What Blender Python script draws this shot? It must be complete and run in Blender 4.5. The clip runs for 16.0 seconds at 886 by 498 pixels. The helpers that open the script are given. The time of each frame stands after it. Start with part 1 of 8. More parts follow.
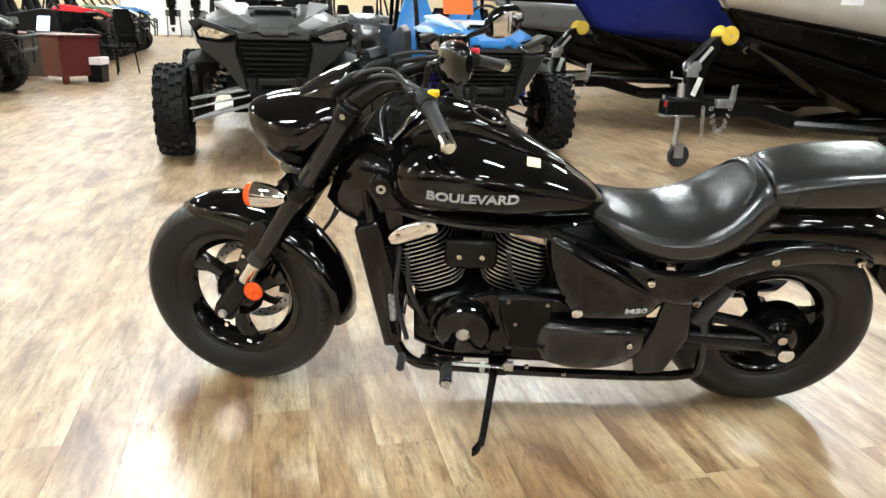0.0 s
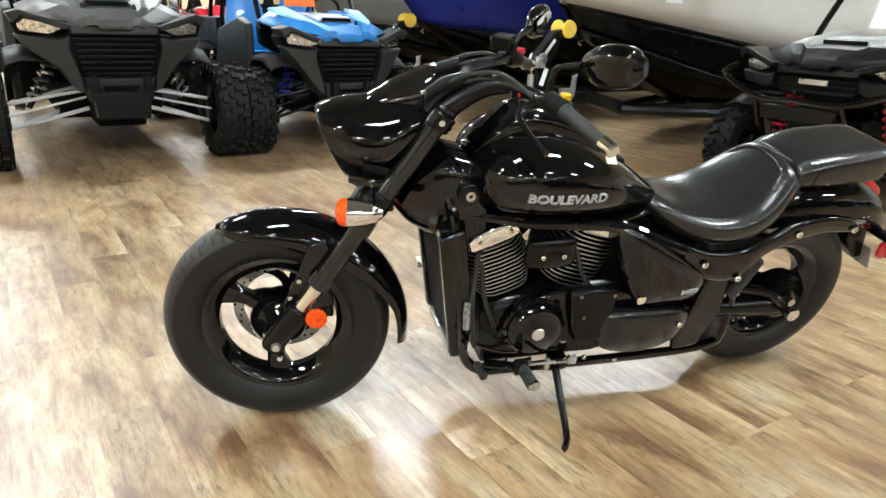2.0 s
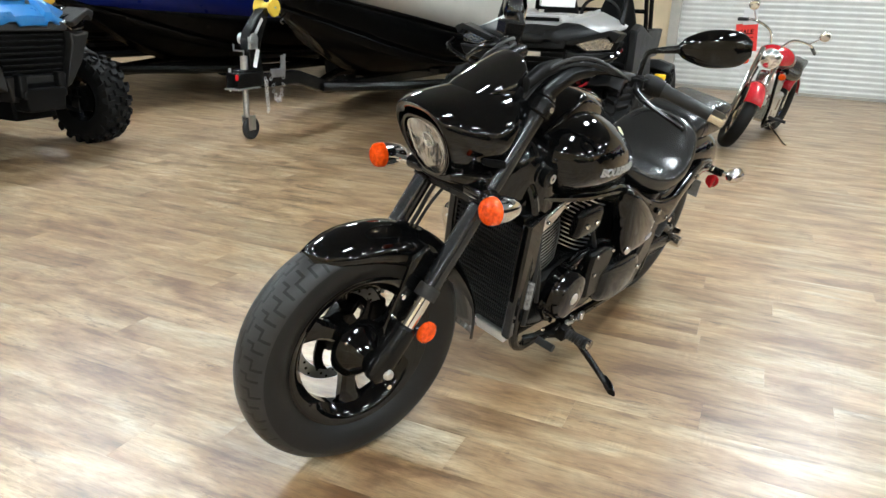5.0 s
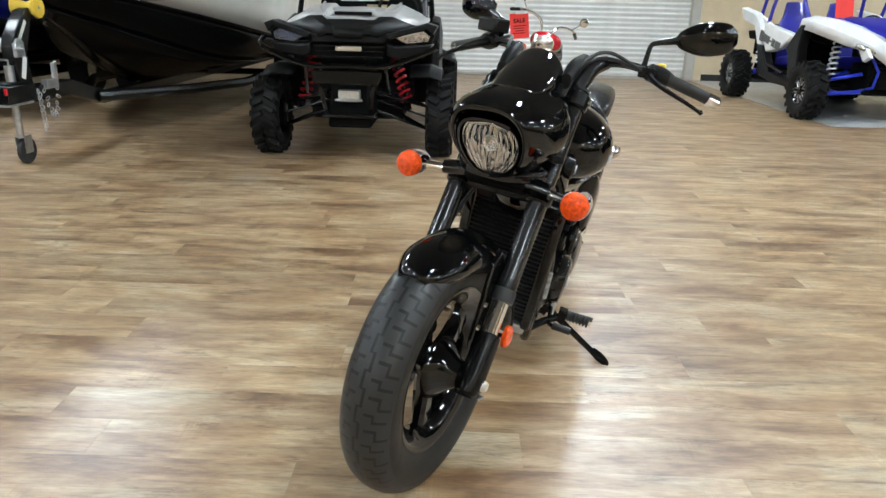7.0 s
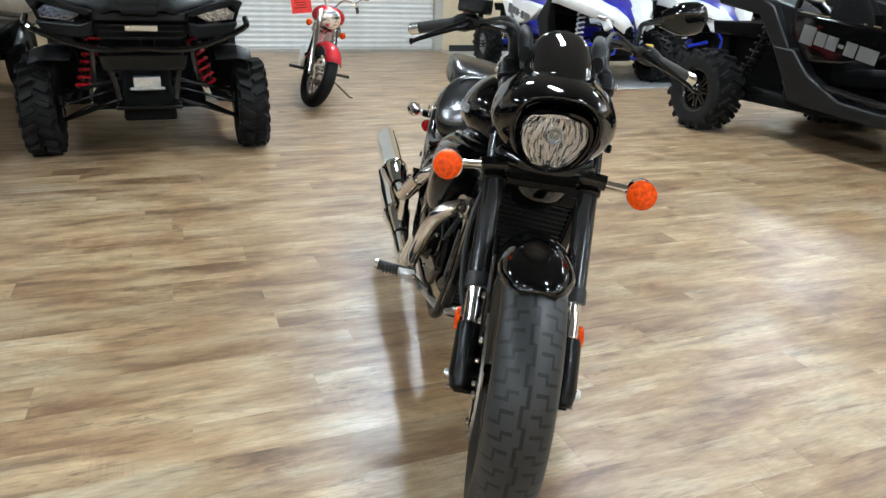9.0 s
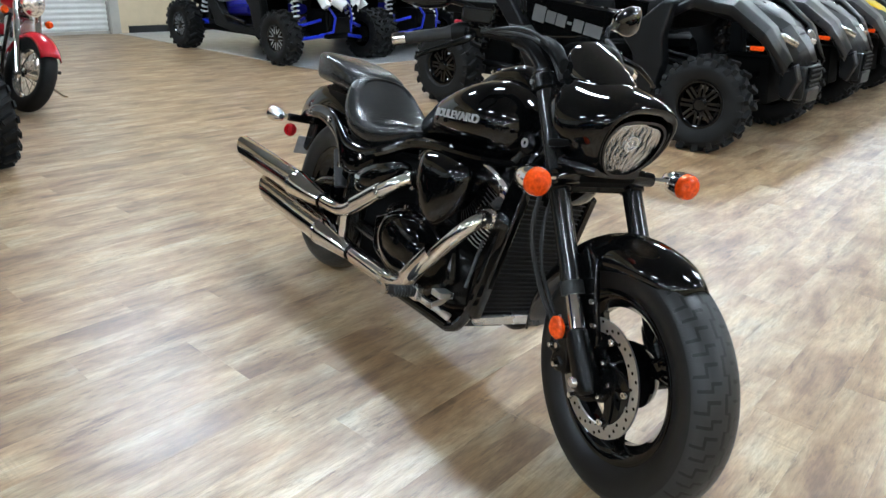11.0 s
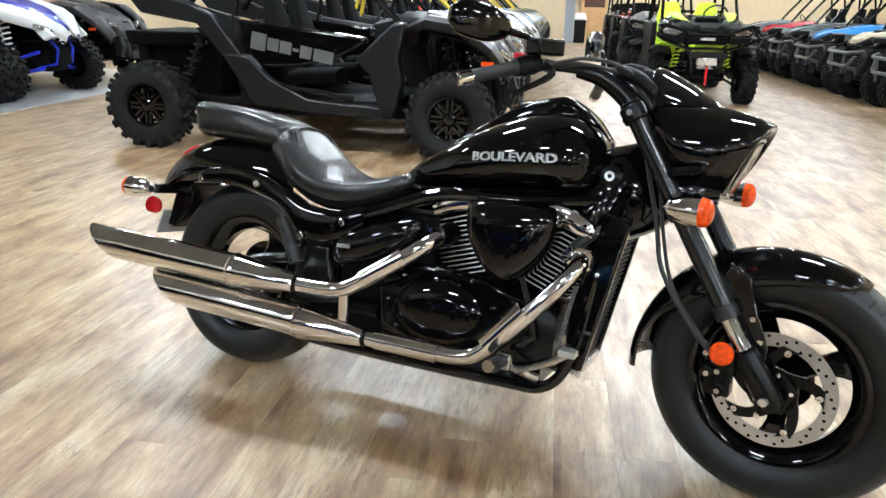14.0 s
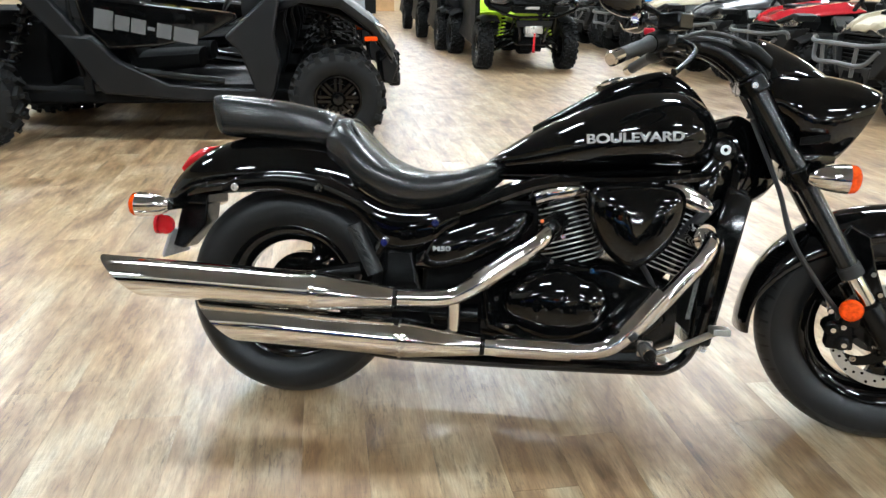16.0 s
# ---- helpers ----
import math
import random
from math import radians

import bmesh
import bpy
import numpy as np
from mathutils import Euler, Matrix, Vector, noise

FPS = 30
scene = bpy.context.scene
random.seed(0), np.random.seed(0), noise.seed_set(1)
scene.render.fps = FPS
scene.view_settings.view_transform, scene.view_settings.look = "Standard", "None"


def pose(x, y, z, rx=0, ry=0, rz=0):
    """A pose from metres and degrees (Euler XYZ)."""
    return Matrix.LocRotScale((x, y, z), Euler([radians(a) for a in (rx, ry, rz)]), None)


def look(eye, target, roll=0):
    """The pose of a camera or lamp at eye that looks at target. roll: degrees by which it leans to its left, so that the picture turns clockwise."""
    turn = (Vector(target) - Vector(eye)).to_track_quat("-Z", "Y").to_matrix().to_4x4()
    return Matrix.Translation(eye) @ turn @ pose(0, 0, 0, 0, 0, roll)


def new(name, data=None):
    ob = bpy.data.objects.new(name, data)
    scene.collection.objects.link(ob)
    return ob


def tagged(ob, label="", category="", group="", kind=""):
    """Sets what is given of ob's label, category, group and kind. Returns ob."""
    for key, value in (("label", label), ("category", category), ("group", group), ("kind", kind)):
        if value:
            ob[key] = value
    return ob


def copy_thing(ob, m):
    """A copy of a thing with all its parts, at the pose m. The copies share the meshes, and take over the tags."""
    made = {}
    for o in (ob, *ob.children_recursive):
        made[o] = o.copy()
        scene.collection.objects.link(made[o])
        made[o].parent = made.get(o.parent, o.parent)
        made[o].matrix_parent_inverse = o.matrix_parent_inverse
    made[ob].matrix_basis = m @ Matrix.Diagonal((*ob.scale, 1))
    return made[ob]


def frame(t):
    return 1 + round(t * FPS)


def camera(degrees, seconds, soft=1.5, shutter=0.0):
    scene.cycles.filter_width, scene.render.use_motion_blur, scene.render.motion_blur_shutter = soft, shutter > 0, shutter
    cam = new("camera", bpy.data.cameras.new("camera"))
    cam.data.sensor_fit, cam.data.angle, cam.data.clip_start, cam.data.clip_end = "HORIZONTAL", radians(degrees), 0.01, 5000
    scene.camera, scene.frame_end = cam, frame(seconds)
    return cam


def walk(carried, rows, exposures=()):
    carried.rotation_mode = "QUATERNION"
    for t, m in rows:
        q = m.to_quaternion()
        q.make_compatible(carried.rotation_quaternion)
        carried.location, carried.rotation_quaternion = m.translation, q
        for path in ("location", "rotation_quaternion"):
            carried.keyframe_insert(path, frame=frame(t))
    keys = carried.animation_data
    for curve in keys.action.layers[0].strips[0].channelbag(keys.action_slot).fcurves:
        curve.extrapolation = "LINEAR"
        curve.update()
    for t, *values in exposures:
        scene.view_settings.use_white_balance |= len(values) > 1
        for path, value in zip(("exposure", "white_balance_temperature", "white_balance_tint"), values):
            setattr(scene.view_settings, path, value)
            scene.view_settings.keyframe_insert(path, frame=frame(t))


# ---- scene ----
cam = camera(64.3, 16.0)
PATH = [
    (0, (0.153, 2.164, 1.224), (0.192, 0.267, 0.592), 1.7),
    (0.5, (0.419, 2.197, 1.235), (0.275, 0.289, 0.652), 3.1),
    (1, (0.628, 2.206, 1.237), (0.297, 0.319, 0.663), 2.3),
    (1.5, (0.814, 2.079, 1.225), (0.349, 0.234, 0.608), 1.5),
    (2, (1.002, 1.987, 1.223), (0.42, 0.183, 0.587), 2.2),
    (2.5, (1.282, 1.963, 1.248), (0.493, 0.234, 0.624), 1.7),
    (3, (1.404, 1.887, 1.228), (0.527, 0.205, 0.594), 2.5),
    (3.2, (1.472, 1.815, 1.232), (0.541, 0.166, 0.588), 1.6),
    (5.3, (2.142, 1.117, 1.198), (0.582, 0.046, 0.551), 3.4),
    (5.5, (2.196, 1.05, 1.197), (0.589, 0.049, 0.554), 3.8),
    (6, (2.378, 0.858, 1.201), (0.666, 0.042, 0.567), 2.5),
    (6.5, (2.422, 0.669, 1.187), (0.659, -0.03, 0.553), 3.3),
    (7, (2.408, 0.45, 1.195), (0.591, -0.075, 0.545), 1.4),
    (7.5, (2.467, 0.217, 1.195), (0.594, -0.075, 0.558), 1.6),
    (8, (2.499, 0.006, 1.201), (0.613, -0.091, 0.544), 1.2),
    (8.5, (2.387, -0.201, 1.194), (0.512, -0.127, 0.5), 0.6),
    (8.7, (2.34, -0.262, 1.193), (0.469, -0.137, 0.496), 1.1),
    (10.8, (1.923, -1.172, 1.264), (0.329, -0.216, 0.524), 2.1),
    (11, (1.875, -1.282, 1.27), (0.339, -0.239, 0.527), 2.2),
    (11.5, (1.745, -1.438, 1.262), (0.336, -0.229, 0.52), 2.6),
    (12, (1.546, -1.57, 1.265), (0.262, -0.214, 0.547), 1.8),
    (12.5, (1.363, -1.745, 1.261), (0.2, -0.275, 0.564), 2.2),
    (13, (1.177, -1.878, 1.253), (0.186, -0.283, 0.565), 1.4),
    (13.5, (0.938, -1.852, 1.247), (0.055, -0.196, 0.556), -1.2),
    (14, (0.707, -1.888, 1.246), (-0.046, -0.156, 0.589), 1.4),
    (14.5, (0.461, -2.01, 1.255), (-0.076, -0.207, 0.577), 0.5),
    (15, (0.266, -1.993, 1.239), (-0.162, -0.173, 0.527), 1.2),
    (15.5, (0.036, -1.941, 1.235), (-0.283, -0.099, 0.525), 2.1),
    (16, (-0.204, -1.947, 1.234), (-0.386, -0.089, 0.519), 1.2),
]
walk(cam, [(t, look(eye, target, roll)) for t, eye, target, roll in PATH],
     [(0.0, 0.23, 6120, 8), (1.5, 0.23, 6080, 8), (3.0, 0.25, 6030, 8), (5.5, -0.06, 5860, 8), (7.5, -0.15, 5740, 8), (8.5, -0.06, 5700, 8), (11.0, -0.13, 5420, 8), (12.5, -0.13, 5500, 8), (13.5, 0.08, 5730, 9), (14.5, 0.18, 5700, 8), (16.0, 0.2, 5730, 8)])

# ---- light: a closed hall lit by rows of ceiling strips ----
world = bpy.data.worlds.new("world")
scene.world = world
world.use_nodes = True
world.node_tree.nodes["Background"].inputs[0].default_value = (0.8, 0.85, 0.9, 1)
world.node_tree.nodes["Background"].inputs[1].default_value = 0.03
STRIP_POWER = 164.0
CEILING = 5.2
HALL = radians(15.0)          # the hall's axes, turned from the motorcycle's
U = Vector((math.cos(HALL), math.sin(HALL), 0))
V = Vector((-math.sin(HALL), math.cos(HALL), 0))


def hall(u, v, z=0.0, turn=0.0):
    """A pose in the hall's axes: u along the bays, v along the aisle."""
    p = U * u + V * v
    return Matrix.Translation((p.x, p.y, z)) @ Matrix.Rotation(HALL + radians(turn), 4, "Z")


def at(x, y, z=0.0, turn=0.0):
    """A pose in the world's axes, facing along the hall's u turned by so many degrees."""
    return Matrix.Translation((x, y, z)) @ Matrix.Rotation(HALL + radians(turn), 4, "Z")


# ---- materials ----
MATS = {}


def tone(c):
    return (c, c, c, 1) if isinstance(c, (int, float)) else (*c, 1)


def mat(name, colour, rough=0.5, metal=0.0, vary=0.12, scale=6.0, bump=0.0, fine=120.0, coat=0.0, rvary=0.1, emit=0.0, trans=0.0, ior=1.45, spec=0.5):
    """A plain painted, moulded or metal surface with grain and wear at two scales."""
    if name in MATS:
        return MATS[name]
    m = bpy.data.materials.new(name)
    m.use_nodes = True
    nt = m.node_tree
    nd, ln = nt.nodes, nt.links
    b = nd["Principled BSDF"]
    co = nd.new("ShaderNodeTexCoord")
    big = nd.new("ShaderNodeTexNoise")
    big.inputs["Scale"].default_value, big.inputs["Detail"].default_value = scale, 5
    small = nd.new("ShaderNodeTexNoise")
    small.inputs["Scale"].default_value, small.inputs["Detail"].default_value = fine, 3
    ln.new(co.outputs["Object"], big.inputs["Vector"])
    ln.new(co.outputs["Object"], small.inputs["Vector"])
    ad = nd.new("ShaderNodeMath")
    ad.operation = "MULTIPLY_ADD"
    ad.inputs[1].default_value = 0.35
    ln.new(small.outputs["Fac"], ad.inputs[0])
    ln.new(big.outputs["Fac"], ad.inputs[2])
    ramp = nd.new("ShaderNodeMapRange")
    ramp.inputs["From Min"].default_value, ramp.inputs["From Max"].default_value = 0.35, 1.0
    ramp.inputs["To Min"].default_value, ramp.inputs["To Max"].default_value = 1 - vary, 1 + vary
    ln.new(ad.outputs[0], ramp.inputs["Value"])
    mul = nd.new("ShaderNodeVectorMath")
    mul.operation = "SCALE"
    mul.inputs[0].default_value = tone(colour)[:3]
    ln.new(ramp.outputs[0], mul.inputs["Scale"])
    ln.new(mul.outputs[0], b.inputs["Base Color"])
    rr = nd.new("ShaderNodeMapRange")
    rr.inputs["From Min"].default_value, rr.inputs["From Max"].default_value = 0.3, 0.75
    rr.inputs["To Min"].default_value, rr.inputs["To Max"].default_value = max(0.01, rough * (1 - rvary)), min(1, rough * (1 + rvary))
    ln.new(big.outputs["Fac"], rr.inputs["Value"])
    ln.new(rr.outputs[0], b.inputs["Roughness"])
    b.inputs["Metallic"].default_value = metal
    b.inputs["Specular IOR Level"].default_value = spec
    b.inputs["Coat Weight"].default_value = coat
    b.inputs["Coat Roughness"].default_value = 0.03
    b.inputs["IOR"].default_value = ior
    b.inputs["Transmission Weight"].default_value = trans
    if bump:
        bp = nd.new("ShaderNodeBump")
        bp.inputs["Strength"].default_value, bp.inputs["Distance"].default_value = bump, 0.002
        ln.new(small.outputs["Fac"], bp.inputs["Height"])
        ln.new(bp.outputs[0], b.inputs["Normal"])
    if emit:
        b.inputs["Emission Color"].default_value = tone(colour)
        b.inputs["Emission Strength"].default_value = emit
    MATS[name] = m
    return m


GLOSS = mat("black_gloss_paint", 0.002, 0.05, spec=0.32, coat=0.25, vary=0.3, rvary=0.4)
SATIN = mat("black_satin_paint", 0.003, 0.25, spec=0.24, vary=0.25)
FORKB = mat("black_fork_enamel", 0.01, 0.16, vary=0.2)
PLAST = mat("black_moulded_plastic", 0.005, 0.42, spec=0.15, bump=0.25, fine=500)
DARK = mat("dark_cavity_plastic", 0.003, 0.75, spec=0.1)
GREYP = mat("charcoal_plastic", 0.014, 0.48, spec=0.35, bump=0.2, fine=400)
TYRE = mat("tyre_rubber", 0.009, 0.6, spec=0.17, bump=0.35, fine=220, vary=0.3, scale=14)
RUBB = mat("grip_rubber", 0.018, 0.5, spec=0.4, bump=0.3, fine=300)
LEATH = mat("black_vinyl_seat", 0.01, 0.25, spec=0.65, bump=0.12, fine=420, vary=0.12, rvary=0.15, scale=3)
CHROME = mat("chrome", (0.78, 0.77, 0.75), 0.06, 1.0, vary=0.05, rvary=0.5)
BRUSH = mat("bare_aluminium", (0.62, 0.62, 0.61), 0.28, 1.0, vary=0.15)
STEEL = mat("brushed_disc_steel", (0.5, 0.5, 0.5), 0.32, 1.0, vary=0.15)
GALV = mat("galvanised_steel", (0.55, 0.56, 0.57), 0.38, 1.0, vary=0.25, scale=30)
ORANGE = mat("amber_lens", (0.66, 0.062, 0.002), 0.12, spec=0.35, coat=0.1, vary=0.5, scale=90, bump=0.7, fine=150)
REDL = mat("red_lens", (0.42, 0.008, 0.012), 0.12, coat=0.5, vary=0.2)
REFLECT = mat("faceted_lamp_reflector", (0.72, 0.72, 0.73), 0.16, 1.0, vary=0.9, scale=45, bump=0.9, fine=60)
YELLOW = mat("yellow_switch", (0.75, 0.5, 0.01), 0.4)
REDSW = mat("red_switch", (0.55, 0.01, 0.03), 0.4)
WHITEP = mat("white_plastic", 0.72, 0.35)
PAPER = mat("white_paper", 0.8, 0.8)
LETTER = mat("grey_lettering", (0.3, 0.3, 0.3), 0.35, vary=0.2)


def planks_mat(name, single):
    """Pale knotty plank flooring with a satin finish; each plank has its own tint and its own stretch of grain."""
    m = bpy.data.materials.new(name)
    m.use_nodes = True
    nt = m.node_tree
    nd, ln = nt.nodes, nt.links
    b = nd["Principled BSDF"]
    geo = nd.new("ShaderNodeNewGeometry")
    if single:
        rnd = nd.new("ShaderNodeObjectInfo").outputs["Random"]
    else:
        rnd = geo.outputs["Random Per Island"]
    rot = nd.new("ShaderNodeVectorRotate")
    rot.rotation_type = "Z_AXIS"
    rot.inputs["Angle"].default_value = -HALL
    ln.new(geo.outputs["Position"], rot.inputs["Vector"])
    shift = nd.new("ShaderNodeMath")
    shift.operation = "MULTIPLY"
    shift.inputs[1].default_value = 37.0
    ln.new(rnd, shift.inputs[0])
    comb = nd.new("ShaderNodeCombineXYZ")
    ln.new(shift.outputs[0], comb.inputs["X"])
    ln.new(shift.outputs[0], comb.inputs["Y"])
    add = nd.new("ShaderNodeVectorMath")
    ln.new(rot.outputs[0], add.inputs[0])
    ln.new(comb.outputs[0], add.inputs[1])

    def noise_at(sx, sy, scale, detail, rough=0.6, dist=0.0):
        mp = nd.new("ShaderNodeMapping")
        mp.inputs["Scale"].default_value = (sx, sy, 1)
        ln.new(add.outputs[0], mp.inputs["Vector"])
        n = nd.new("ShaderNodeTexNoise")
        n.inputs["Scale"].default_value, n.inputs["Detail"].default_value = scale, detail
        n.inputs["Roughness"].default_value, n.inputs["Distortion"].default_value = rough, dist
        ln.new(mp.outputs[0], n.inputs["Vector"])
        return n.outputs["Fac"]

    drift = noise_at(3.6, 1.3, 1.5, 4, 0.62, 0.3)
    band = noise_at(14, 1.5, 1.5, 6, 0.66, 0.4)
    grain = noise_at(38, 4.2, 1.5, 7, 0.72, 0.6)
    fine = noise_at(150, 14.0, 1.5, 3, 0.6)
    wear = noise_at(40, 8.0, 1.5, 5, 0.72, 0.7)
    where = noise_at(5.0, 2.2, 1.3, 3, 0.55)
    saw = noise_at(2.2, 3.0, 1.7, 2, 0.5)
    bars = noise_at(3.0, 95.0, 1.2, 2, 0.5)
    gloss = noise_at(1.2, 0.8, 1.0, 3, 0.5)

    def ramp(fac, stops):
        r = nd.new("ShaderNodeValToRGB")
        e = r.color_ramp.elements
        e[0].position, e[0].color = stops[0][0], tone(stops[0][1])
        e[1].position, e[1].color = stops[-1][0], tone(stops[-1][1])
        for p, c in stops[1:-1]:
            k = e.new(p)
            k.color = tone(c)
        ln.new(fac, r.inputs["Fac"])
        return r.outputs["Color"]

    def mix(kind, fac, a, c):
        x = nd.new("ShaderNodeMix")
        x.data_type, x.blend_type = "RGBA", kind
        if isinstance(fac, float):
            x.inputs["Factor"].default_value = fac
        else:
            ln.new(fac, x.inputs["Factor"])
        ln.new(a, x.inputs["A"])
        ln.new(c, x.inputs["B"])
        return x.outputs["Result"]

    # honey to brown to whitewashed greige, drifting along each plank
    base = ramp(drift, [(0.33, (0.14, 0.073, 0.031)), (0.42, (0.255, 0.158, 0.077)), (0.5, (0.335, 0.23, 0.127)), (0.58, (0.39, 0.293, 0.178)), (0.68, (0.46, 0.39, 0.283))])
    col = mix("MULTIPLY", 1.0, base, ramp(rnd, PLANK_TINTS))
    col = mix("MULTIPLY", 0.8, col, ramp(band, [(0.33, (0.42, 0.36, 0.31)), (0.43, (0.86, 0.84, 0.81)), (0.55, (1.06, 1.06, 1.05)), (0.68, (1.24, 1.25, 1.26))]))
    col = mix("MULTIPLY", 0.9, col, ramp(grain, [(0.31, (0.52, 0.46, 0.42)), (0.42, (0.89, 0.87, 0.85)), (0.52, (1.03, 1.03, 1.03)), (0.68, (1.17, 1.17, 1.17))]))
    col = mix("MULTIPLY", 0.8, col, ramp(fine, [(0.30, (0.7, 0.67, 0.64)), (0.5, (1.0, 1.0, 1.0)), (0.7, (1.15, 1.15, 1.15))]))
    # dark weathered marks in clusters
    marks = mix("MULTIPLY", 1.0, ramp(wear, [(0.40, 1.0), (0.47, 0.0)]), ramp(where, [(0.48, 0.0), (0.64, 0.8)]))
    worn = mix("MULTIPLY", 1.0, col, ramp(wear, [(0.0, (0.38, 0.32, 0.27)), (1.0, (0.38, 0.32, 0.27))]))
    col = mix("MIX", marks, col, worn)
    # rough-sawn marks across the grain, here and there
    sm = ramp(saw, [(0.56, 0.0), (0.78, 0.6)])
    pale = mix("MULTIPLY", 1.0, col, ramp(bars, [(0.40, (0.72, 0.70, 0.68)), (0.58, (1.22, 1.22, 1.22))]))
    col = mix("MIX", sm, col, pale)
    # knots: few, small and dark
    mp = nd.new("ShaderNodeMapping")
    mp.inputs["Scale"].default_value = (6.5, 2.6, 1)
    ln.new(add.outputs[0], mp.inputs["Vector"])
    vo = nd.new("ShaderNodeTexVoronoi")
    vo.inputs["Scale"].default_value = 1.0
    ln.new(mp.outputs[0], vo.inputs["Vector"])
    kn = ramp(vo.outputs["Distance"], [(0.0, 0.5), (0.03, 0.62), (0.05, 0.25), (0.1, 0.0)])
    pick = ramp(vo.outputs["Color"], [(0.56, 0.0), (0.62, 1.0)])
    kf = mix("MULTIPLY", 1.0, kn, pick)
    dark = nd.new("ShaderNodeRGB")
    dark.outputs[0].default_value = (0.09, 0.055, 0.032, 1)
    col = mix("MIX", kf, col, dark.outputs[0])
    ln.new(col, b.inputs["Base Color"])
    rr = nd.new("ShaderNodeMapRange")
    rr.inputs["From Min"].default_value, rr.inputs["From Max"].default_value = 0.3, 0.7
    rr.inputs["To Min"].default_value, rr.inputs["To Max"].default_value = 0.35, 0.42
    b.inputs["Specular IOR Level"].default_value = 1.0
    b.inputs["IOR"].default_value = 1.64
    ln.new(gloss, rr.inputs["Value"])
    ln.new(rr.outputs[0], b.inputs["Roughness"])
    bp = nd.new("ShaderNodeBump")
    bp.inputs["Strength"].default_value, bp.inputs["Distance"].default_value = (0.16 if single else 0.05), 0.0012
    ln.new(grain, bp.inputs["Height"])
    ln.new(bp.outputs[0], b.inputs["Normal"])
    return m


PLANK_TINTS = [(0.0, (0.87, 0.85, 0.82)), (0.3, (0.98, 0.96, 0.93)), (0.6, (1.03, 1.0, 0.95)), (0.8, (1.09, 1.08, 1.05)), (1.0, (0.95, 0.95, 0.94))]
PLANK_ONE = planks_mat("plank_flooring", True)
PLANK_ALL = planks_mat("plank_flooring_far", False)

WALLM = mat("tan_painted_wall", (0.58, 0.47, 0.31), 0.7, vary=0.08, bump=0.1)
CEILM = mat("ceiling_deck", (0.2, 0.195, 0.19), 0.8, vary=0.15)
LAMPM = mat("strip_lamp_tube", (0.965, 0.995, 0.945), 0.4, emit=STRIP_POWER, vary=0.0)
DOORM = mat("roller_door_steel", (0.62, 0.62, 0.60), 0.4, vary=0.1, rvary=0.2)
BASEM = mat("black_vinyl_base", 0.015, 0.5)

# ---- shapes: each returns (verts, faces) ----


def catmull(rows, n):
    """A smooth run of n points per span through rows of numbers."""
    a = np.array(rows, float)
    if len(a) < 3 or n < 2:
        return a
    p = np.vstack([2 * a[0] - a[1], a, 2 * a[-1] - a[-2]])
    out = []
    for i in range(1, len(p) - 2):
        for k in range(n):
            t = k / n
            out.append(0.5 * (2 * p[i] + (p[i + 1] - p[i - 1]) * t + (2 * p[i - 1] - 5 * p[i] + 4 * p[i + 1] - p[i + 2]) * t * t
                              + (3 * p[i] - p[i - 1] - 3 * p[i + 1] + p[i + 2]) * t ** 3))
    return np.vstack([out, a[-1]])


def loft(rings, caps=True, closed=True):
    k = len(rings[0])
    vs = [tuple(p) for r in rings for p in r]
    fs = []
    span = k if closed else k - 1
    for i in range(len(rings) - 1):
        for j in range(span):
            j2 = (j + 1) % k
            fs.append((i * k + j, i * k + j2, (i + 1) * k + j2, (i + 1) * k + j))
    if caps:
        fs.append(tuple(reversed(range(k))))
        fs.append(tuple(range((len(rings) - 1) * k, len(rings) * k)))
    return vs, fs


def hull(stations, seg=24, sub=5, caps=True):
    """A body along x from rows of (x, y centre, z centre, half width, height up, height down, squareness, lean of the section in x per z)."""
    rows = catmull(stations, sub)
    rings = []
    for x, yc, zc, hy, hu, hd, p, k in rows:
        r = []
        for j in range(seg):
            a = 2 * math.pi * j / seg
            c, s = math.cos(a), math.sin(a)
            dy = max(hy, 1e-4) * math.copysign(abs(c) ** (2 / p), c)
            dz = max(hu if s > 0 else hd, 1e-4) * math.copysign(abs(s) ** (2 / p), s)
            r.append((x + k * dz, yc + dy, zc + dz))
        rings.append(r)
    return loft(rings, caps)


def tube(points, r, seg=8, sub=1, flat=1.0):
    """A bar of radius r (a number, or one for each point) along points."""
    rad = [r] * len(points) if isinstance(r, (int, float)) else list(r)
    rows = catmull([(*p, q) for p, q in zip(points, rad)], sub) if sub > 1 else np.array([(*p, q) for p, q in zip(points, rad)], float)
    pts = [Vector(q[:3]) for q in rows]
    rings, up = [], None
    for i, p in enumerate(pts):
        d = (pts[min(i + 1, len(pts) - 1)] - pts[max(i - 1, 0)]).normalized()
        if up is None:
            up = d.orthogonal().normalized()
        up = (up - d * up.dot(d)).normalized()
        side = d.cross(up)
        rings.append([p + (up * math.cos(2 * math.pi * j / seg) + side * math.sin(2 * math.pi * j / seg) * flat) * rows[i][3] for j in range(seg)])
    return loft(rings)


def lathe(profile, seg=32, closed=False):
    """A turned body about the y axis, from rows of (radius, y)."""
    rings = [[(r * math.sin(2 * math.pi * j / seg), y, r * math.cos(2 * math.pi * j / seg)) for j in range(seg)] for r, y in profile]
    if closed:
        rings.append(rings[0])
        return loft(rings, caps=False)
    return loft(rings)


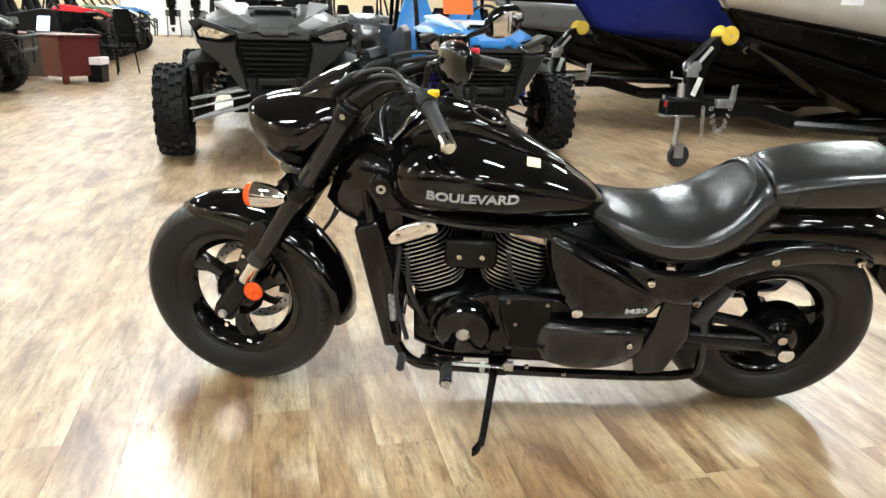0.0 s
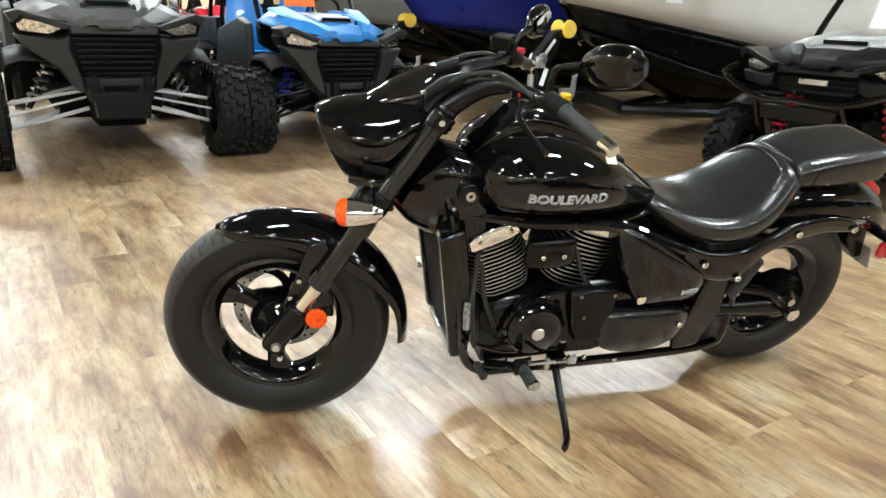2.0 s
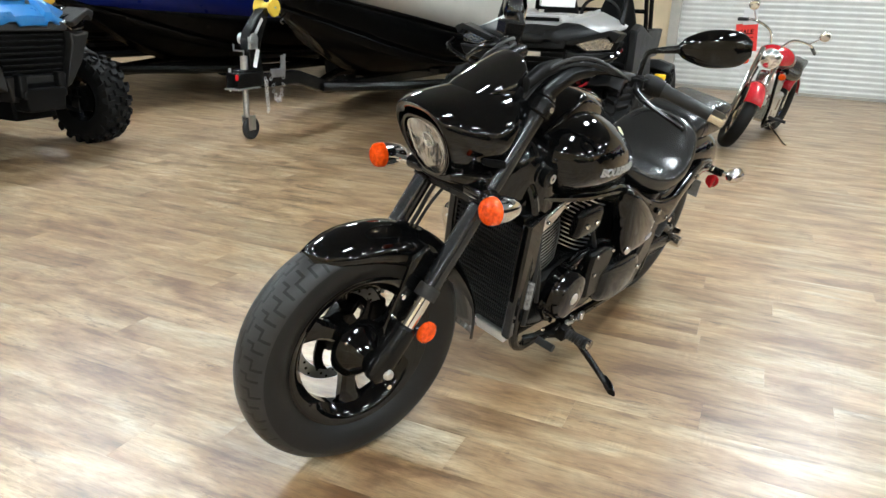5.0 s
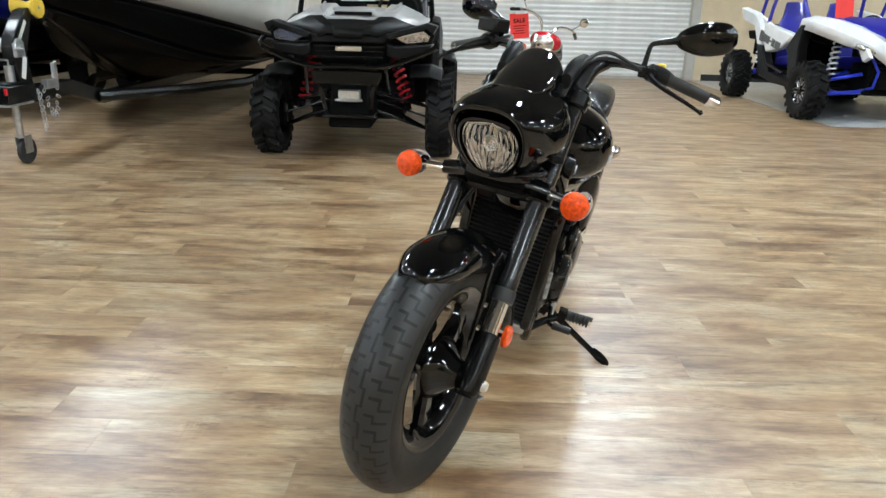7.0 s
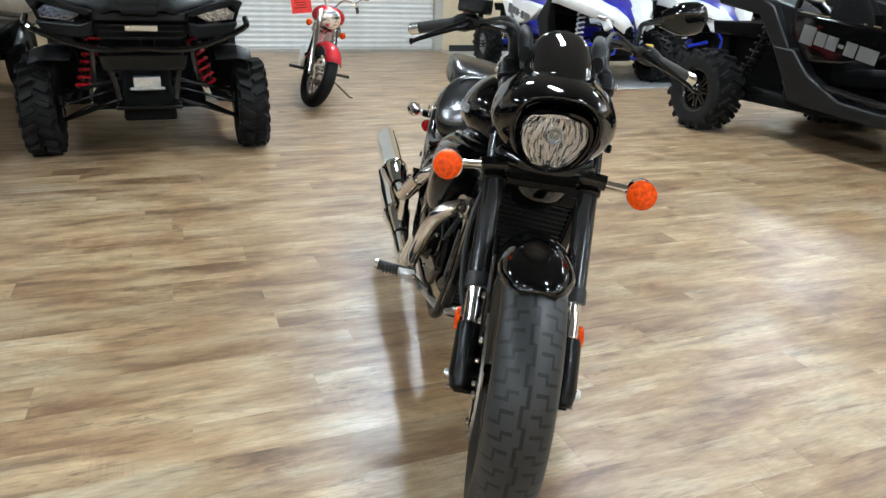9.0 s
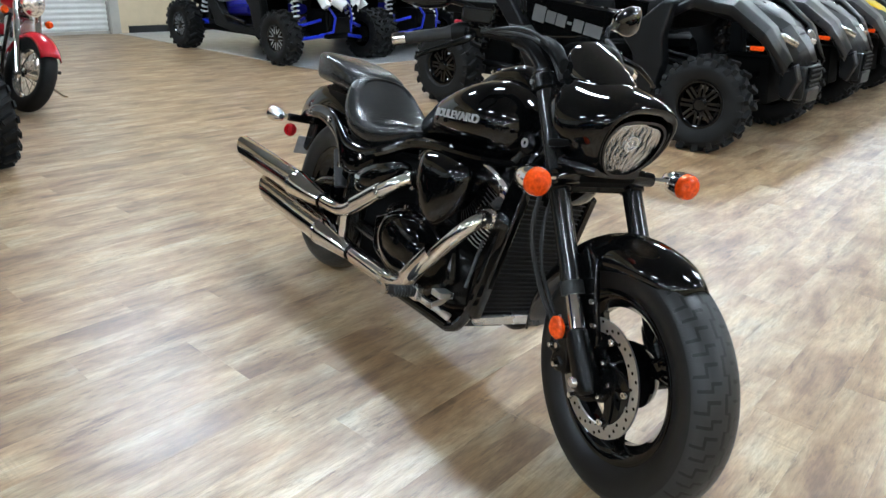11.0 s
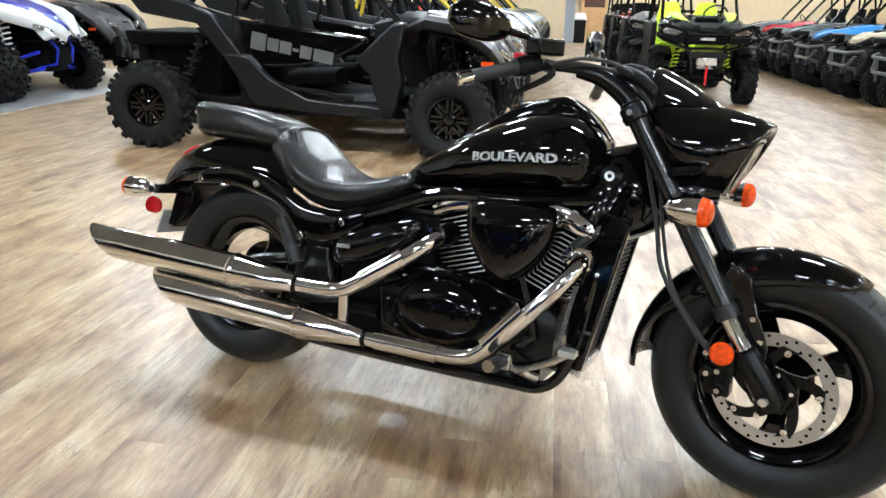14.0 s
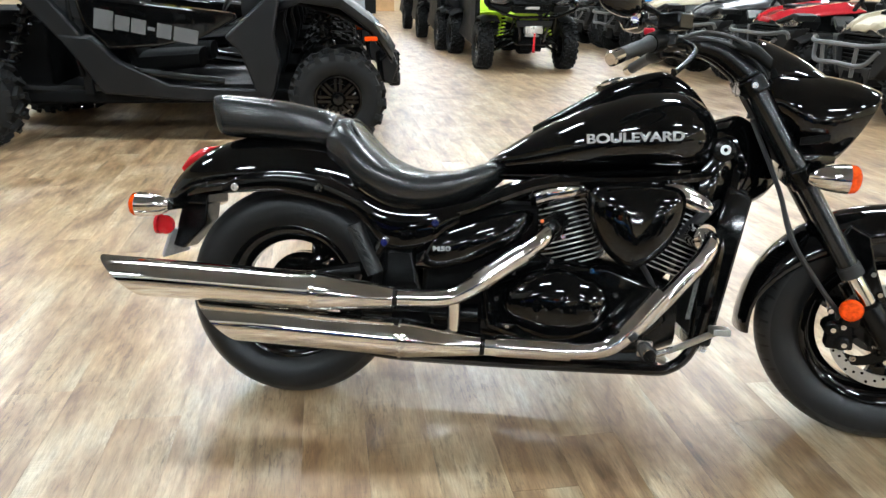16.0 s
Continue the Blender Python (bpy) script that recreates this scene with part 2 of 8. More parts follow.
def box(c, s, top=(1.0, 1.0)):
    """A block about its centre; top: the x and y scale of its upper face."""
    x, y, z = (v / 2 for v in s)
    vs = []
    for k, (fx, fy) in ((-1, (1, 1)), (1, top)):
        vs += [(c[0] - x * fx, c[1] - y * fy, c[2] + k * z), (c[0] + x * fx, c[1] - y * fy, c[2] + k * z),
               (c[0] + x * fx, c[1] + y * fy, c[2] + k * z), (c[0] - x * fx, c[1] + y * fy, c[2] + k * z)]
    return vs, [(3, 2, 1, 0), (4, 5, 6, 7), (0, 1, 5, 4), (1, 2, 6, 5), (2, 3, 7, 6), (3, 0, 4, 7)]


def prism(poly, y0, y1, taper=1.0):
    """A plate of outline poly in (x, z) from y0 to y1; taper shrinks the face at y1 about its middle."""
    n = len(poly)
    cx, cz = sum(p[0] for p in poly) / n, sum(p[1] for p in poly) / n
    vs = [(x, y0, z) for x, z in poly] + [(cx + (x - cx) * taper, y1, cz + (z - cz) * taper) for x, z in poly]
    fs = [tuple(range(n)), tuple(reversed(range(n, 2 * n)))]
    fs += [(i, i + n, (i + 1) % n + n, (i + 1) % n) for i in range(n)]
    return vs, fs


def slab(poly, z0, z1, taper=1.0):
    """A plate of outline poly in (x, y) from z0 to z1."""
    vs, fs = prism(poly, z0, z1, taper)
    return [(x, z, y) for x, y, z in vs], [tuple(reversed(f)) for f in fs]


def join(*geos):
    vs, fs = [], []
    for v, f in geos:
        n = len(vs)
        vs += v
        fs += [tuple(i + n for i in q) for q in f]
    return vs, fs


def moved(geo, m):
    return [tuple(m @ Vector(p)) for p in geo[0]], geo[1]


def mirrored(geo):
    return [(x, -y, z) for x, y, z in geo[0]], [tuple(reversed(f)) for f in geo[1]]


def mesh_of(name, geo, material, sharp=35):
    me = bpy.data.meshes.new(name)
    me.from_pydata([tuple(p) for p in geo[0]], [], geo[1])
    bm = bmesh.new()
    bm.from_mesh(me)
    bmesh.ops.recalc_face_normals(bm, faces=bm.faces)
    bm.to_mesh(me)
    bm.free()
    me.materials.append(material)
    if sharp:
        me.shade_smooth()
        me.set_sharp_from_angle(angle=radians(sharp))
    return me


def part(name, geo, material, parent, label="", m=None, bevel=0.0, sharp=35, thick=0.0):
    """One mesh object under a thing or a part."""
    ob = new(name, mesh_of(name, geo, material, sharp))
    ob.parent = parent
    if m is not None:
        ob.matrix_basis = m
    if thick:
        so = ob.modifiers.new("solid", "SOLIDIFY")
        so.thickness = thick
    if bevel:
        be = ob.modifiers.new("bevel", "BEVEL")
        be.width, be.segments, be.limit_method, be.angle_limit = bevel, 2, "ANGLE", radians(40)
    if label:
        tagged(ob, label)
    return ob


def thing(name, label, category, m=None, group="", kind=""):
    """An empty at the base of a thing."""
    ob = new(name)
    ob.empty_display_size = 0.1
    if m is not None:
        ob.matrix_basis = m
    return tagged(ob, label, category, group, kind)


def solid(name, geo, material, label, category="", m=None, group="", kind="", bevel=0.0, sharp=35):
    """A thing of one mesh."""
    ob = new(name, mesh_of(name, geo, material, sharp))
    if m is not None:
        ob.matrix_basis = m
    if bevel:
        be = ob.modifiers.new("bevel", "BEVEL")
        be.width, be.segments, be.limit_method, be.angle_limit = bevel, 2, "ANGLE", radians(40)
    return tagged(ob, label, category, group, kind)


# ---- the hall ----
U0, U1, V0, V1 = -11.1, 12.0, -31.2, 28.2     # inner faces
DOOR_V = (-0.9, 3.97)                         # the roller door's opening along v, on the wall u = U0
H = CEILING


def wall(name, label, u0, u1, v0, v1, z0=0.0, z1=H):
    return solid(name, box(((u0 + u1) / 2, (v0 + v1) / 2, (z0 + z1) / 2), (u1 - u0, v1 - v0, z1 - z0)), WALLM, label, m=hall(0, 0), kind="structure", sharp=0)


floor = solid("floor", box(((U0 + U1) / 2, (V0 + V1) / 2, -0.06), (U1 - U0 + 0.4, V1 - V0 + 0.4, 0.1)), mat("floor_screed", 0.12, 0.8), "tan knotty wood-look plank flooring", m=hall(0, 0), kind="structure", sharp=0)
ceiling = solid("ceiling", box(((U0 + U1) / 2, (V0 + V1) / 2, H + 0.1), (U1 - U0 + 0.4, V1 - V0 + 0.4, 0.2)), CEILM, "grey painted ceiling deck", m=hall(0, 0), kind="structure", sharp=0)
wall("wall_west_a", "tan painted wall beside the roller door", U0 - 0.2, U0, V0, DOOR_V[0])
wall("wall_west_b", "tan painted wall beside the roller door", U0 - 0.2, U0, DOOR_V[1], V1)
wall("wall_west_c", "tan painted wall over the roller door", U0 - 0.2, U0, DOOR_V[0], DOOR_V[1], 4.0, H)
wall("wall_east", "tan painted wall", U1, U1 + 0.2, V0, V1)
wall("wall_south", "tan painted wall", U0 - 0.2, U1 + 0.2, V0 - 0.2, V0)
wall("wall_north", "tan painted wall", U0 - 0.2, U1 + 0.2, V1, V1 + 0.2)
solid("baseboard", box((U0 + 0.011, (DOOR_V[1] + 0.28 + V1) / 2, 0.06), (0.02, V1 - DOOR_V[1] - 0.28, 0.12)), BASEM, "black vinyl wall base", m=hall(0, 0), kind="structure", sharp=0)

# the roller door: curved steel slats between two guides
door = thing("roller_door", "closed pale grey corrugated steel roller door", "door", hall(U0 - 0.06, 0))
for side, v in (("a", DOOR_V[0]), ("b", DOOR_V[1])):
    part("guide", join(box((0.05, v, 2.0), (0.1, 0.1, 4.0)), box((0.11, v + 0.04 * (1 if side == "b" else -1), 2.0), (0.02, 0.16, 4.0))), mat("door_guide_steel", (0.4, 0.38, 0.34), 0.5), door, bevel=0.004)
slat_n, slat_h = 44, 0.088
prof = [(0.0, 0.0), (0.0, 0.012), (0.014, 0.024), (0.02, 0.044), (0.014, 0.066), (0.0, 0.078), (0.0, 0.088)]
outline = prof + [(x - 0.006, z) for x, z in reversed(prof)]
slat = mesh_of("slat", prism(outline, DOOR_V[0] + 0.05, DOOR_V[1] - 0.05), DOORM, 60)
for i in range(slat_n):
    s = new("slat", slat)
    s.parent, s.location = door, (0.0, 0, 0.05 + i * slat_h)
part("bottom_bar", box((0.01, (DOOR_V[0] + DOOR_V[1]) / 2, 0.028), (0.05, DOOR_V[1] - DOOR_V[0] - 0.1, 0.05)), mat("door_guide_steel", 0.4), door, bevel=0.004)

# a second roller door on the far south wall
door2 = thing("roller_door", "closed white corrugated steel roller door behind outboard motors", "door", hall(0, V0 + 0.005))
SLAT2 = mesh_of("slat", moved(prism(outline, -3.4, 3.4), Matrix.Translation((3.2, 0, 0)) @ Matrix.Rotation(radians(90), 4, "Z")), mat("white_door_steel", (0.78, 0.78, 0.77), 0.4, vary=0.06), 60)
for i in range(44):
    o = new("slat", SLAT2)
    o.parent, o.location = door2, (0, 0.008, 0.05 + i * slat_h)
for u in (-0.25, 6.65):
    part("guide", box((u, 0.03, 2.0), (0.1, 0.06, 4.0)), mat("door_guide_steel", 0.4), door2, bevel=0.004)

# ceiling lamps in rows
LAMPS = [(u, v) for v in (-28.1, -20.6, -13.1, -5.6, 1.9, 9.4, 16.9, 24.4) for u in (-6.9, -2.4, 2.1, 6.6, 11.0)]
lamp = thing("ceiling_light", "white metal strip light with a bright diffuser", "ceiling light", hall(*LAMPS[0], H - 0.25), "strip lights in rows")
part("housing", join(box((0, 0, 0.045), (1.3, 0.4, 0.07), (1, 0.6)), tube([(-0.5, 0, 0.08), (-0.5, 0, 0.25)], 0.006, 6), tube([(0.5, 0, 0.08), (0.5, 0, 0.25)], 0.006, 6)), mat("lamp_housing", 0.75, 0.4), lamp)
part("diffuser", box((0, 0, 0.0), (1.2, 0.34, 0.018)), LAMPM, lamp)
for p in LAMPS[1:]:
    copy_thing(lamp, hall(*p, H - 0.25))

# ---- off-road vehicles ----
CACHE = {}


def cached(key, make):
    if key not in CACHE:
        CACHE[key] = make()
    return CACHE[key]


def knobbly(R, W, rim, n, style):
    """A tyre with a rounded carcass and raised lugs."""
    w = W / 2
    prof = [(rim, -w * 0.72), (rim + 0.02, -w * 0.9), ((R + rim) / 2, -w), (R - 0.055, -w * 0.97), (R - 0.03, -w * 0.8), (R - 0.022, 0),
            (R - 0.03, w * 0.8), (R - 0.055, w * 0.97), ((R + rim) / 2, w), (rim + 0.02, w * 0.9), (rim, w * 0.72)]
    geos = []
    for i in range(n):
        a = 2 * math.pi * i / n
        half = math.pi / n
        for s in (-1, 1):
            turn = Matrix.Rotation(a + (half if s > 0 else 0), 4, "Y")
            if style == "chevron":
                lug = box((0, s * w * 0.42, R - 0.006), (0.04, w * 0.8, 0.034), (0.75, 0.95))
                lug = moved(lug, Matrix.Translation((0, s * w * 0.42, 0)) @ Matrix.Rotation(s * radians(28), 4, "Z") @ Matrix.Translation((0, -s * w * 0.42, 0)))
                sh = box((0.012, s * w * 0.93, R - 0.036), (0.05, w * 0.16, 0.05), (0.8, 0.7))
            else:
                lug = join(box((0, s * w * 0.2, R - 0.007), (0.05, w * 0.32, 0.024), (0.85, 0.9)), box((0.03, s * w * 0.62, R - 0.012), (0.055, w * 0.36, 0.026), (0.85, 0.9)))
                sh = box((0.0, s * w * 0.93, R - 0.038), (0.06, w * 0.16, 0.06), (0.8, 0.7))
            geos += [moved(lug, turn), moved(sh, turn)]
    return mesh_of("tyre", lathe(prof, 40, closed=True), TYRE, 40), mesh_of("tread", join(*geos), TYRE, 40)


def star_rim(rim, W, n, colour, face):
    """A dished wheel with n spokes, seen from +y."""
    w = W / 2
    geos = [lathe([(rim, -w * 0.74), (rim + 0.006, -w * 0.7), (rim - 0.02, -w * 0.6), (rim - 0.025, w * 0.5), (rim + 0.006, w * 0.7), (rim, w * 0.78), (rim - 0.012, w * 0.78), (rim - 0.035, w * 0.5), (rim - 0.035, -w * 0.6)], 32, closed=True),
            lathe([(0.001, face - 0.05), (0.06, face - 0.05), (0.06, face), (0.04, face + 0.02), (0.001, face + 0.022)], 16)]
    for i in range(n):
        sp = join(box((0.018, face - 0.01, rim * 0.56), (0.022, 0.025, rim * 0.88)), box((-0.018, face - 0.01, rim * 0.56), (0.022, 0.025, rim * 0.88)))
        geos.append(moved(sp, Matrix.Rotation(2 * math.pi * i / n, 4, "Y")))
    return mesh_of("rim", join(*geos), colour, 35)


def spoke_faces(rim, n, face, colour):
    """Bare machined strips on the black spokes."""
    geos = []
    for i in range(n):
        strip = join(box((0.022, face + 0.005, rim * 0.62), (0.007, 0.006, rim * 0.62)), box((-0.022, face + 0.005, rim * 0.62), (0.007, 0.006, rim * 0.62)))
        geos.append(moved(strip, Matrix.Rotation(2 * math.pi * i / n, 4, "Y")))
    return mesh_of("spoke_faces", join(*geos), colour, 35)


def wheel_on(parent, x, y, R, W, rim_mat, spokes=6, style="block", n=20, steer=0.0, rim=None):
    rim = rim or R * 0.5
    side = 1 if y > 0 else -1
    key = (R, W, rim, rim_mat.name, spokes, style, n)
    ty = cached(("t", *key), lambda: knobbly(R, W, rim, n, style))
    ri = cached(("r", *key), lambda: star_rim(rim, W, spokes, GLOSS if rim_mat.name == "machined_rim" else rim_mat, W * 0.3))
    hb = cached(("h", *key), lambda: mesh_of("wheel", lathe([(0.001, -W * 0.45), (rim * 0.55, -W * 0.4), (rim * 0.6, 0.0), (0.05, 0.01), (0.001, 0.01)], 20), DARK))
    w = new("wheel", hb)
    w.parent = parent
    w.matrix_basis = Matrix.Translation((x, y, R)) @ Matrix.Rotation(radians(steer) + (0 if side > 0 else math.pi), 4, "Z") @ Matrix.Rotation(0.3 * x + y, 4, "Y")
    faces = (("spoke_faces", cached(("f", *key), lambda: spoke_faces(rim, spokes, W * 0.3, rim_mat))),) if rim_mat.name == "machined_rim" else ()
    for nm, me in (("tyre", ty[0]), ("rim", ri)) + faces:
        o = new(nm, me)
        o.parent = w
        if nm == "tyre":
            lugs = new("tread", ty[1])
            lugs.parent = w
            tagged(lugs, kind="stuff")
    return w


def spring(p0, p1, r, turns, wire, seg=10):
    p0, p1 = Vector(p0), Vector(p1)
    d = p1 - p0
    a = d.orthogonal().normalized()
    b = d.normalized().cross(a)
    pts = [p0 + d * (i / (turns * seg)) + (a * math.cos(2 * math.pi * i / seg) + b * math.sin(2 * math.pi * i / seg)) * r for i in range(turns * seg + 1)]
    return tube(pts, wire, 5)


def shock_on(parent, p0, p1, colour, r=0.045):
    s = part("shock_absorber", join(tube([p0, p1], r * 0.45, 8), tube([p0, Vector(p0).lerp(Vector(p1), 0.35)], r * 0.7, 8)), SATIN, parent)
    q0, q1 = Vector(p0).lerp(Vector(p1), 0.12), Vector(p0).lerp(Vector(p1), 0.85)
    part("coil_spring", spring(q0, q1, r, 7, r * 0.24), colour, s)


def both(geo):
    return join(geo, mirrored(geo))


def utv(label, m, hood, trim=GREYP, accent=None, track=0.85, wb=2.3, R=0.37, W=0.25, zh=1.08, hw=0.42, nose=0.42, half=0.62, arms=SATIN, springs=SATIN,
        rims=None, spokes=6, style="block", bumper=None, cage=SATIN, seat=DARK, side=None, rear=True, tag=None, group="", full=True, doors=True, name="utility_vehicle", steer=0.0, lens=None, scoop=None, winch=False):
    """A side-by-side buggy: x ahead from the front axle, y to its left."""
    v = thing(name, label, "off-road vehicle", m, group)
    rims = rims or SATIN
    side = side or trim
    accent = accent or hood
    lens = lens or REFLECT
    for y in (track, -track):
        wheel_on(v, 0.0, y, R, W, rims, spokes, style, steer=steer)
        if rear:
            wheel_on(v, -wb, y, R, W * 1.08, rims, spokes, style)
    zt = zh + 0.12                                  # the bonnet's rear edge
    # frame and underside
    part("chassis", join(box((-wb * 0.5, 0, R + 0.02), (wb * 0.92, half * 1.25, 0.12)), box((0.1, 0, R + 0.12), (0.5, 0.34, 0.34), (0.8, 0.9)), box((-wb, 0, R + 0.15), (0.6, 0.5, 0.4))), DARK, v, bevel=0.02)
    # bonnet: a creased sheet rising to the dash
    hy = half * 0.95

    def yz(poly, x0, x1, taper=1.0):
        """A plate of outline (y, z) from x0 to x1, swept back towards the sides and the foot."""
        vs, fs = moved(prism(poly, -x0, -x1, taper), Matrix.Rotation(radians(90), 4, "Z"))
        return [(p[0] - 0.42 * max(0.0, abs(p[1]) - 0.2) - 0.22 * max(0.0, zh - 0.3 - p[2]), p[1], p[2]) for p in vs], fs

    ho = hw + 0.17                                  # outer end of the lamps
    rows = [(nose - 0.06, 0.27, zh - 0.035, 0.012), (nose - 0.10, 0.30, zh + 0.02, 0.03), (nose - 0.26, ho * 0.86, zh + 0.085, 0.05), (nose - 0.5, hy * 0.96, zh + 0.13, 0.07), (nose - 0.85, hy, zt + 0.05, 0.08), (nose - 1.0, hy * 0.97, zt + 0.06, 0.08)]
    rings = []
    for x, w, z, dr in rows:
        rings.append([(x - 0.04, -w, z - dr), (x - 0.015, -w * 0.78, z - dr * 0.25), (x, -w * 0.62, z + 0.02), (x + 0.01, -w * 0.42, z + 0.024), (x + 0.015, -w * 0.36, z - 0.006), (x + 0.02, 0, z + 0.002),
                      (x + 0.015, w * 0.36, z - 0.006), (x + 0.01, w * 0.42, z + 0.024), (x, w * 0.62, z + 0.02), (x - 0.015, w * 0.78, z - dr * 0.25), (x - 0.04, w, z - dr)])
    cut = 2 if bumper == "bull" else 0
    bon = part("bonnet", loft(rings[cut:], caps=False, closed=False), hood, v, bevel=0.0, sharp=10, thick=0.02)
    if cut:
        part("nose_panel", loft([[(x + 0.004, y, z + 0.004) for x, y, z in q] for q in rings[:3]], caps=False, closed=False), trim, v, sharp=10, thick=0.02)
        for s in (1, -1):
            part("bonnet_ridge", tube([(nose - 0.28, s * hy * 0.36, zh + 0.105), (nose - 0.6, s * hy * 0.5, zh + 0.165), (nose - 0.95, s * hy * 0.56, zt + 0.09)], [0.012, 0.016, 0.012], 6), hood, bon)
    sc = part("bonnet_scoop", join(box((nose - 0.56, 0, zh + 0.135), (0.4, hy * 0.62, 0.05), (0.9, 0.75)), box((nose - 0.76, 0, zt + 0.03), (0.2, hy * 0.8, 0.045), (0.85, 0.9))), scoop or trim, bon, bevel=0.01)
    part("scoop_mouth", box((nose - 0.357, 0, zh + 0.128), (0.012, hy * 0.5, 0.028)), DARK, sc)
    if full and accent is not hood:
        for s in (1, -1):
            q = [(nose - 0.2, s * hy * 0.44), (nose - 0.34, s * hy * 0.60), (nose - 0.84, s * hy * 0.86), (nose - 0.84, s * hy * 0.56)]
            zs = (zh + 0.085, zh + 0.115, zt + 0.075, zt + 0.095)
            part("bonnet_stripe", ([(x, y, z + d) for d in (-0.02, 0.012) for (x, y), z in zip(q, zs)], [(0, 1, 2, 3), (7, 6, 5, 4), (0, 4, 5, 1), (1, 5, 6, 2), (2, 6, 7, 3), (3, 7, 4, 0)]), accent, bon, bevel=0.006)
            part("bonnet_catch", tube([(nose - 0.3, s * hy * 0.3, zh + 0.09), (nose - 0.3, s * hy * 0.3, zh + 0.125)], [0.016, 0.01], 8), RUBB, bon)
    # grille in a six-sided frame, cheeks down to a narrow chin
    deep = 0.38 if bumper != "bull" else 0.2
    g = part("grille", yz([(-0.29, zh - 0.07), (0.29, zh - 0.07), (0.3, zh - 0.16), (0.24, zh - deep), (-0.24, zh - deep), (-0.3, zh - 0.16)], nose - 0.2, nose - 0.1), DARK, v)
    for i in range(7 if bumper != "bull" else 3):
        w = 0.27 - 0.008 * i
        part("slat", yz([(-w, zh - 0.105 - i * 0.04), (w, zh - 0.105 - i * 0.04), (w, zh - 0.118 - i * 0.04), (-w, zh - 0.118 - i * 0.04)], nose - 0.12, nose - 0.09), PLAST, g)
    part("brow", yz([(-0.33, zh - 0.02), (0.33, zh - 0.02), (0.3, zh - 0.085), (-0.3, zh - 0.085)], nose - 0.2, nose - 0.045, 0.92), trim, v, bevel=0.012)
    if bumper != "bull":
        part("chin", yz([(-0.26, zh - 0.37), (0.26, zh - 0.37), (0.2, zh - 0.56), (-0.2, zh - 0.56)], nose - 0.25, nose - 0.05, 0.92), trim, v, bevel=0.014)
    if bumper != "bull":
        part("tow_opening", yz([(-0.12, zh - 0.43), (0.12, zh - 0.43), (0.1, zh - 0.52), (-0.1, zh - 0.52)], nose - 0.1, nose - 0.043), DARK, v)
    for s in (1, -1):
        part("cheek", yz([(s * y, zh + z) for y, z in (((0.285, -0.075), (0.36, -0.10), (ho + 0.03, -0.085), (ho - 0.03, -0.17), (0.39, -0.31), (0.28, -0.47), (0.22, -0.5), (0.24, -0.385), (0.30, -0.17)) if bumper != "bull" else ((0.285, -0.075), (0.36, -0.10), (ho + 0.03, -0.085), (ho - 0.02, -0.17), (0.34, -0.2), (0.29, -0.17)))], nose - 0.2, nose - 0.03, 0.93), trim, v, bevel=0.014)
        part("lamp_brow", yz([(s * y, zh + z) for y, z in ((0.27, -0.02), (ho - 0.02, 0.075), (ho + 0.06, 0.05), (ho + 0.02, -0.02), (ho - 0.03, 0.028), (0.31, -0.055))], nose - 0.22, nose + 0.01, 0.97), trim, v, bevel=0.01)
    for s in (1, -1):
        hl = part("headlight", yz([(s * y, zh + z) for y, z in ((hw - 0.1, -0.055), (hw - 0.12, -0.02), (ho - 0.03, 0.03), (ho + 0.01, -0.02), (ho - 0.01, -0.075), (hw - 0.02, -0.095))], nose - 0.16, nose - 0.05, 0.9), lens, v, "faceted clear headlight", bevel=0.01)
        part("lamp_back", yz([(s * y, zh + z) for y, z in ((hw - 0.14, -0.07), (hw - 0.14, 0.0), (ho, 0.05), (ho + 0.03, -0.02), (ho, -0.1))], nose - 0.3, nose - 0.1), DARK, v)
        # fenders
        fend = [(R * 0.75, R * 2.08), (R * 0.2, R * 2.3), (-R * 0.6, R * 2.28), (-R * 1.2, R * 1.85), (-R * 1.45, R * 1.2)]
        rr = [[(x, s * (half - 0.16), z), (x, s * (half + 0.0), z + 0.01), (x, s * (half + 0.09), z - 0.02), (x, s * (half + 0.1), z - 0.05)] for x, z in fend]
        part("fender", loft(rr, caps=False, closed=False), trim, v, sharp=20, thick=0.012)
        # suspension
        yi, yo = 0.2, track - W * 0.5
        part("a_arm", join(tube([(0.2, s * yi, R + 0.07), (0.02, s * yo, R - 0.09)], 0.0145, 8), tube([(-0.2, s * yi, R + 0.07), (0.02, s * yo, R - 0.09)], 0.0145, 8)), arms, v)
        part("a_arm", join(tube([(0.16, s * yi, R + 0.2), (0.0, s * yo, R + 0.09)], 0.0135, 8), tube([(-0.16, s * yi, R + 0.2), (0.0, s * yo, R + 0.09)], 0.0135, 8), tube([(0.1, s * yi, R + 0.14), (0.1, s * yo, R + 0.02)], 0.009, 6)), arms, v)
        part("knuckle", box((0, s * (yo + 0.01), R), (0.09, 0.05, 0.2), (0.7, 0.8)), SATIN, v, bevel=0.01)
        shock_on(v, (-0.06, s * 0.3, R + 0.55), (0.02, s * (yo - 0.14), R + 0.06), springs)
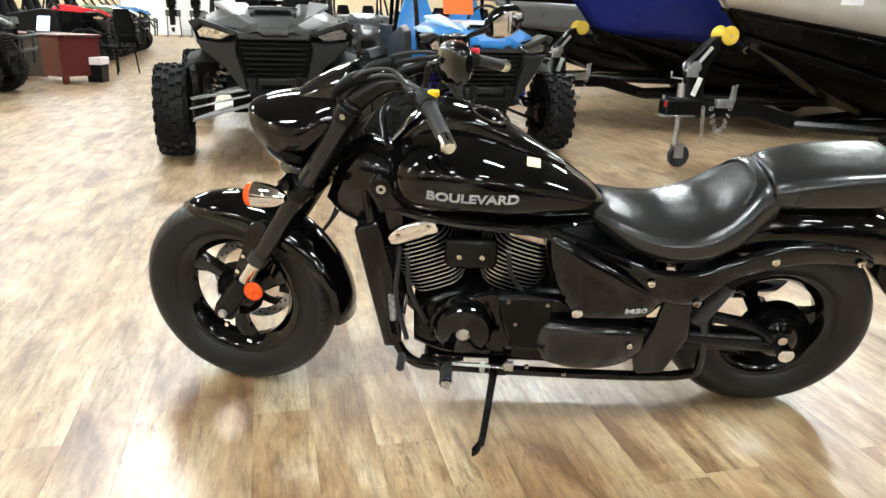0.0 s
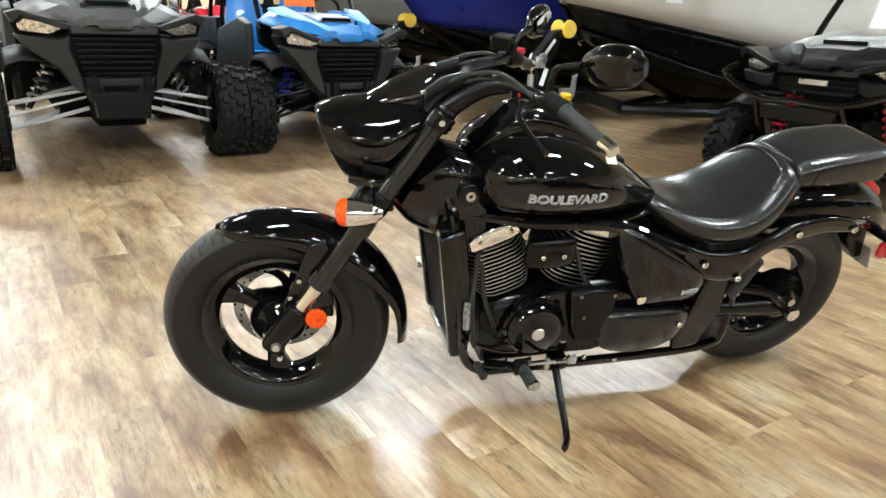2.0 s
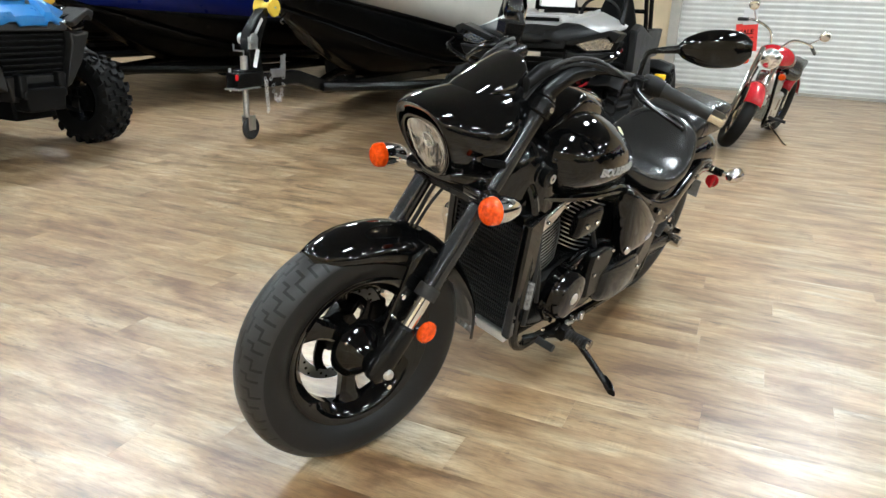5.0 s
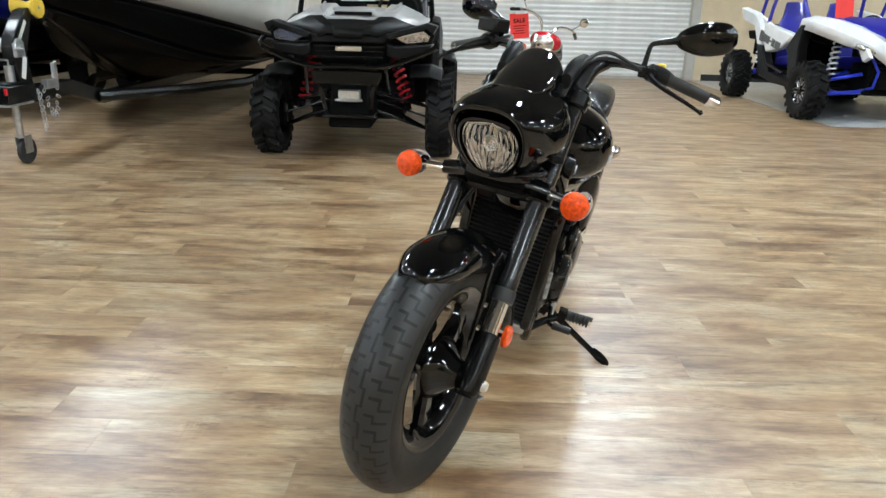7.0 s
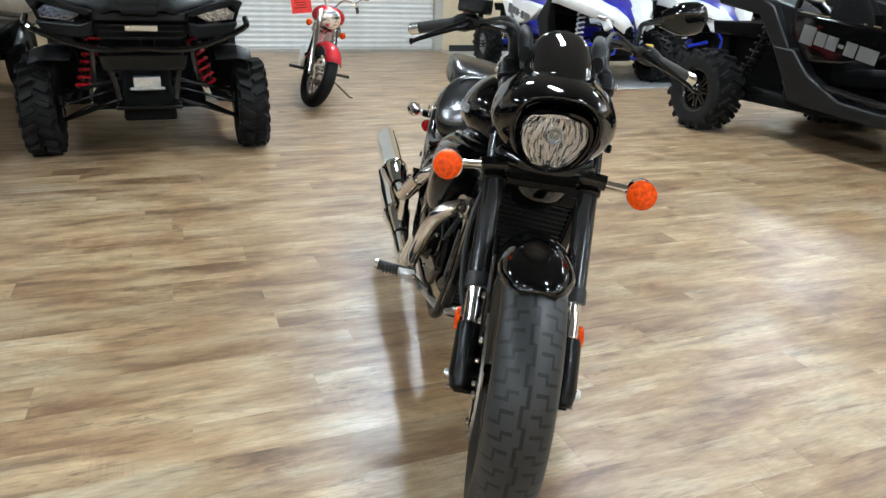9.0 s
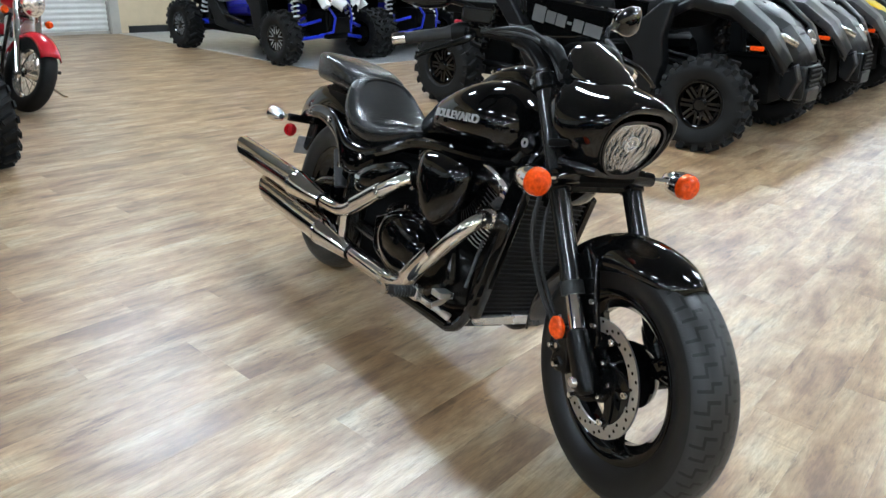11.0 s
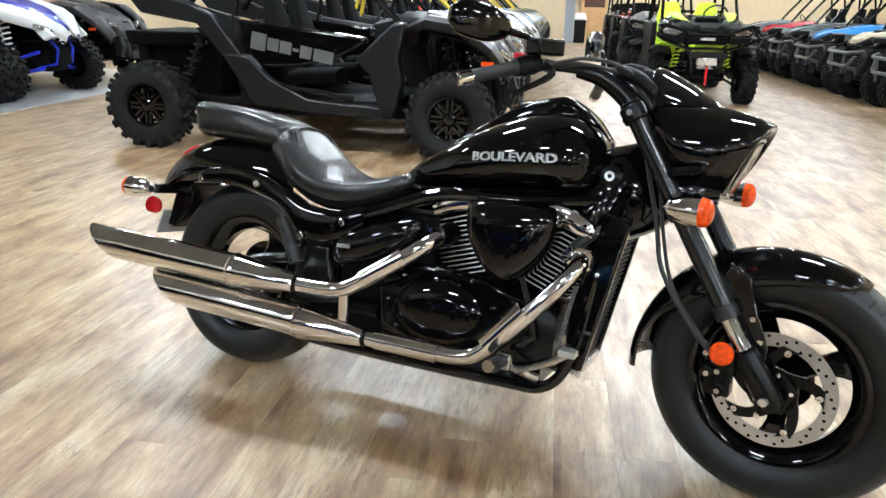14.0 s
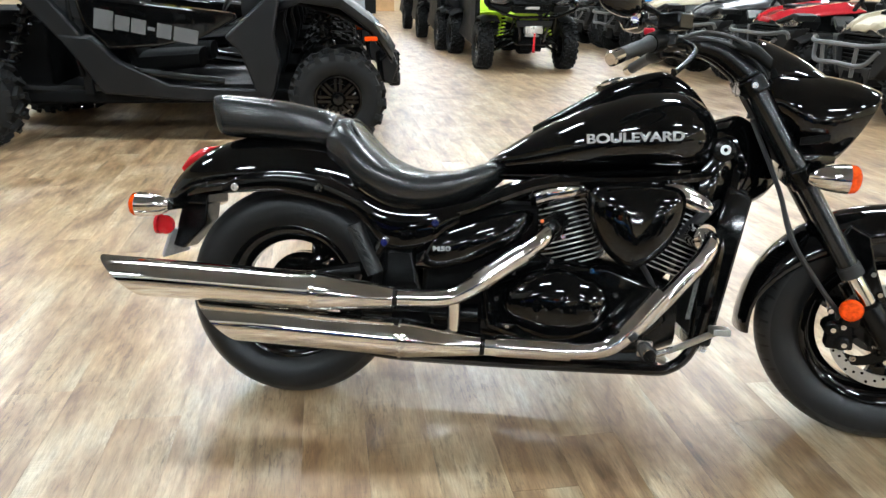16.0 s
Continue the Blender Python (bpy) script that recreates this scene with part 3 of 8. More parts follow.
        # sides
        part("side_panel", prism([(-0.45, R + 0.0), (-0.5, zt - 0.05), (-0.75, zt + 0.0), (-wb * 0.62, zt - 0.12), (-wb * 0.68, R + 0.3), (-wb + 0.35, R + 0.05), (-0.75, R - 0.06)] if doors else
             [(-0.42, R - 0.02), (-0.52, R + 0.35), (-0.8, R + 0.08), (-wb + 0.75, R + 0.06), (-wb + 0.5, R + 0.35), (-wb + 0.38, R + 0.0), (-0.75, R - 0.08)], s * (half - 0.02), s * (half + 0.05), 0.97), side, v, bevel=0.015)
        if rear:
            rr = [[(-wb + x, s * (half - 0.2), z), (-wb + x, s * (half + 0.02), z + 0.01), (-wb + x, s * (half + 0.17), z - 0.04), (-wb + x, s * (half + 0.175), z - 0.08)] for x, z in fend]
            part("fender", loft(rr, caps=False, closed=False), trim, v, sharp=20, thick=0.012)
            shock_on(v, (-wb + 0.12, s * 0.36, R + 0.6), (-wb + 0.04, s * (yo - 0.12), R + 0.05), springs)
            part("trailing_arm", tube([(-wb + 0.7, s * 0.42, R + 0.02), (-wb + 0.05, s * (yo - 0.02), R)], 0.035, 8), arms, v)
        # roll cage
        part("cage_pillar", tube([(-0.42, s * half * 0.88, zt - 0.1), (-0.62, s * half * 0.86, zt + 0.2), (-1.05, s * half * 0.8, zt + 0.72), (-1.3, s * half * 0.78, zt + 0.76), (-1.95, s * half * 0.8, zt + 0.68), (-wb + 0.1, s * half * 0.85, zt - 0.15)], 0.024, 8, 3), cage, v)
        part("cage_pillar", tube([(-1.5, s * half * 0.79, zt + 0.75), (-1.62, s * half * 0.9, zt), (-1.6, s * half * 0.92, R + 0.1)], 0.022, 8, 3), cage, v)
        part("seat", join(hull([(-1.5, s * 0.28, R + 0.32, 0.22, 0.08, 0.08, 3, 0), (-1.3, s * 0.28, R + 0.34, 0.24, 0.09, 0.08, 3, 0), (-1.02, s * 0.28, R + 0.36, 0.22, 0.07, 0.08, 3, 0)], 16, 2),
                          moved(hull([(0, 0, 0, 0.22, 0.06, 0.06, 3, 0), (0.4, 0, 0, 0.21, 0.07, 0.06, 3, 0), (0.68, 0, 0, 0.13, 0.05, 0.05, 3, 0)], 16, 2), Matrix.Translation((-1.46, s * 0.28, R + 0.35)) @ Matrix.Rotation(radians(-102), 4, "Y"))), seat, v)
    for x, w, z in ((-1.05, 0.8, 0.72), (-1.75, 0.8, 0.72), (-1.62, 0.9, 0.1)):
        part("cage_crossbar", tube([(x, -half * w, zt + z), (x, half * w, zt + z)], 0.02, 8), cage, v)
    part("dashboard", hull([(-0.62, 0, zt - 0.1, half * 0.86, 0.1, 0.2, 4, 0), (-0.5, 0, zt - 0.08, half * 0.88, 0.09, 0.2, 4, 0)], 16, 2), PLAST, v)
    part("steering_wheel", moved(lathe([(0.17, -0.012), (0.185, 0), (0.17, 0.012), (0.155, 0)], 24, closed=True), Matrix.Translation((-0.82, 0.28, zt + 0.05)) @ Matrix.Rotation(radians(-60), 4, "Y") @ Matrix.Rotation(radians(90), 4, "X")), RUBB, v)
    part("tub", join(box((-1.3, 0, R + 0.1), (1.7, half * 1.8, 0.05)), box((-1.72, 0, R + 0.4), (0.05, half * 1.8, 0.6)), box((-wb - 0.02, 0, R + 0.58), (0.95, half * 1.75, 0.3), (1.05, 1.05))), PLAST, v, bevel=0.015)
    if bumper == "bull":
        b = part("bumper", both(join(tube([(nose + 0.1, 0, zh - 0.24), (nose + 0.08, 0.3, zh - 0.24), (nose - 0.02, half + 0.02, zh - 0.12), (nose - 0.2, half + 0.06, zh - 0.06)], 0.021, 8, 4),
                          tube([(nose + 0.02, 0.24, zh - 0.24), (nose + 0.03, 0.2, zh - 0.42), (nose - 0.06, 0.17, R + 0.06)], 0.021, 8, 3), tube([(nose + 0.08, 0.3, zh - 0.25), (nose - 0.05, 0.32, zh - 0.45)], 0.016, 8))), GLOSS, v)
        part("badge", box((nose - 0.074, 0, zh - 0.125), (0.012, 0.2, 0.035)), BRUSH, g, "pale plate on the grille", bevel=0.003)
        part("winch_plate", join(box((nose - 0.1, 0, R + 0.2), (0.1, 0.17, 0.09)), box((nose - 0.04, 0, R + 0.17), (0.02, 0.22, 0.02))), GALV, v, bevel=0.008)
        part("skid_plate", join(box((nose - 0.12, 0, R + 0.05), (0.24, 0.42, 0.03)), box((nose + 0.04, 0, zh - 0.33), (0.05, 0.5, 0.1), (0.8, 1.1))), SATIN, v, bevel=0.01)
    elif bumper == "loop":
        part("bumper", both(join(tube([(nose + 0.14, 0, zh - 0.16), (nose + 0.12, half * 0.8, zh - 0.16), (nose + 0.0, half + 0.06, zh - 0.13), (nose - 0.05, half + 0.07, zh - 0.2)], 0.022, 8, 4),
                          tube([(nose + 0.13, 0, zh - 0.34), (nose + 0.11, half * 0.7, zh - 0.34), (nose + 0.05, half * 0.95, zh - 0.2)], 0.022, 8, 4), tube([(nose + 0.12, 0.25, zh - 0.16), (nose + 0.1, 0.22, R + 0.1)], 0.02, 8))), arms if arms is not SATIN else GREYP, v)
    else:
        part("bumper", join(box((nose - 0.07, 0, zh - 0.5), (0.1, hw * 0.95, 0.06)), both(box((nose - 0.07, hw * 0.42, zh - 0.44), (0.08, 0.06, 0.16))), box((nose - 0.12, 0, R + 0.1), (0.2, hw * 0.8, 0.16), (1.0, 1.1))), PLAST, v, bevel=0.012)
    if winch:
        wn = part("winch", join(box((nose + 0.02, 0, R + 0.26), (0.1, 0.26, 0.1)), box((nose + 0.08, 0, R + 0.25), (0.02, 0.2, 0.08))), BRUSH, v, bevel=0.008)
        part("tow_strap", box((nose + 0.1, 0, R + 0.08), (0.012, 0.035, 0.26), (1, 0.8)), REDL, wn)
    if tag:
        part("price_card", moved(box((0, 0, 0), (0.012, 0.3, 0.24)), Matrix.Translation((-0.62, -0.05, zt + 0.22)) @ Matrix.Rotation(radians(-20), 4, "Y")), tag, v)
    return v


def sport_sxs(label, m, panel, hood, deck, arms, springs, cage, rims, seat=None, track=0.8, R=0.36, W=0.27, wb=2.62, rear=True, group="", full=True, marks=None, tag=None, wings=True):
    """A low sport side-by-side with angular side panels: x ahead from the front axle, y to its left."""
    v = thing("sport_buggy", label, "off-road vehicle", m, group)
    k = wb / 2.62
    for y in (track, -track):
        wheel_on(v, 0.0, y, R, W, rims, 8, "chevron", 18)
        if rear:
            wheel_on(v, -wb, y, R, W * 1.1, rims, 8, "chevron", 18)
    part("chassis", join(box((-wb * 0.5, 0, 0.34), (wb * 0.9, 1.15, 0.1)), box((0.02, 0, 0.5), (0.5, 0.36, 0.36), (0.8, 0.9)), box((-wb + 0.05, 0, 0.62), (0.75, 0.62, 0.5))), DARK, v, bevel=0.02)
    part("floor_tub", join(box((-1.15, 0, 0.42), (1.3, 1.3, 0.05)), box((-1.85, 0, 0.72), (0.06, 1.25, 0.7))), PLAST, v)
    # nose and bonnet
    rows = [(0.5, 0.16, 0.66), (0.44, 0.26, 0.76), (0.3, 0.36, 0.92), (0.05, 0.44, 1.05), (-0.25, 0.52, 1.13), (-0.5, 0.58, 1.15)]
    if not wings:
        rows = [(0.44, 0.05, 0.82), (0.3, 0.12, 0.92), (0.1, 0.2, 1.03), (-0.2, 0.28, 1.12), (-0.5, 0.36, 1.17)]
    rings = [[(x, -w, z - 0.1), (x, -w * 0.75, z - 0.01), (x + 0.015, -w * 0.35, z + 0.03), (x + 0.02, 0, z + 0.015), (x + 0.015, w * 0.35, z + 0.03), (x, w * 0.75, z - 0.01), (x, w, z - 0.1)] for x, w, z in rows]
    bon = part("bonnet", loft(rings, caps=False, closed=False), hood if wings else deck, v, sharp=12, thick=0.02)
    part("bonnet_deck", moved(hull([(0.38, 0, 0.86, 0.1, 0.03, 0.05, 3.5, 0), (0.1, 0, 1.05, 0.2, 0.03, 0.05, 3.5, 0), (-0.3, 0, 1.16, 0.3, 0.03, 0.05, 3.5, 0)], 16, 3), Matrix.Identity(4)), deck, bon)
    if not wings:
        for s in (1, -1):
            part("nose_frame", tube([(0.1, s * 0.18, 0.36), (0.34, s * 0.15, 0.42), (0.38, s * 0.14, 0.6), (0.26, s * 0.2, 0.78)], 0.016, 8), arms, v)
            part("shock_tower", tube([(0.26, s * 0.2, 0.78), (-0.12, s * 0.42, 1.0)], 0.018, 8), arms, v)
            edge = [(0.54, 0.015, 0.07, 0.13, 0.74), (0.42, 0.05, 0.15, 0.27, 0.87), (0.24, 0.11, 0.27, 0.46, 0.98), (0.0, 0.18, 0.4, 0.62, 1.07), (-0.28, 0.25, 0.5, 0.69, 1.13), (-0.52, 0.3, 0.55, 0.7, 1.15)]
            part("front_wing", loft([[(x, s * a, z + 0.012), (x + 0.01, s * b, z + 0.05), (x - 0.01, s * c, z + 0.005), (x - 0.03, s * (c + 0.012), z - 0.06 - 0.05 * (x < 0.3))] for x, a, b, c, z in edge], caps=False, closed=False), hood, v, "white angular front wing", sharp=12, thick=0.014)
            part("wing_blade", prism([(0.5, 0.76), (0.3, 0.95), (0.06, 1.0), (0.2, 0.86), (0.36, 0.7)], s * 0.3, s * 0.34, 0.9), hood, v, bevel=0.006)
            part("wheel_arch_liner", loft([[(x - 0.03, s * 0.2, z - 0.05), (x - 0.03, s * c, z - 0.05)] for x, a, b, c, z in edge[2:]] + [[(-0.56, s * 0.2, 0.6), (-0.56, s * 0.66, 0.6)]], caps=False, closed=False), DARK, v, thick=0.01)
        part("skid_plate", box((0.34, 0, 0.5), (0.05, 0.26, 0.2), (0.9, 0.9)), DARK, v, bevel=0.01)
    else:
        part("nose_mask", join(box((0.46, 0, 0.52), (0.14, 0.4, 0.26), (0.8, 1.2)), box((0.5, 0, 0.42), (0.1, 0.34, 0.12))), panel, v, bevel=0.02)
    g = part("grille", box((0.515 if wings else 0.28, 0, 0.56), (0.05, 0.3, 0.16)), DARK, v)
    for i in range(4 if wings else 0):
        part("slat", box((0.545, 0, 0.5 + i * 0.04), (0.012, 0.28, 0.012)), PLAST, g)
    part("dashboard", hull([(-0.7, 0, 1.02, 0.55, 0.08, 0.2, 4, 0), (-0.52, 0, 1.06, 0.58, 0.08, 0.2, 4, 0)], 16, 2), PLAST, v)
    part("steering_wheel", moved(lathe([(0.15, -0.012), (0.165, 0), (0.15, 0.012), (0.135, 0)], 24, closed=True), Matrix.Translation((-0.86, 0.3, 1.08)) @ Matrix.Rotation(radians(-60), 4, "Y") @ Matrix.Rotation(radians(90), 4, "X")), RUBB, v)
    part("rear_deck", join(box((-wb - 0.02, 0, 0.9), (0.7, 0.95, 0.12), (1.05, 1.05)), box((-wb - 0.28, 0, 0.74), (0.1, 0.8, 0.26))), DARK, v, bevel=0.02)
    for s in (1, -1):
        y0, y1 = s * 0.6, s * 0.68
        hl = part("headlight", moved(hull([(-0.14, 0, 0, 0.02, 0.02, 0.02, 2.4, 0), (-0.04, 0, 0, 0.04, 0.035, 0.03, 2.6, 0), (0.1, 0, 0.0, 0.03, 0.03, 0.03, 2.6, 0)], 14, 3), Matrix.Translation((0.36, s * 0.3, 0.84)) @ Matrix.Rotation(radians(-s * 60), 4, "Z") @ Matrix.Rotation(radians(20), 4, "Y")), REFLECT, v)
        # front side panel and wing over the wheel
        part("front_panel", prism([(-0.83, 0.8), (-0.5, 1.1), (-0.4, 1.1), (-0.46, 0.82), (-0.42, 0.62), (-0.46, 0.42), (-0.52, 0.3), (-0.6, 0.3), (-0.66, 0.5), (-0.72, 0.68)], y0, s * 0.72, 0.96), panel, v, bevel=0.015)
        wing = [(-0.46, 1.04, 0.62), (-0.25, 1.14, 0.68), (0.05, 1.1, 0.7), (0.3, 0.92, 0.64), (0.46, 0.68, 0.5)]
        if wings:
            part("front_wing", loft([[(x, s * 0.38, z + 0.02), (x, s * w * 0.85, z + 0.015), (x, s * w, z - 0.02), (x - 0.01, s * (w + 0.01), z - 0.09)] for x, z, w in wing], caps=False, closed=False), hood, v, sharp=15, thick=0.014)
        if wings:
            part("wheel_arch_liner", loft([[(x - 0.02, s * 0.34, z - 0.06), (x - 0.02, s * 0.62, z - 0.05)] for x, z, w in wing], caps=False, closed=False), DARK, v, thick=0.01)
        if wings:
            part("side_marker", box((0.27, s * 0.66, 0.79), (0.1, 0.02, 0.035)), ORANGE, v, bevel=0.004)
        if wings:
            part("nose_fang", prism([(0.47, 0.68), (0.52, 0.55), (0.46, 0.38), (0.38, 0.42), (0.36, 0.6)], s * 0.24, s * 0.33, 0.9), panel, v, bevel=0.012)
        # door, sill, rear panels
        door = part("door", prism([(-1.86 * k, 1.09), (-0.74, 0.97), (-0.72, 0.93), (-1.0, 0.78), (-1.3, 0.72), (-1.66 * k, 0.7), (-1.82 * k, 0.88)], y0, s * 0.705, 0.97), hood if marks is None else marks, v, bevel=0.02)
        if full and s < 0:
            for i, (a, b, h) in enumerate(((0, 0.13, 0.14), (0.14, 0.1, 0.1), (0.25, 0.1, 0.1), (0.362, 0.05, 0.025), (0.425, 0.1, 0.1), (0.54, 0.17, 0.1))):
                xx = -1.72 + a + b / 2
                part("logo_block", moved(box((0, 0, 0), (b, 0.004, h)), Matrix.Translation((xx, -0.712, 0.925 - 0.19 * (a + b / 2) )) @ Matrix.Rotation(radians(10.5), 4, "Y")), mat("grey_decal", 0.075, 0.5), door)
        part("sill", prism([(-2.02 * k, 0.82), (-1.74 * k, 0.38), (-1.2, 0.33), (-0.5, 0.3), (-0.5, 0.4), (-0.9, 0.42), (-1.25, 0.45), (-1.6 * k, 0.62), (-1.78 * k, 0.8)], y0, s * 0.72, 0.96), panel, v, bevel=0.015)
        part("sill_bar", tube([(-1.5 * k, s * 0.69, 0.55), (-0.85, s * 0.69, 0.47)], 0.025, 8), SATIN, v)
        part("rear_panel", prism([(-wb - 0.25, 1.3), (-2.28 * k, 1.22), (-2.05 * k, 1.12), (-1.8 * k, 0.78), (-1.95 * k, 0.74), (-2.2 * k, 1.04), (-wb - 0.1, 1.12)], y0, s * 0.71, 0.95), hood if marks is hood else panel, v, bevel=0.015)
        part("quarter_panel", prism([(-2.2 * k, 1.18), (-1.86 * k, 1.1), (-1.8 * k, 0.9), (-2.0 * k, 0.95)], s * 0.58, s * 0.64), hood, v, bevel=0.01)
        # suspension
        yo = track - W * 0.5
        part("a_arm", join(tube([(0.2, s * 0.2, 0.36), (0.02, s * yo, 0.3)], 0.024, 7), tube([(-0.25, s * 0.2, 0.36), (0.02, s * yo, 0.3)], 0.024, 7), tube([(0.1, s * 0.42, 0.335), (-0.11, s * 0.42, 0.335)], 0.018, 7)), arms, v)
        part("a_arm", join(tube([(0.16, s * 0.2, 0.56), (0.0, s * yo, 0.45)], 0.021, 7), tube([(-0.2, s * 0.2, 0.56), (0.0, s * yo, 0.45)], 0.021, 7)), arms, v)
        part("knuckle", box((0, s * (yo + 0.01), R), (0.09, 0.05, 0.22), (0.7, 0.8)), SATIN, v, bevel=0.01)
        shock_on(v, (-0.12, s * 0.4, 1.02), (0.0, s * (yo - 0.12), 0.42), springs, 0.05)
        if rear:
            part("trailing_arm", tube([(-wb + 0.85, s * 0.5, 0.36), (-wb + 0.3, s * 0.55, 0.4), (-wb, s * (yo - 0.01), R)], [0.04, 0.045, 0.04], 8, 2), arms, v)
            shock_on(v, (-wb + 0.42, s * 0.5, 1.05), (-wb + 0.16, s * (yo - 0.1), 0.44), springs, 0.055)
            part("radius_rod", tube([(-wb - 0.1, s * 0.2, 0.4), (-wb, s * yo, R - 0.08)], 0.016, 7), arms, v)
        part("cage_pillar", tube([(-0.48, s * 0.6, 1.1), (-0.7, s * 0.6, 1.3), (-1.05, s * 0.56, 1.6), (-1.4, s * 0.55, 1.64), (-1.9, s * 0.56, 1.6), (-2.35 * k, s * 0.58, 1.15)], 0.025, 8, 3), cage, v)
        part("cage_pillar", tube([(-1.75 * k, s * 0.57, 1.62), (-1.9 * k, s * 0.62, 1.1), (-1.88 * k, s * 0.62, 0.5)], 0.025, 8, 3), cage, v)
        part("seat", join(hull([(-1.55, s * 0.3, 0.58, 0.22, 0.08, 0.08, 3, 0), (-1.3, s * 0.3, 0.6, 0.24, 0.08, 0.08, 3, 0), (-1.05, s * 0.3, 0.62, 0.22, 0.07, 0.08, 3, 0)], 16, 2),
                          moved(hull([(0, 0, 0, 0.22, 0.06, 0.06, 3, 0), (0.4, 0, 0, 0.23, 0.08, 0.06, 3, 0), (0.6, 0, 0, 0.16, 0.06, 0.05, 3, 0), (0.78, 0, 0, 0.12, 0.05, 0.05, 3, 0)], 16, 2), Matrix.Translation((-1.52, s * 0.3, 0.6)) @ Matrix.Rotation(radians(-104), 4, "Y"))), seat or DARK, v)
    for x, z in ((-1.05, 1.6), (-1.9, 1.6)):
        part("cage_crossbar", tube([(x, -0.56, z), (x, 0.56, z)], 0.022, 8), cage, v)
    if tag:
        part("price_card", moved(box((0, 0, 0), (0.012, 0.22, 0.3)), Matrix.Translation((-0.75, -0.1, 1.32)) @ Matrix.Rotation(radians(-15), 4, "Y")), tag, v)
    return v
# ---- parked vehicles, bay by bay ----
BLUEB = mat("bright_blue_plastic", (0.012, 0.15, 0.42), 0.3, coat=0.3)
DBLUE = mat("deep_blue_paint", (0.02, 0.02, 0.3), 0.35, coat=0.3)
SILVER = mat("silver_paint", (0.42, 0.42, 0.42), 0.32, metal=0.4, vary=0.08)
LGREY = mat("pale_grey_arms", (0.5, 0.5, 0.5), 0.35, vary=0.1)
LIME = mat("lime_plastic", (0.55, 0.75, 0.02), 0.35, coat=0.2)
YELP = mat("yellow_plastic", (0.72, 0.52, 0.02), 0.3, coat=0.3)
REDP = mat("red_paint", (0.4, 0.012, 0.02), 0.22, coat=0.4)
REDS = mat("red_spring", (0.5, 0.01, 0.02), 0.35)
GREENP = mat("green_paint", (0.05, 0.14, 0.05), 0.35, coat=0.2)
TANP = mat("sand_plastic", (0.36, 0.3, 0.2), 0.5)
MIDG = mat("grey_bumper_tube", 0.07, 0.4, vary=0.2)
DGREY = mat("graphite_paint", (0.03, 0.03, 0.032), 0.3, vary=0.12)
CHARC = mat("soot_black_plastic", (0.005, 0.0052, 0.0056), 0.36, spec=0.3, vary=0.25, bump=0.1, fine=400)
ORTAG = mat("orange_card", (0.8, 0.16, 0.02), 0.7)
REDTAG = mat("red_card", (0.8, 0.05, 0.04), 0.7)

utv("dark grey off-road buggy with pale suspension arms", at(1.78, -4.08, 0, 90), mat("mid_grey_paint", 0.045, 0.33, vary=0.25, scale=9), GREYP, mat("pale_grey_decal", 0.2, 0.4, vary=0.4), nose=0.54, zh=1.07, hw=0.43, scoop=DGREY, track=0.85, R=0.385, W=0.26, arms=LGREY, springs=BRUSH, half=0.6)
utv("blue and grey off-road buggy with blue springs", at(0.02, -4.56, 0, 90), BLUEB, GREYP, mat("pale_blue_decal", (0.3, 0.55, 0.75), 0.35, vary=0.6, scale=12), track=0.74, R=0.36, W=0.25, springs=DBLUE, half=0.55, zh=1.0, hw=0.36, nose=0.5, scoop=LGREY, tag=ORTAG, seat=BLUEB)
utv("silver side-by-side with black bumper and red springs", at(-3.08, -1.92, 0, 0), SILVER, PLAST, SILVER, track=0.7, R=0.32, W=0.22, springs=REDS, style="chevron", bumper="bull", zh=1.0, hw=0.45, half=0.62, nose=0.42, scoop=SILVER, tag=PAPER)
sport_sxs("black and grey sport side-by-side with angular doors", at(-1.78, 4.22, 0, 0), CHARC, CHARC, DGREY, SATIN, SATIN, SATIN, GLOSS, marks=GLOSS)
RIMSIL = mat("machined_rim", (0.6, 0.6, 0.6), 0.3, 0.9, vary=0.5, scale=20)
BLUEA = mat("royal_blue_arms", (0.015, 0.03, 0.5), 0.35, coat=0.3)
for i in (0, 1):
    p = hall(-6.35, 4.72 + i * 1.7).translation
    sport_sxs("white and blue sport buggy with blue arms", at(p.x, p.y, 0, 0), PLAST, WHITEP, DBLUE, BLUEA, WHITEP, DBLUE, RIMSIL, DBLUE, marks=WHITEP, wings=False, track=0.74, R=0.34, W=0.24, wb=2.35, tag=REDTAG)
p = hall(-6.6, 8.2).translation
sport_sxs("black sport buggy beside the white ones", at(p.x, p.y, 0, 0), GREYP, DGREY, DGREY, SATIN, SATIN, SATIN, GLOSS, track=0.75, wb=2.4, tag=REDTAG)
for i, c in enumerate((DGREY, YELP, DGREY, WHITEP, BLUEB, YELP, DGREY, GREENP, YELP, DGREY)):
    p = (Vector((-1.78, 4.22, 0)) + V * (1.75 * (i + 1)))
    sport_sxs("sport side-by-side parked in a long row", at(p.x, p.y, 0, 0), CHARC, DGREY if c is not WHITEP else c, c, SATIN, SATIN, YELP if c is YELP else SATIN, GLOSS, track=0.76, wb=2.4, group="row of side-by-sides", rear=i < 3, full=False, tag=REDTAG if i % 2 == 0 else None)
utv("black and lime side-by-side with lime springs and a winch", at(-0.13, 8.97, 0, -90), GLOSS, PLAST, LIME, scoop=PLAST, track=0.63, R=0.33, W=0.22, springs=LIME, bumper="bull", zh=1.0, half=0.6, winch=True, seat=LIME)
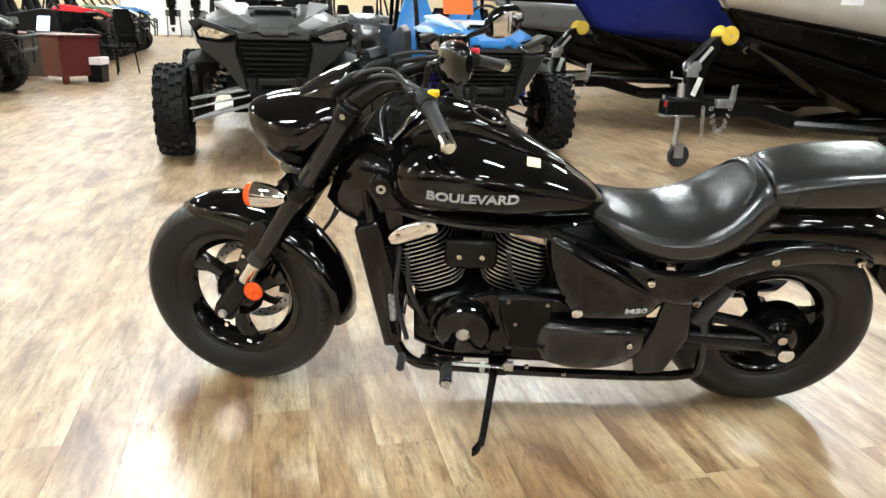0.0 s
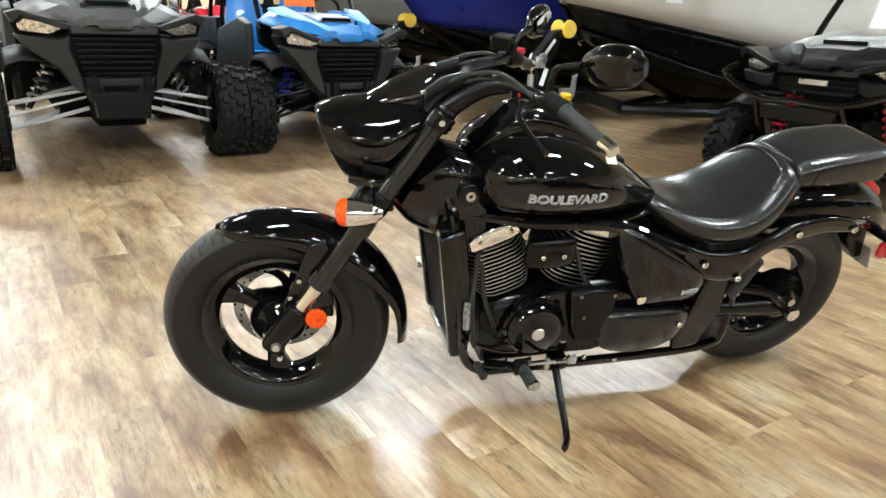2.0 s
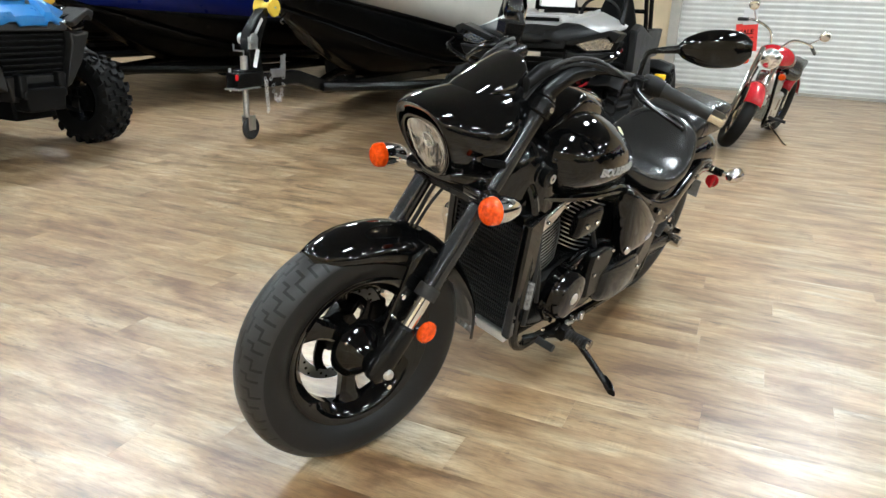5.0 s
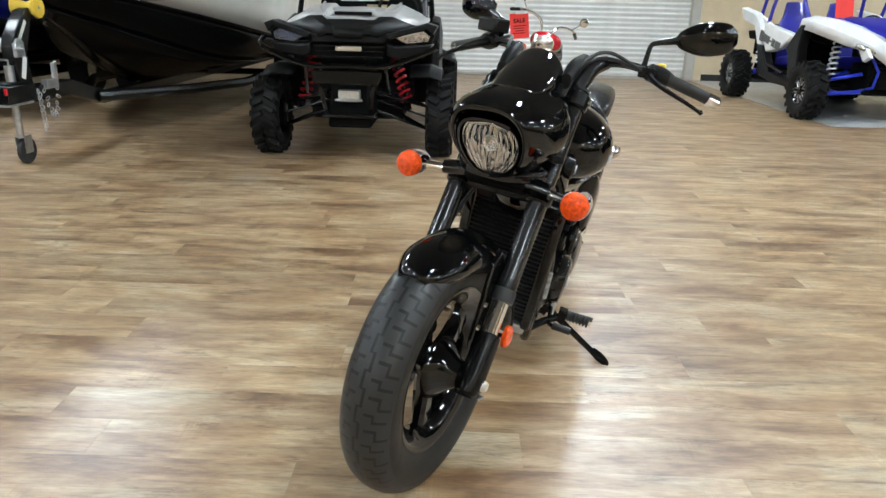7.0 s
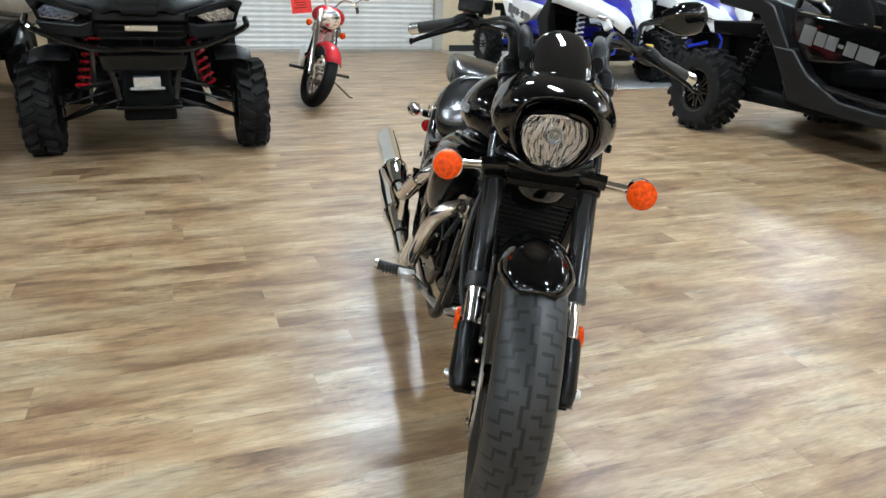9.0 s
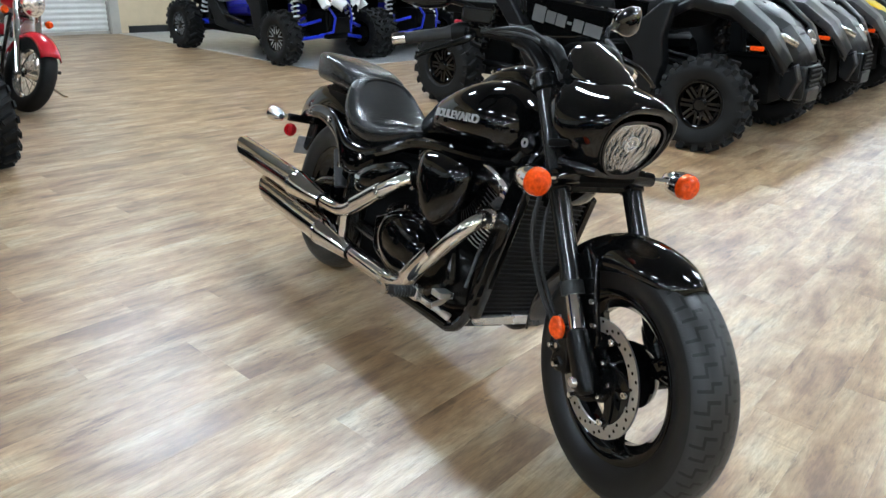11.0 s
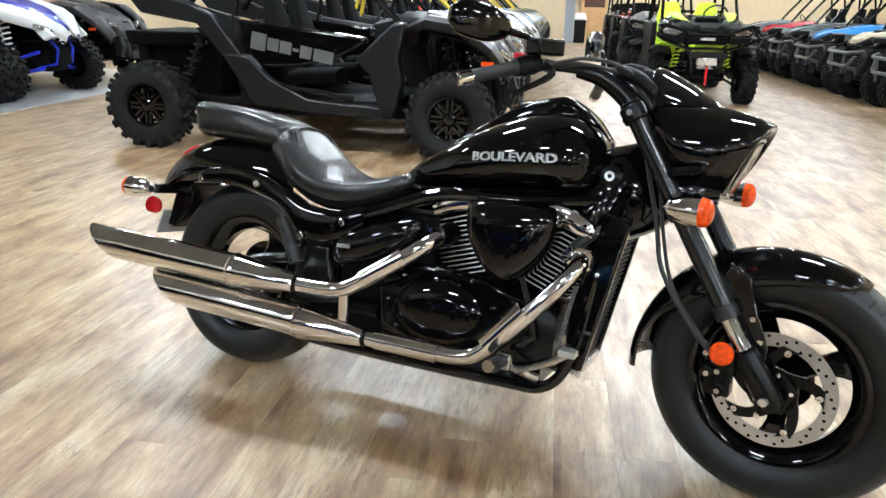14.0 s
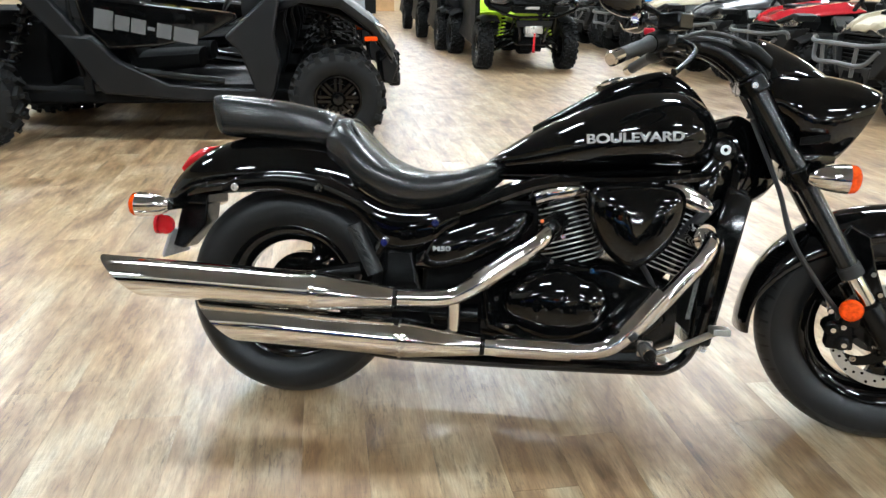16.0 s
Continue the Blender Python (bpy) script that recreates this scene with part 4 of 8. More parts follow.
for i, c in enumerate((DGREY, REDP, DGREY)):
    p = Vector((-0.13, 8.97, 0)) + V * (2.9 * (i + 1)) - U * 0.15
    utv("side-by-side parked behind the lime one", at(p.x, p.y, 0, -90), c, PLAST, track=0.63, R=0.33, W=0.22, zh=1.0, half=0.6, full=False, rear=False, group="row behind the lime side-by-side")
for i, (c, d) in enumerate(((TANP, "sand"), (REDP, "red"), (DGREY, "black"), (TANP, "sand"), (BLUEB, "blue"), (DGREY, "black"), (REDP, "red"), (DGREY, "black"))):
    p = Vector((3.45, 5.75, 0)) + V * (1.62 * i)
    utv(d + " utility quad parked in a row with a front bumper", at(p.x, p.y, 0, 180), c, GREYP, track=0.52, R=0.32, W=0.22, bumper="loop", zh=0.88, half=0.48, hw=0.32, full=False, group="row of quads", rear=False, wb=1.9, arms=MIDG)
# ---- the motorcycle: x ahead, y to its left, built upright, then leant on its stand ----
BIKE = Matrix.Translation((0, -0.058, 0.0)) @ Matrix.Rotation(radians(-13.5), 4, "X")
bike = thing("motorcycle", "glossy black cruiser motorcycle leaning on its side stand", "motorcycle", BIKE)
# the fork, turned to the right about the steering axis
AX = Vector((-math.sin(radians(32)), 0, math.cos(radians(32))))
AP = Vector((0.813, 0, 0.294))
STEER = -13.0
ST = Matrix.Translation((0.006, -0.03, 0)) @ Matrix.Translation(AP) @ Matrix.Rotation(radians(STEER), 4, AX) @ Matrix.Translation(-AP)


def tread_mat(name, crown):
    """Tyre rubber with cut grooves in zigzag over the crown."""
    m = mat(name, 0.02, 0.44, spec=0.42, bump=0.2, fine=260, vary=0.3, scale=16)
    nt = m.node_tree
    nd, ln = nt.nodes, nt.links
    co = nd.new("ShaderNodeTexCoord")
    sep = nd.new("ShaderNodeSeparateXYZ")
    ln.new(co.outputs["Object"], sep.inputs[0])

    def op(kind, a, c=None):
        k = nd.new("ShaderNodeMath")
        k.operation = kind
        for i, q in enumerate((a, c)):
            if q is None:
                continue
            if isinstance(q, (int, float)):
                k.inputs[i].default_value = q
            else:
                ln.new(q, k.inputs[i])
        return k.outputs[0]

    y = sep.outputs["Y"]
    ang = op("MULTIPLY", op("ARCTAN2", sep.outputs["X"], sep.outputs["Z"]), 26 / (2 * math.pi))
    ay = op("ABSOLUTE", y)
    u = op("FRACT", op("ADD", op("ADD", ang, 10.0), op("MULTIPLY", op("GREATER_THAN", y, 0.0), 0.5)))

    def span(v, a, c):
        return op("MULTIPLY", op("GREATER_THAN", v, a), op("LESS_THAN", v, c))

    cuts = []
    # hooked grooves on the shoulders, in (turn, width) of one pitch
    for u0, u1, y0, y1 in ((0.13, 0.24, 0.018, 0.045), (0.13, 0.54, 0.040, 0.0455), (0.44, 0.54, 0.040, 0.064), (0.64, 0.74, 0.014, 0.037), (0.64, 0.94, 0.032, 0.0375), (0.84, 0.94, 0.032, 0.06)):
        cuts.append(op("MULTIPLY", span(u, u0, u1), span(ay, y0 * crown / 0.062, y1 * crown / 0.062)))
    # stepped centre groove
    w2 = op("FRACT", op("MULTIPLY", ang, 1.0))
    side = op("GREATER_THAN", w2, 0.5)
    off = op("SUBTRACT", op("MULTIPLY", side, 0.01), 0.005)
    cuts.append(op("LESS_THAN", op("ABSOLUTE", op("SUBTRACT", y, off)), 0.0038))
    edge = op("MAXIMUM", span(w2, 0.47, 0.53), op("MAXIMUM", op("LESS_THAN", w2, 0.03), op("GREATER_THAN", w2, 0.97)))
    cuts.append(op("MULTIPLY", edge, op("LESS_THAN", ay, 0.0088)))
    cut = cuts[0]
    for c in cuts[1:]:
        cut = op("MAXIMUM", cut, c)
    rad = op("SQRT", op("ADD", op("POWER", sep.outputs["X"], 2.0), op("POWER", sep.outputs["Z"], 2.0)))
    cut = op("MULTIPLY", cut, op("GREATER_THAN", rad, 0.29))
    b = nd["Principled BSDF"]
    old = b.inputs["Normal"].links[0].from_socket
    bp = nd.new("ShaderNodeBump")
    bp.invert = True
    bp.inputs["Strength"].default_value, bp.inputs["Distance"].default_value = 1.0, 0.006
    ln.new(cut, bp.inputs["Height"])
    ln.new(old, bp.inputs["Normal"])
    ln.new(bp.outputs[0], b.inputs["Normal"])
    src = b.inputs["Base Color"].links[0].from_socket
    mx = nd.new("ShaderNodeMix")
    mx.data_type = "RGBA"
    ln.new(cut, mx.inputs["Factor"])
    ln.new(src, mx.inputs["A"])
    mx.inputs["B"].default_value = (0.0015, 0.0015, 0.0015, 1)
    wall = nd.new("ShaderNodeMix")
    wall.data_type = "RGBA"
    ln.new(op("LESS_THAN", rad, 0.296), wall.inputs["Factor"])
    ln.new(mx.outputs["Result"], wall.inputs["A"])
    wall.inputs["B"].default_value = (0.004, 0.004, 0.0042, 1)
    ln.new(wall.outputs["Result"], b.inputs["Base Color"])
    return m


TREAD = tread_mat("front_tread_rubber", 0.062)


def arc_profile(R, w, rim, n=14):
    pts = [(rim, -w * 0.62), (rim + 0.012, -w * 0.8), (rim + (R - rim) * 0.42, -w)]
    rho = w * 1.02
    for i in range(n + 1):
        a = radians(-78 + 156 * i / n)
        pts.append((R - rho * 0.62 * (1 - math.cos(a)) / (1 - math.cos(radians(78))) * 0.92, w * 0.98 * math.sin(a) / math.sin(radians(78))))
    return pts + [(rim + (R - rim) * 0.42, w), (rim + 0.012, w * 0.8), (rim, w * 0.62)]


def road_wheel(name, R, w, rim, M, spokes, twist):
    """A cast black wheel: hub, rim with wide spokes, tyre."""
    hub = part(name, lathe([(0.001, -0.07), (0.032, -0.07), (0.036, -0.03), (0.045, 0), (0.036, 0.03), (0.032, 0.07), (0.001, 0.07)], 20), GLOSS, bike, m=M)
    part("tyre", lathe(arc_profile(R, w, rim), 72, closed=True), TREAD, hub)
    ring = lathe([(rim + 0.004, -w * 0.72), (rim + 0.002, -w * 0.64), (rim - 0.016, -w * 0.5), (rim - 0.03, -w * 0.28), (rim - 0.034, w * 0.28), (rim - 0.016, w * 0.5), (rim + 0.002, w * 0.64), (rim + 0.004, w * 0.72),
                  (rim - 0.008, w * 0.7), (rim - 0.026, w * 0.5), (rim - 0.044, w * 0.2), (rim - 0.044, -w * 0.2), (rim - 0.026, -w * 0.5), (rim - 0.008, -w * 0.7)], 56, closed=True)
    r = part("rim", ring, GLOSS, hub)
    for i in range(spokes):
        sp = []
        for k in range(7):
            q = k / 6
            rad = 0.03 + (rim - 0.065) * q
            a = radians(i * 360 / spokes + twist * (q - 1) * 1.0)
            hw = 0.032 - 0.012 * math.sin(math.pi * q) + 0.012 * q * q
            th = 0.026 - 0.01 * q
            e, t = Vector((math.cos(a), 0, math.sin(a))), Vector((-math.sin(a), 0, math.cos(a)))
            sp.append([e * rad + t * (hw * c) + Vector((0, th * s, 0)) for c, s in ((-1, -0.5), (-0.6, -1), (0.6, -1), (1, -0.5), (1, 0.5), (0.6, 1), (-0.6, 1), (-1, 0.5))])
        part("spoke", loft(sp), GLOSS, r)
    return hub


FW = ST @ Matrix.Translation((0.862, 0, 0.33))
front = road_wheel("front_wheel", 0.334, 0.069, 0.216, FW @ Matrix.Rotation(radians(-28), 4, "Y"), 3, -18)
RW = Matrix.Translation((-0.855, 0, 0.327))
rear = road_wheel("rear_wheel", 0.326, 0.083, 0.2, RW @ Matrix.Rotation(radians(-60), 4, "Y"), 3, 18)
part("hub_cover", lathe([(0.085, 0.02), (0.08, 0.035), (0.06, 0.055), (0.042, 0.075), (0.034, 0.09), (0.0005, 0.09), (0.0005, 0.02)], 28), GLOSS, front)
# front disc with its holes and carrier
disc = part("brake_disc", join(lathe([(0.116, -0.0025), (0.15, -0.0025), (0.15, 0.0025), (0.116, 0.0025)], 60, closed=True)), STEEL, front, "drilled steel brake disc", m=Matrix.Translation((0, -0.082, 0)))
holes = []
for i in range(42):
    a, rr = 2 * math.pi * i / 42, (0.124, 0.133, 0.142)[i % 3]
    for s in (-1, 1):
        holes.append(moved(lathe([(0.001, -0.0004), (0.0043, -0.0004), (0.0043, 0.0004), (0.001, 0.0004)], 8), Matrix.Translation((rr * math.sin(a), s * 0.0028, rr * math.cos(a)))))
tagged(part("drill_hole", join(*holes), DARK, disc), kind="stuff")
arms = [lathe([(0.02, -0.004), (0.062, -0.004), (0.062, 0.004), (0.02, 0.004)], 24, closed=True)]
for i in range(5):
    rr = []
    for k in range(7):
        q = k / 6
        a0, rd, hw = 0.75 * q, 0.05 + 0.07 * q, 0.023 - 0.006 * math.sin(math.pi * q)
        c, e = Vector((rd * math.sin(a0), 0, rd * math.cos(a0))), Vector((math.cos(a0), 0, -math.sin(a0)))
        rr.append([c - e * hw + Vector((0, -0.004, 0)), c + e * hw + Vector((0, -0.004, 0)), c + e * hw + Vector((0, 0.004, 0)), c - e * hw + Vector((0, 0.004, 0))])
    arms.append(moved(loft(rr), Matrix.Rotation(2 * math.pi * i / 5, 4, "Y")))
carrier = part("disc_carrier", join(*arms), SATIN, disc)


def bolt(parent, p, r=0.009, axis="y", s=1, material=None):
    g = lathe([(0.0005, 0.0), (r, 0.0), (r, 0.005), (r * 0.8, 0.008), (r * 0.45, 0.008), (r * 0.4, 0.004), (0.0005, 0.004)], 12)
    if axis == "x":
        g = moved(g, Matrix.Rotation(radians(-90), 4, "Z"))
    elif s < 0:
        g = mirrored(g)
    return part("bolt", g, material or CHROME, parent, m=Matrix.Translation(p))


def on_fork(d, y, off=0.0):
    """A point on the fork line, d metres up from the axle; off: ahead of it."""
    p = Vector((0.855, y, 0.32)) + AX * d + Vector((AX.z, 0, -AX.x)) * off
    return p


def st(geo):
    return moved(geo, ST)


for s in (1, -1):
    y = s * 0.118
    f = part("fork_leg", st(tube([on_fork(0.225, y), on_fork(0.83, y)], 0.027, 20)), FORKB, bike, "black enamelled fork tube")
    part("dust_seal", st(join(tube([on_fork(0.215, y), on_fork(0.245, y)], 0.0305, 18), tube([on_fork(0.245, y), on_fork(0.25, y)], 0.029, 18))), RUBB, f)
    part("chrome_tube", st(tube([on_fork(0.12, y), on_fork(0.22, y)], 0.0215, 20)), CHROME, f, "bare chrome stanchion")
    part("slider", st(join(tube([on_fork(0.13, y), on_fork(0.1, y), on_fork(0.0, y, 0.006), on_fork(-0.035, y, 0.008)], [0.031, 0.033, 0.034, 0.026], 18),
                           box(on_fork(-0.005, y * 0.93, 0.0), (0.05, 0.055, 0.06)))), SATIN, f, bevel=0.008)
    a = part("axle_end", st(moved(lathe([(0.0005, -0.01), (0.014, -0.01), (0.014, 0.01), (0.01, 0.016), (0.0005, 0.016)], 14) if s > 0 else mirrored(lathe([(0.0005, -0.01), (0.014, -0.01), (0.014, 0.01), (0.01, 0.016), (0.0005, 0.016)], 14)), Matrix.Translation((0.855, y + s * 0.028, 0.32)))), BRUSH, f)
    part("pinch_bolt", st(tube([on_fork(-0.03, y + s * 0.02, -0.03), on_fork(-0.03, y + s * 0.034, -0.03)], 0.007, 10)), CHROME, f)
    # reflector on its bracket
    rp = on_fork(0.14, y + s * 0.028, -0.045)
    rf = part("reflector", st(moved(lathe([(0.0005, 0.0), (0.03, 0.0), (0.03, 0.008), (0.024, 0.013), (0.0005, 0.014)], 24) if s > 0 else mirrored(lathe([(0.0005, 0.0), (0.03, 0.0), (0.03, 0.008), (0.024, 0.013), (0.0005, 0.014)], 24)), Matrix.Translation(rp))), ORANGE, bike, "round amber reflector")
    part("bracket", st(tube([rp, on_fork(0.13, y)], 0.006, 8)), SATIN, rf)
    # turn signal: bullet body, lens, stalk
    sp = Vector((0.64, s * 0.235, 0.775))
    body = part("turn_signal", st(hull([(sp.x - 0.065, sp.y, sp.z, 0.012, 0.012, 0.012, 2, 0), (sp.x - 0.045, sp.y, sp.z, 0.025, 0.025, 0.025, 2, 0), (sp.x - 0.01, sp.y, sp.z, 0.034, 0.034, 0.034, 2, 0), (sp.x + 0.025, sp.y, sp.z, 0.037, 0.037, 0.037, 2, 0)], 24, 4)), CHROME, bike, "chrome bullet turn signal")
    part("lens", st(hull([(sp.x + 0.022, sp.y, sp.z, 0.036, 0.036, 0.036, 2, 0), (sp.x + 0.042, sp.y, sp.z, 0.033, 0.033, 0.033, 2, 0), (sp.x + 0.052, sp.y, sp.z, 0.018, 0.018, 0.018, 2, 0), (sp.x + 0.055, sp.y, sp.z, 0.002, 0.002, 0.002, 2, 0)], 24, 4)), ORANGE, body, "domed amber lens")
    part("stalk", st(tube([(sp.x - 0.01, sp.y - s * 0.03, sp.z), (sp.x - 0.03, s * 0.105, sp.z + 0.004)], 0.011, 12)), CHROME, body)
    part("signal_bracket", st(tube([(0.6, s * 0.03, 0.786), (0.612, s * 0.11, 0.782), (0.618, s * 0.155, 0.779)], [0.026, 0.024, 0.019], 12)), GLOSS, body)
    # clamps
    part("fork_clamp", st(join(tube([on_fork(0.77, y), on_fork(0.815, y)], 0.036, 20), tube([on_fork(0.815, y), on_fork(0.825, y)], 0.03, 20), box(on_fork(0.79, y * 0.55, -0.01), (0.05, 0.12, 0.04)))), SATIN, bike, bevel=0.005)
    part("fork_clamp", st(join(tube([on_fork(0.49, y), on_fork(0.545, y)], 0.034, 20), box(on_fork(0.52, y * 0.5, -0.01), (0.06, 0.12, 0.045)))), SATIN, bike, bevel=0.005)
    bq = on_fork(0.795, y + s * 0.034, 0.0)
    part("bolt", st(tube([bq, bq + Vector((0, s * 0.008, 0))], 0.008, 10)), BRUSH, bike)

# front mudguard: a U section swept round the wheel, with its stays
rows = []
for i in range(22):
    a = radians(60 + 124 * i / 21)
    q = i / 21
    R0 = 0.352 + 0.03 * q
    wd = 0.083 * (1 - 0.55 * max(0, (0.16 - q) / 0.16) ** 1.6)
    dr = 0.03 + 0.055 * math.sin(math.pi * min(1, q * 1.15)) ** 1.2
    e = Vector((math.cos(a), 0, math.sin(a)))
    ring = []
    for k in range(13):
        b = radians(-95 + 190 * k / 12)
        ring.append(Vector((0.855, 0, 0.32)) + e * (R0 - dr * (1 - math.cos(b))) + Vector((0, wd * math.sin(b) / math.sin(radians(80)) * 0.97, 0)))
    rows.append(ring)
guard = part("front_mudguard", st(loft(rows, caps=False, closed=False)), GLOSS, bike, "glossy black front mudguard", thick=-0.004)
for s in (1, -1):
    part("mudguard_stay", st(prism([(q.x, q.z) for q in (on_fork(0.31, 0, 0.0), on_fork(0.34, 0, 0.055), on_fork(0.29, 0, 0.085), on_fork(0.2, 0, 0.062), on_fork(0.1, 0, 0.045), on_fork(0.07, 0, 0.025), on_fork(0.1, 0, 0.0))], s * 0.082, s * 0.096, 0.96)), GLOSS, guard, bevel=0.004)
    for d, o in ((0.13, 0.038), (0.19, 0.047)):
        q = on_fork(d, s * 0.095, o)
        part("bolt", st(tube([q, q + Vector((0, s * 0.008, 0))], [0.0085, 0.007], 10)), CHROME, guard)
for i in range(5):
    a = 2 * math.pi * i / 5 + 0.7
    bolt(carrier, (0.108 * math.sin(a), -0.005, 0.108 * math.cos(a)), 0.0095, "y", -1)
    bolt(carrier, (0.046 * math.sin(a), -0.005, 0.046 * math.cos(a)), 0.007, "y", -1)
caliper = part("brake_caliper", st(join(box((0.735, -0.098, 0.345), (0.07, 0.055, 0.11), (0.8, 0.8)), box((0.752, -0.11, 0.39), (0.05, 0.05, 0.06)), tube([(0.71, -0.13, 0.35), (0.71, -0.07, 0.35)], 0.022, 12), tube([(0.74, -0.13, 0.31), (0.74, -0.07, 0.31)], 0.022, 12))), SATIN, bike, "black brake caliper", bevel=0.008)
for p in ((0.752, -0.138, 0.395), (0.735, -0.128, 0.36), (0.742, -0.132, 0.31), (0.71, -0.132, 0.35), (0.7, -0.12, 0.4)):
    part("bolt", st(tube([p, (p[0], p[1] - 0.01, p[2])], [0.0085, 0.007], 10)), CHROME, caliper)
part("bleed_nipple", st(tube([(0.7, -0.11, 0.4), (0.69, -0.112, 0.425)], 0.005, 8)), BRUSH, caliper)
part("brake_hose", st(tube([(0.45, -0.05, 0.9), (0.53, -0.13, 0.72), (0.57, -0.16, 0.6), (0.66, -0.155, 0.47), (0.715, -0.13, 0.4), (0.72, -0.11, 0.37)], 0.0065, 8, 5)), RUBB, bike)
part("speed_cable", st(tube([(0.46, 0.04, 0.9), (0.54, -0.10, 0.7), (0.6, -0.14, 0.55), (0.70, -0.13, 0.42)], 0.005, 8, 5)), RUBB, bike)

def shield(geo, zc, hd):
    return [(x, y * (1 - 0.34 * max(0.0, (zc - z) / hd) ** 1.3), z) for x, y, z in geo[0]], geo[1]


# cowl, lamp and screen
cowl = part("headlight_cowl", st(shield(hull([(0.66, 0, 0.88, 0.084, 0.074, 0.074, 2.8, 0.45), (0.7, 0, 0.882, 0.089, 0.079, 0.08, 2.8, 0.45), (0.712, 0, 0.886, 0.098, 0.091, 0.087, 2.7, 0.5), (0.70, 0, 0.887, 0.112, 0.101, 0.094, 2.6, 0.5), (0.66, 0, 0.894, 0.138, 0.113, 0.102, 2.3, 0.36), (0.605, 0, 0.904, 0.152, 0.122, 0.106, 2.05, 0.02),
                                       (0.55, 0, 0.918, 0.152, 0.122, 0.11, 2.0, -0.3), (0.505, 0, 0.93, 0.13, 0.108, 0.102, 2.1, -0.55)], 40, 5), 0.895, 0.13)), GLOSS, bike, "glossy black headlight cowl")


bowl = []
for i in range(13):
    bb = -1 + 2 * i / 12
    row = []
    for k in range(61):
        aa = -1 + 2 * k / 60
        e = math.sqrt(max(0.0, 1 - abs(bb) ** 2.7))
        wy = 0.079 * (e ** (2 / 3.8)) * (1 - 0.42 * max(0.0, -bb) ** 1.2)
        z = 0.872 + (0.067 if bb > 0 else 0.069) * bb
        r2 = min(1.0, aa * aa * 0.8 + bb * bb * 0.8)
        flute = 0.0017 * math.sin(k * 1.05 + 0.7 * math.sin(i * 0.9)) + 0.0011 * math.sin(k * 2.3 + i * 2.1)
        row.append((0.692 + 0.45 * (z - 0.872) - 0.008 * (1 - r2) + flute * (1 - r2 * 0.6), aa * max(wy, 0.004), z))
    bowl.append(row)
lampg = part("headlight", st(loft(bowl, caps=False, closed=False)), mat("fluted_reflector", (0.6, 0.6, 0.6), 0.14, 1.0, vary=0.15, bump=0.1, fine=90), cowl, "fluted bright reflector bowl", sharp=22, thick=-0.002)
part("lens", st(shield(hull([(0.7, 0, 0.872, 0.08, 0.067, 0.069, 3.4, 0.42), (0.704, 0, 0.872, 0.074, 0.061, 0.064, 3.2, 0.42), (0.707, 0, 0.872, 0.037, 0.032, 0.032, 2.4, 0.42)], 36, 3), 0.88, 0.072)), mat("clear_headlight_lens", 0.97, 0.02, trans=1.0, ior=1.06, vary=0.0), lampg, "clear domed lens").visible_shadow = False
part("bulb_shield", st(hull([(0.687, 0, 0.884, 0.021, 0.021, 0.021, 2, 0.42), (0.698, 0, 0.884, 0.02, 0.02, 0.02, 2, 0.42), (0.698, 0, 0.884, 0.014, 0.014, 0.014, 2, 0.42), (0.693, 0, 0.884, 0.01, 0.01, 0.01, 2, 0.42)], 18, 1)), BRUSH, lampg)
part("lamp_rim", st(shield(hull([(0.68, 0, 0.872, 0.089, 0.081, 0.081, 3.0, 0.43), (0.703, 0, 0.872, 0.088, 0.076, 0.078, 3.0, 0.43), (0.703, 0, 0.872, 0.081, 0.069, 0.071, 3.0, 0.43)], 36, 1, caps=False), 0.88, 0.075)), GLOSS, cowl)
part("windscreen", st(hull([(0.655, 0, 0.99, 0.03, 0.008, 0.02, 2.2, 0.2), (0.61, 0, 1.0, 0.062, 0.032, 0.03, 2.2, 0.0), (0.55, 0, 1.012, 0.078, 0.062, 0.04, 2.2, -0.1), (0.475, 0, 1.022, 0.084, 0.092, 0.05, 2.3, -0.2), (0.462, 0, 1.022, 0.076, 0.082, 0.05, 2.3, -0.2)], 28, 5)), mat("smoked_screen", 0.004, 0.04, coat=0.8), cowl, "smoked black screen")
part("cowl_chin", st(hull([(0.665, 0, 0.80, 0.07, 0.03, 0.012, 2.6, 0), (0.60, 0, 0.80, 0.125, 0.05, 0.028, 2.6, 0), (0.53, 0, 0.80, 0.13, 0.05, 0.03, 2.6, 0)], 24, 4)), GLOSS, cowl)
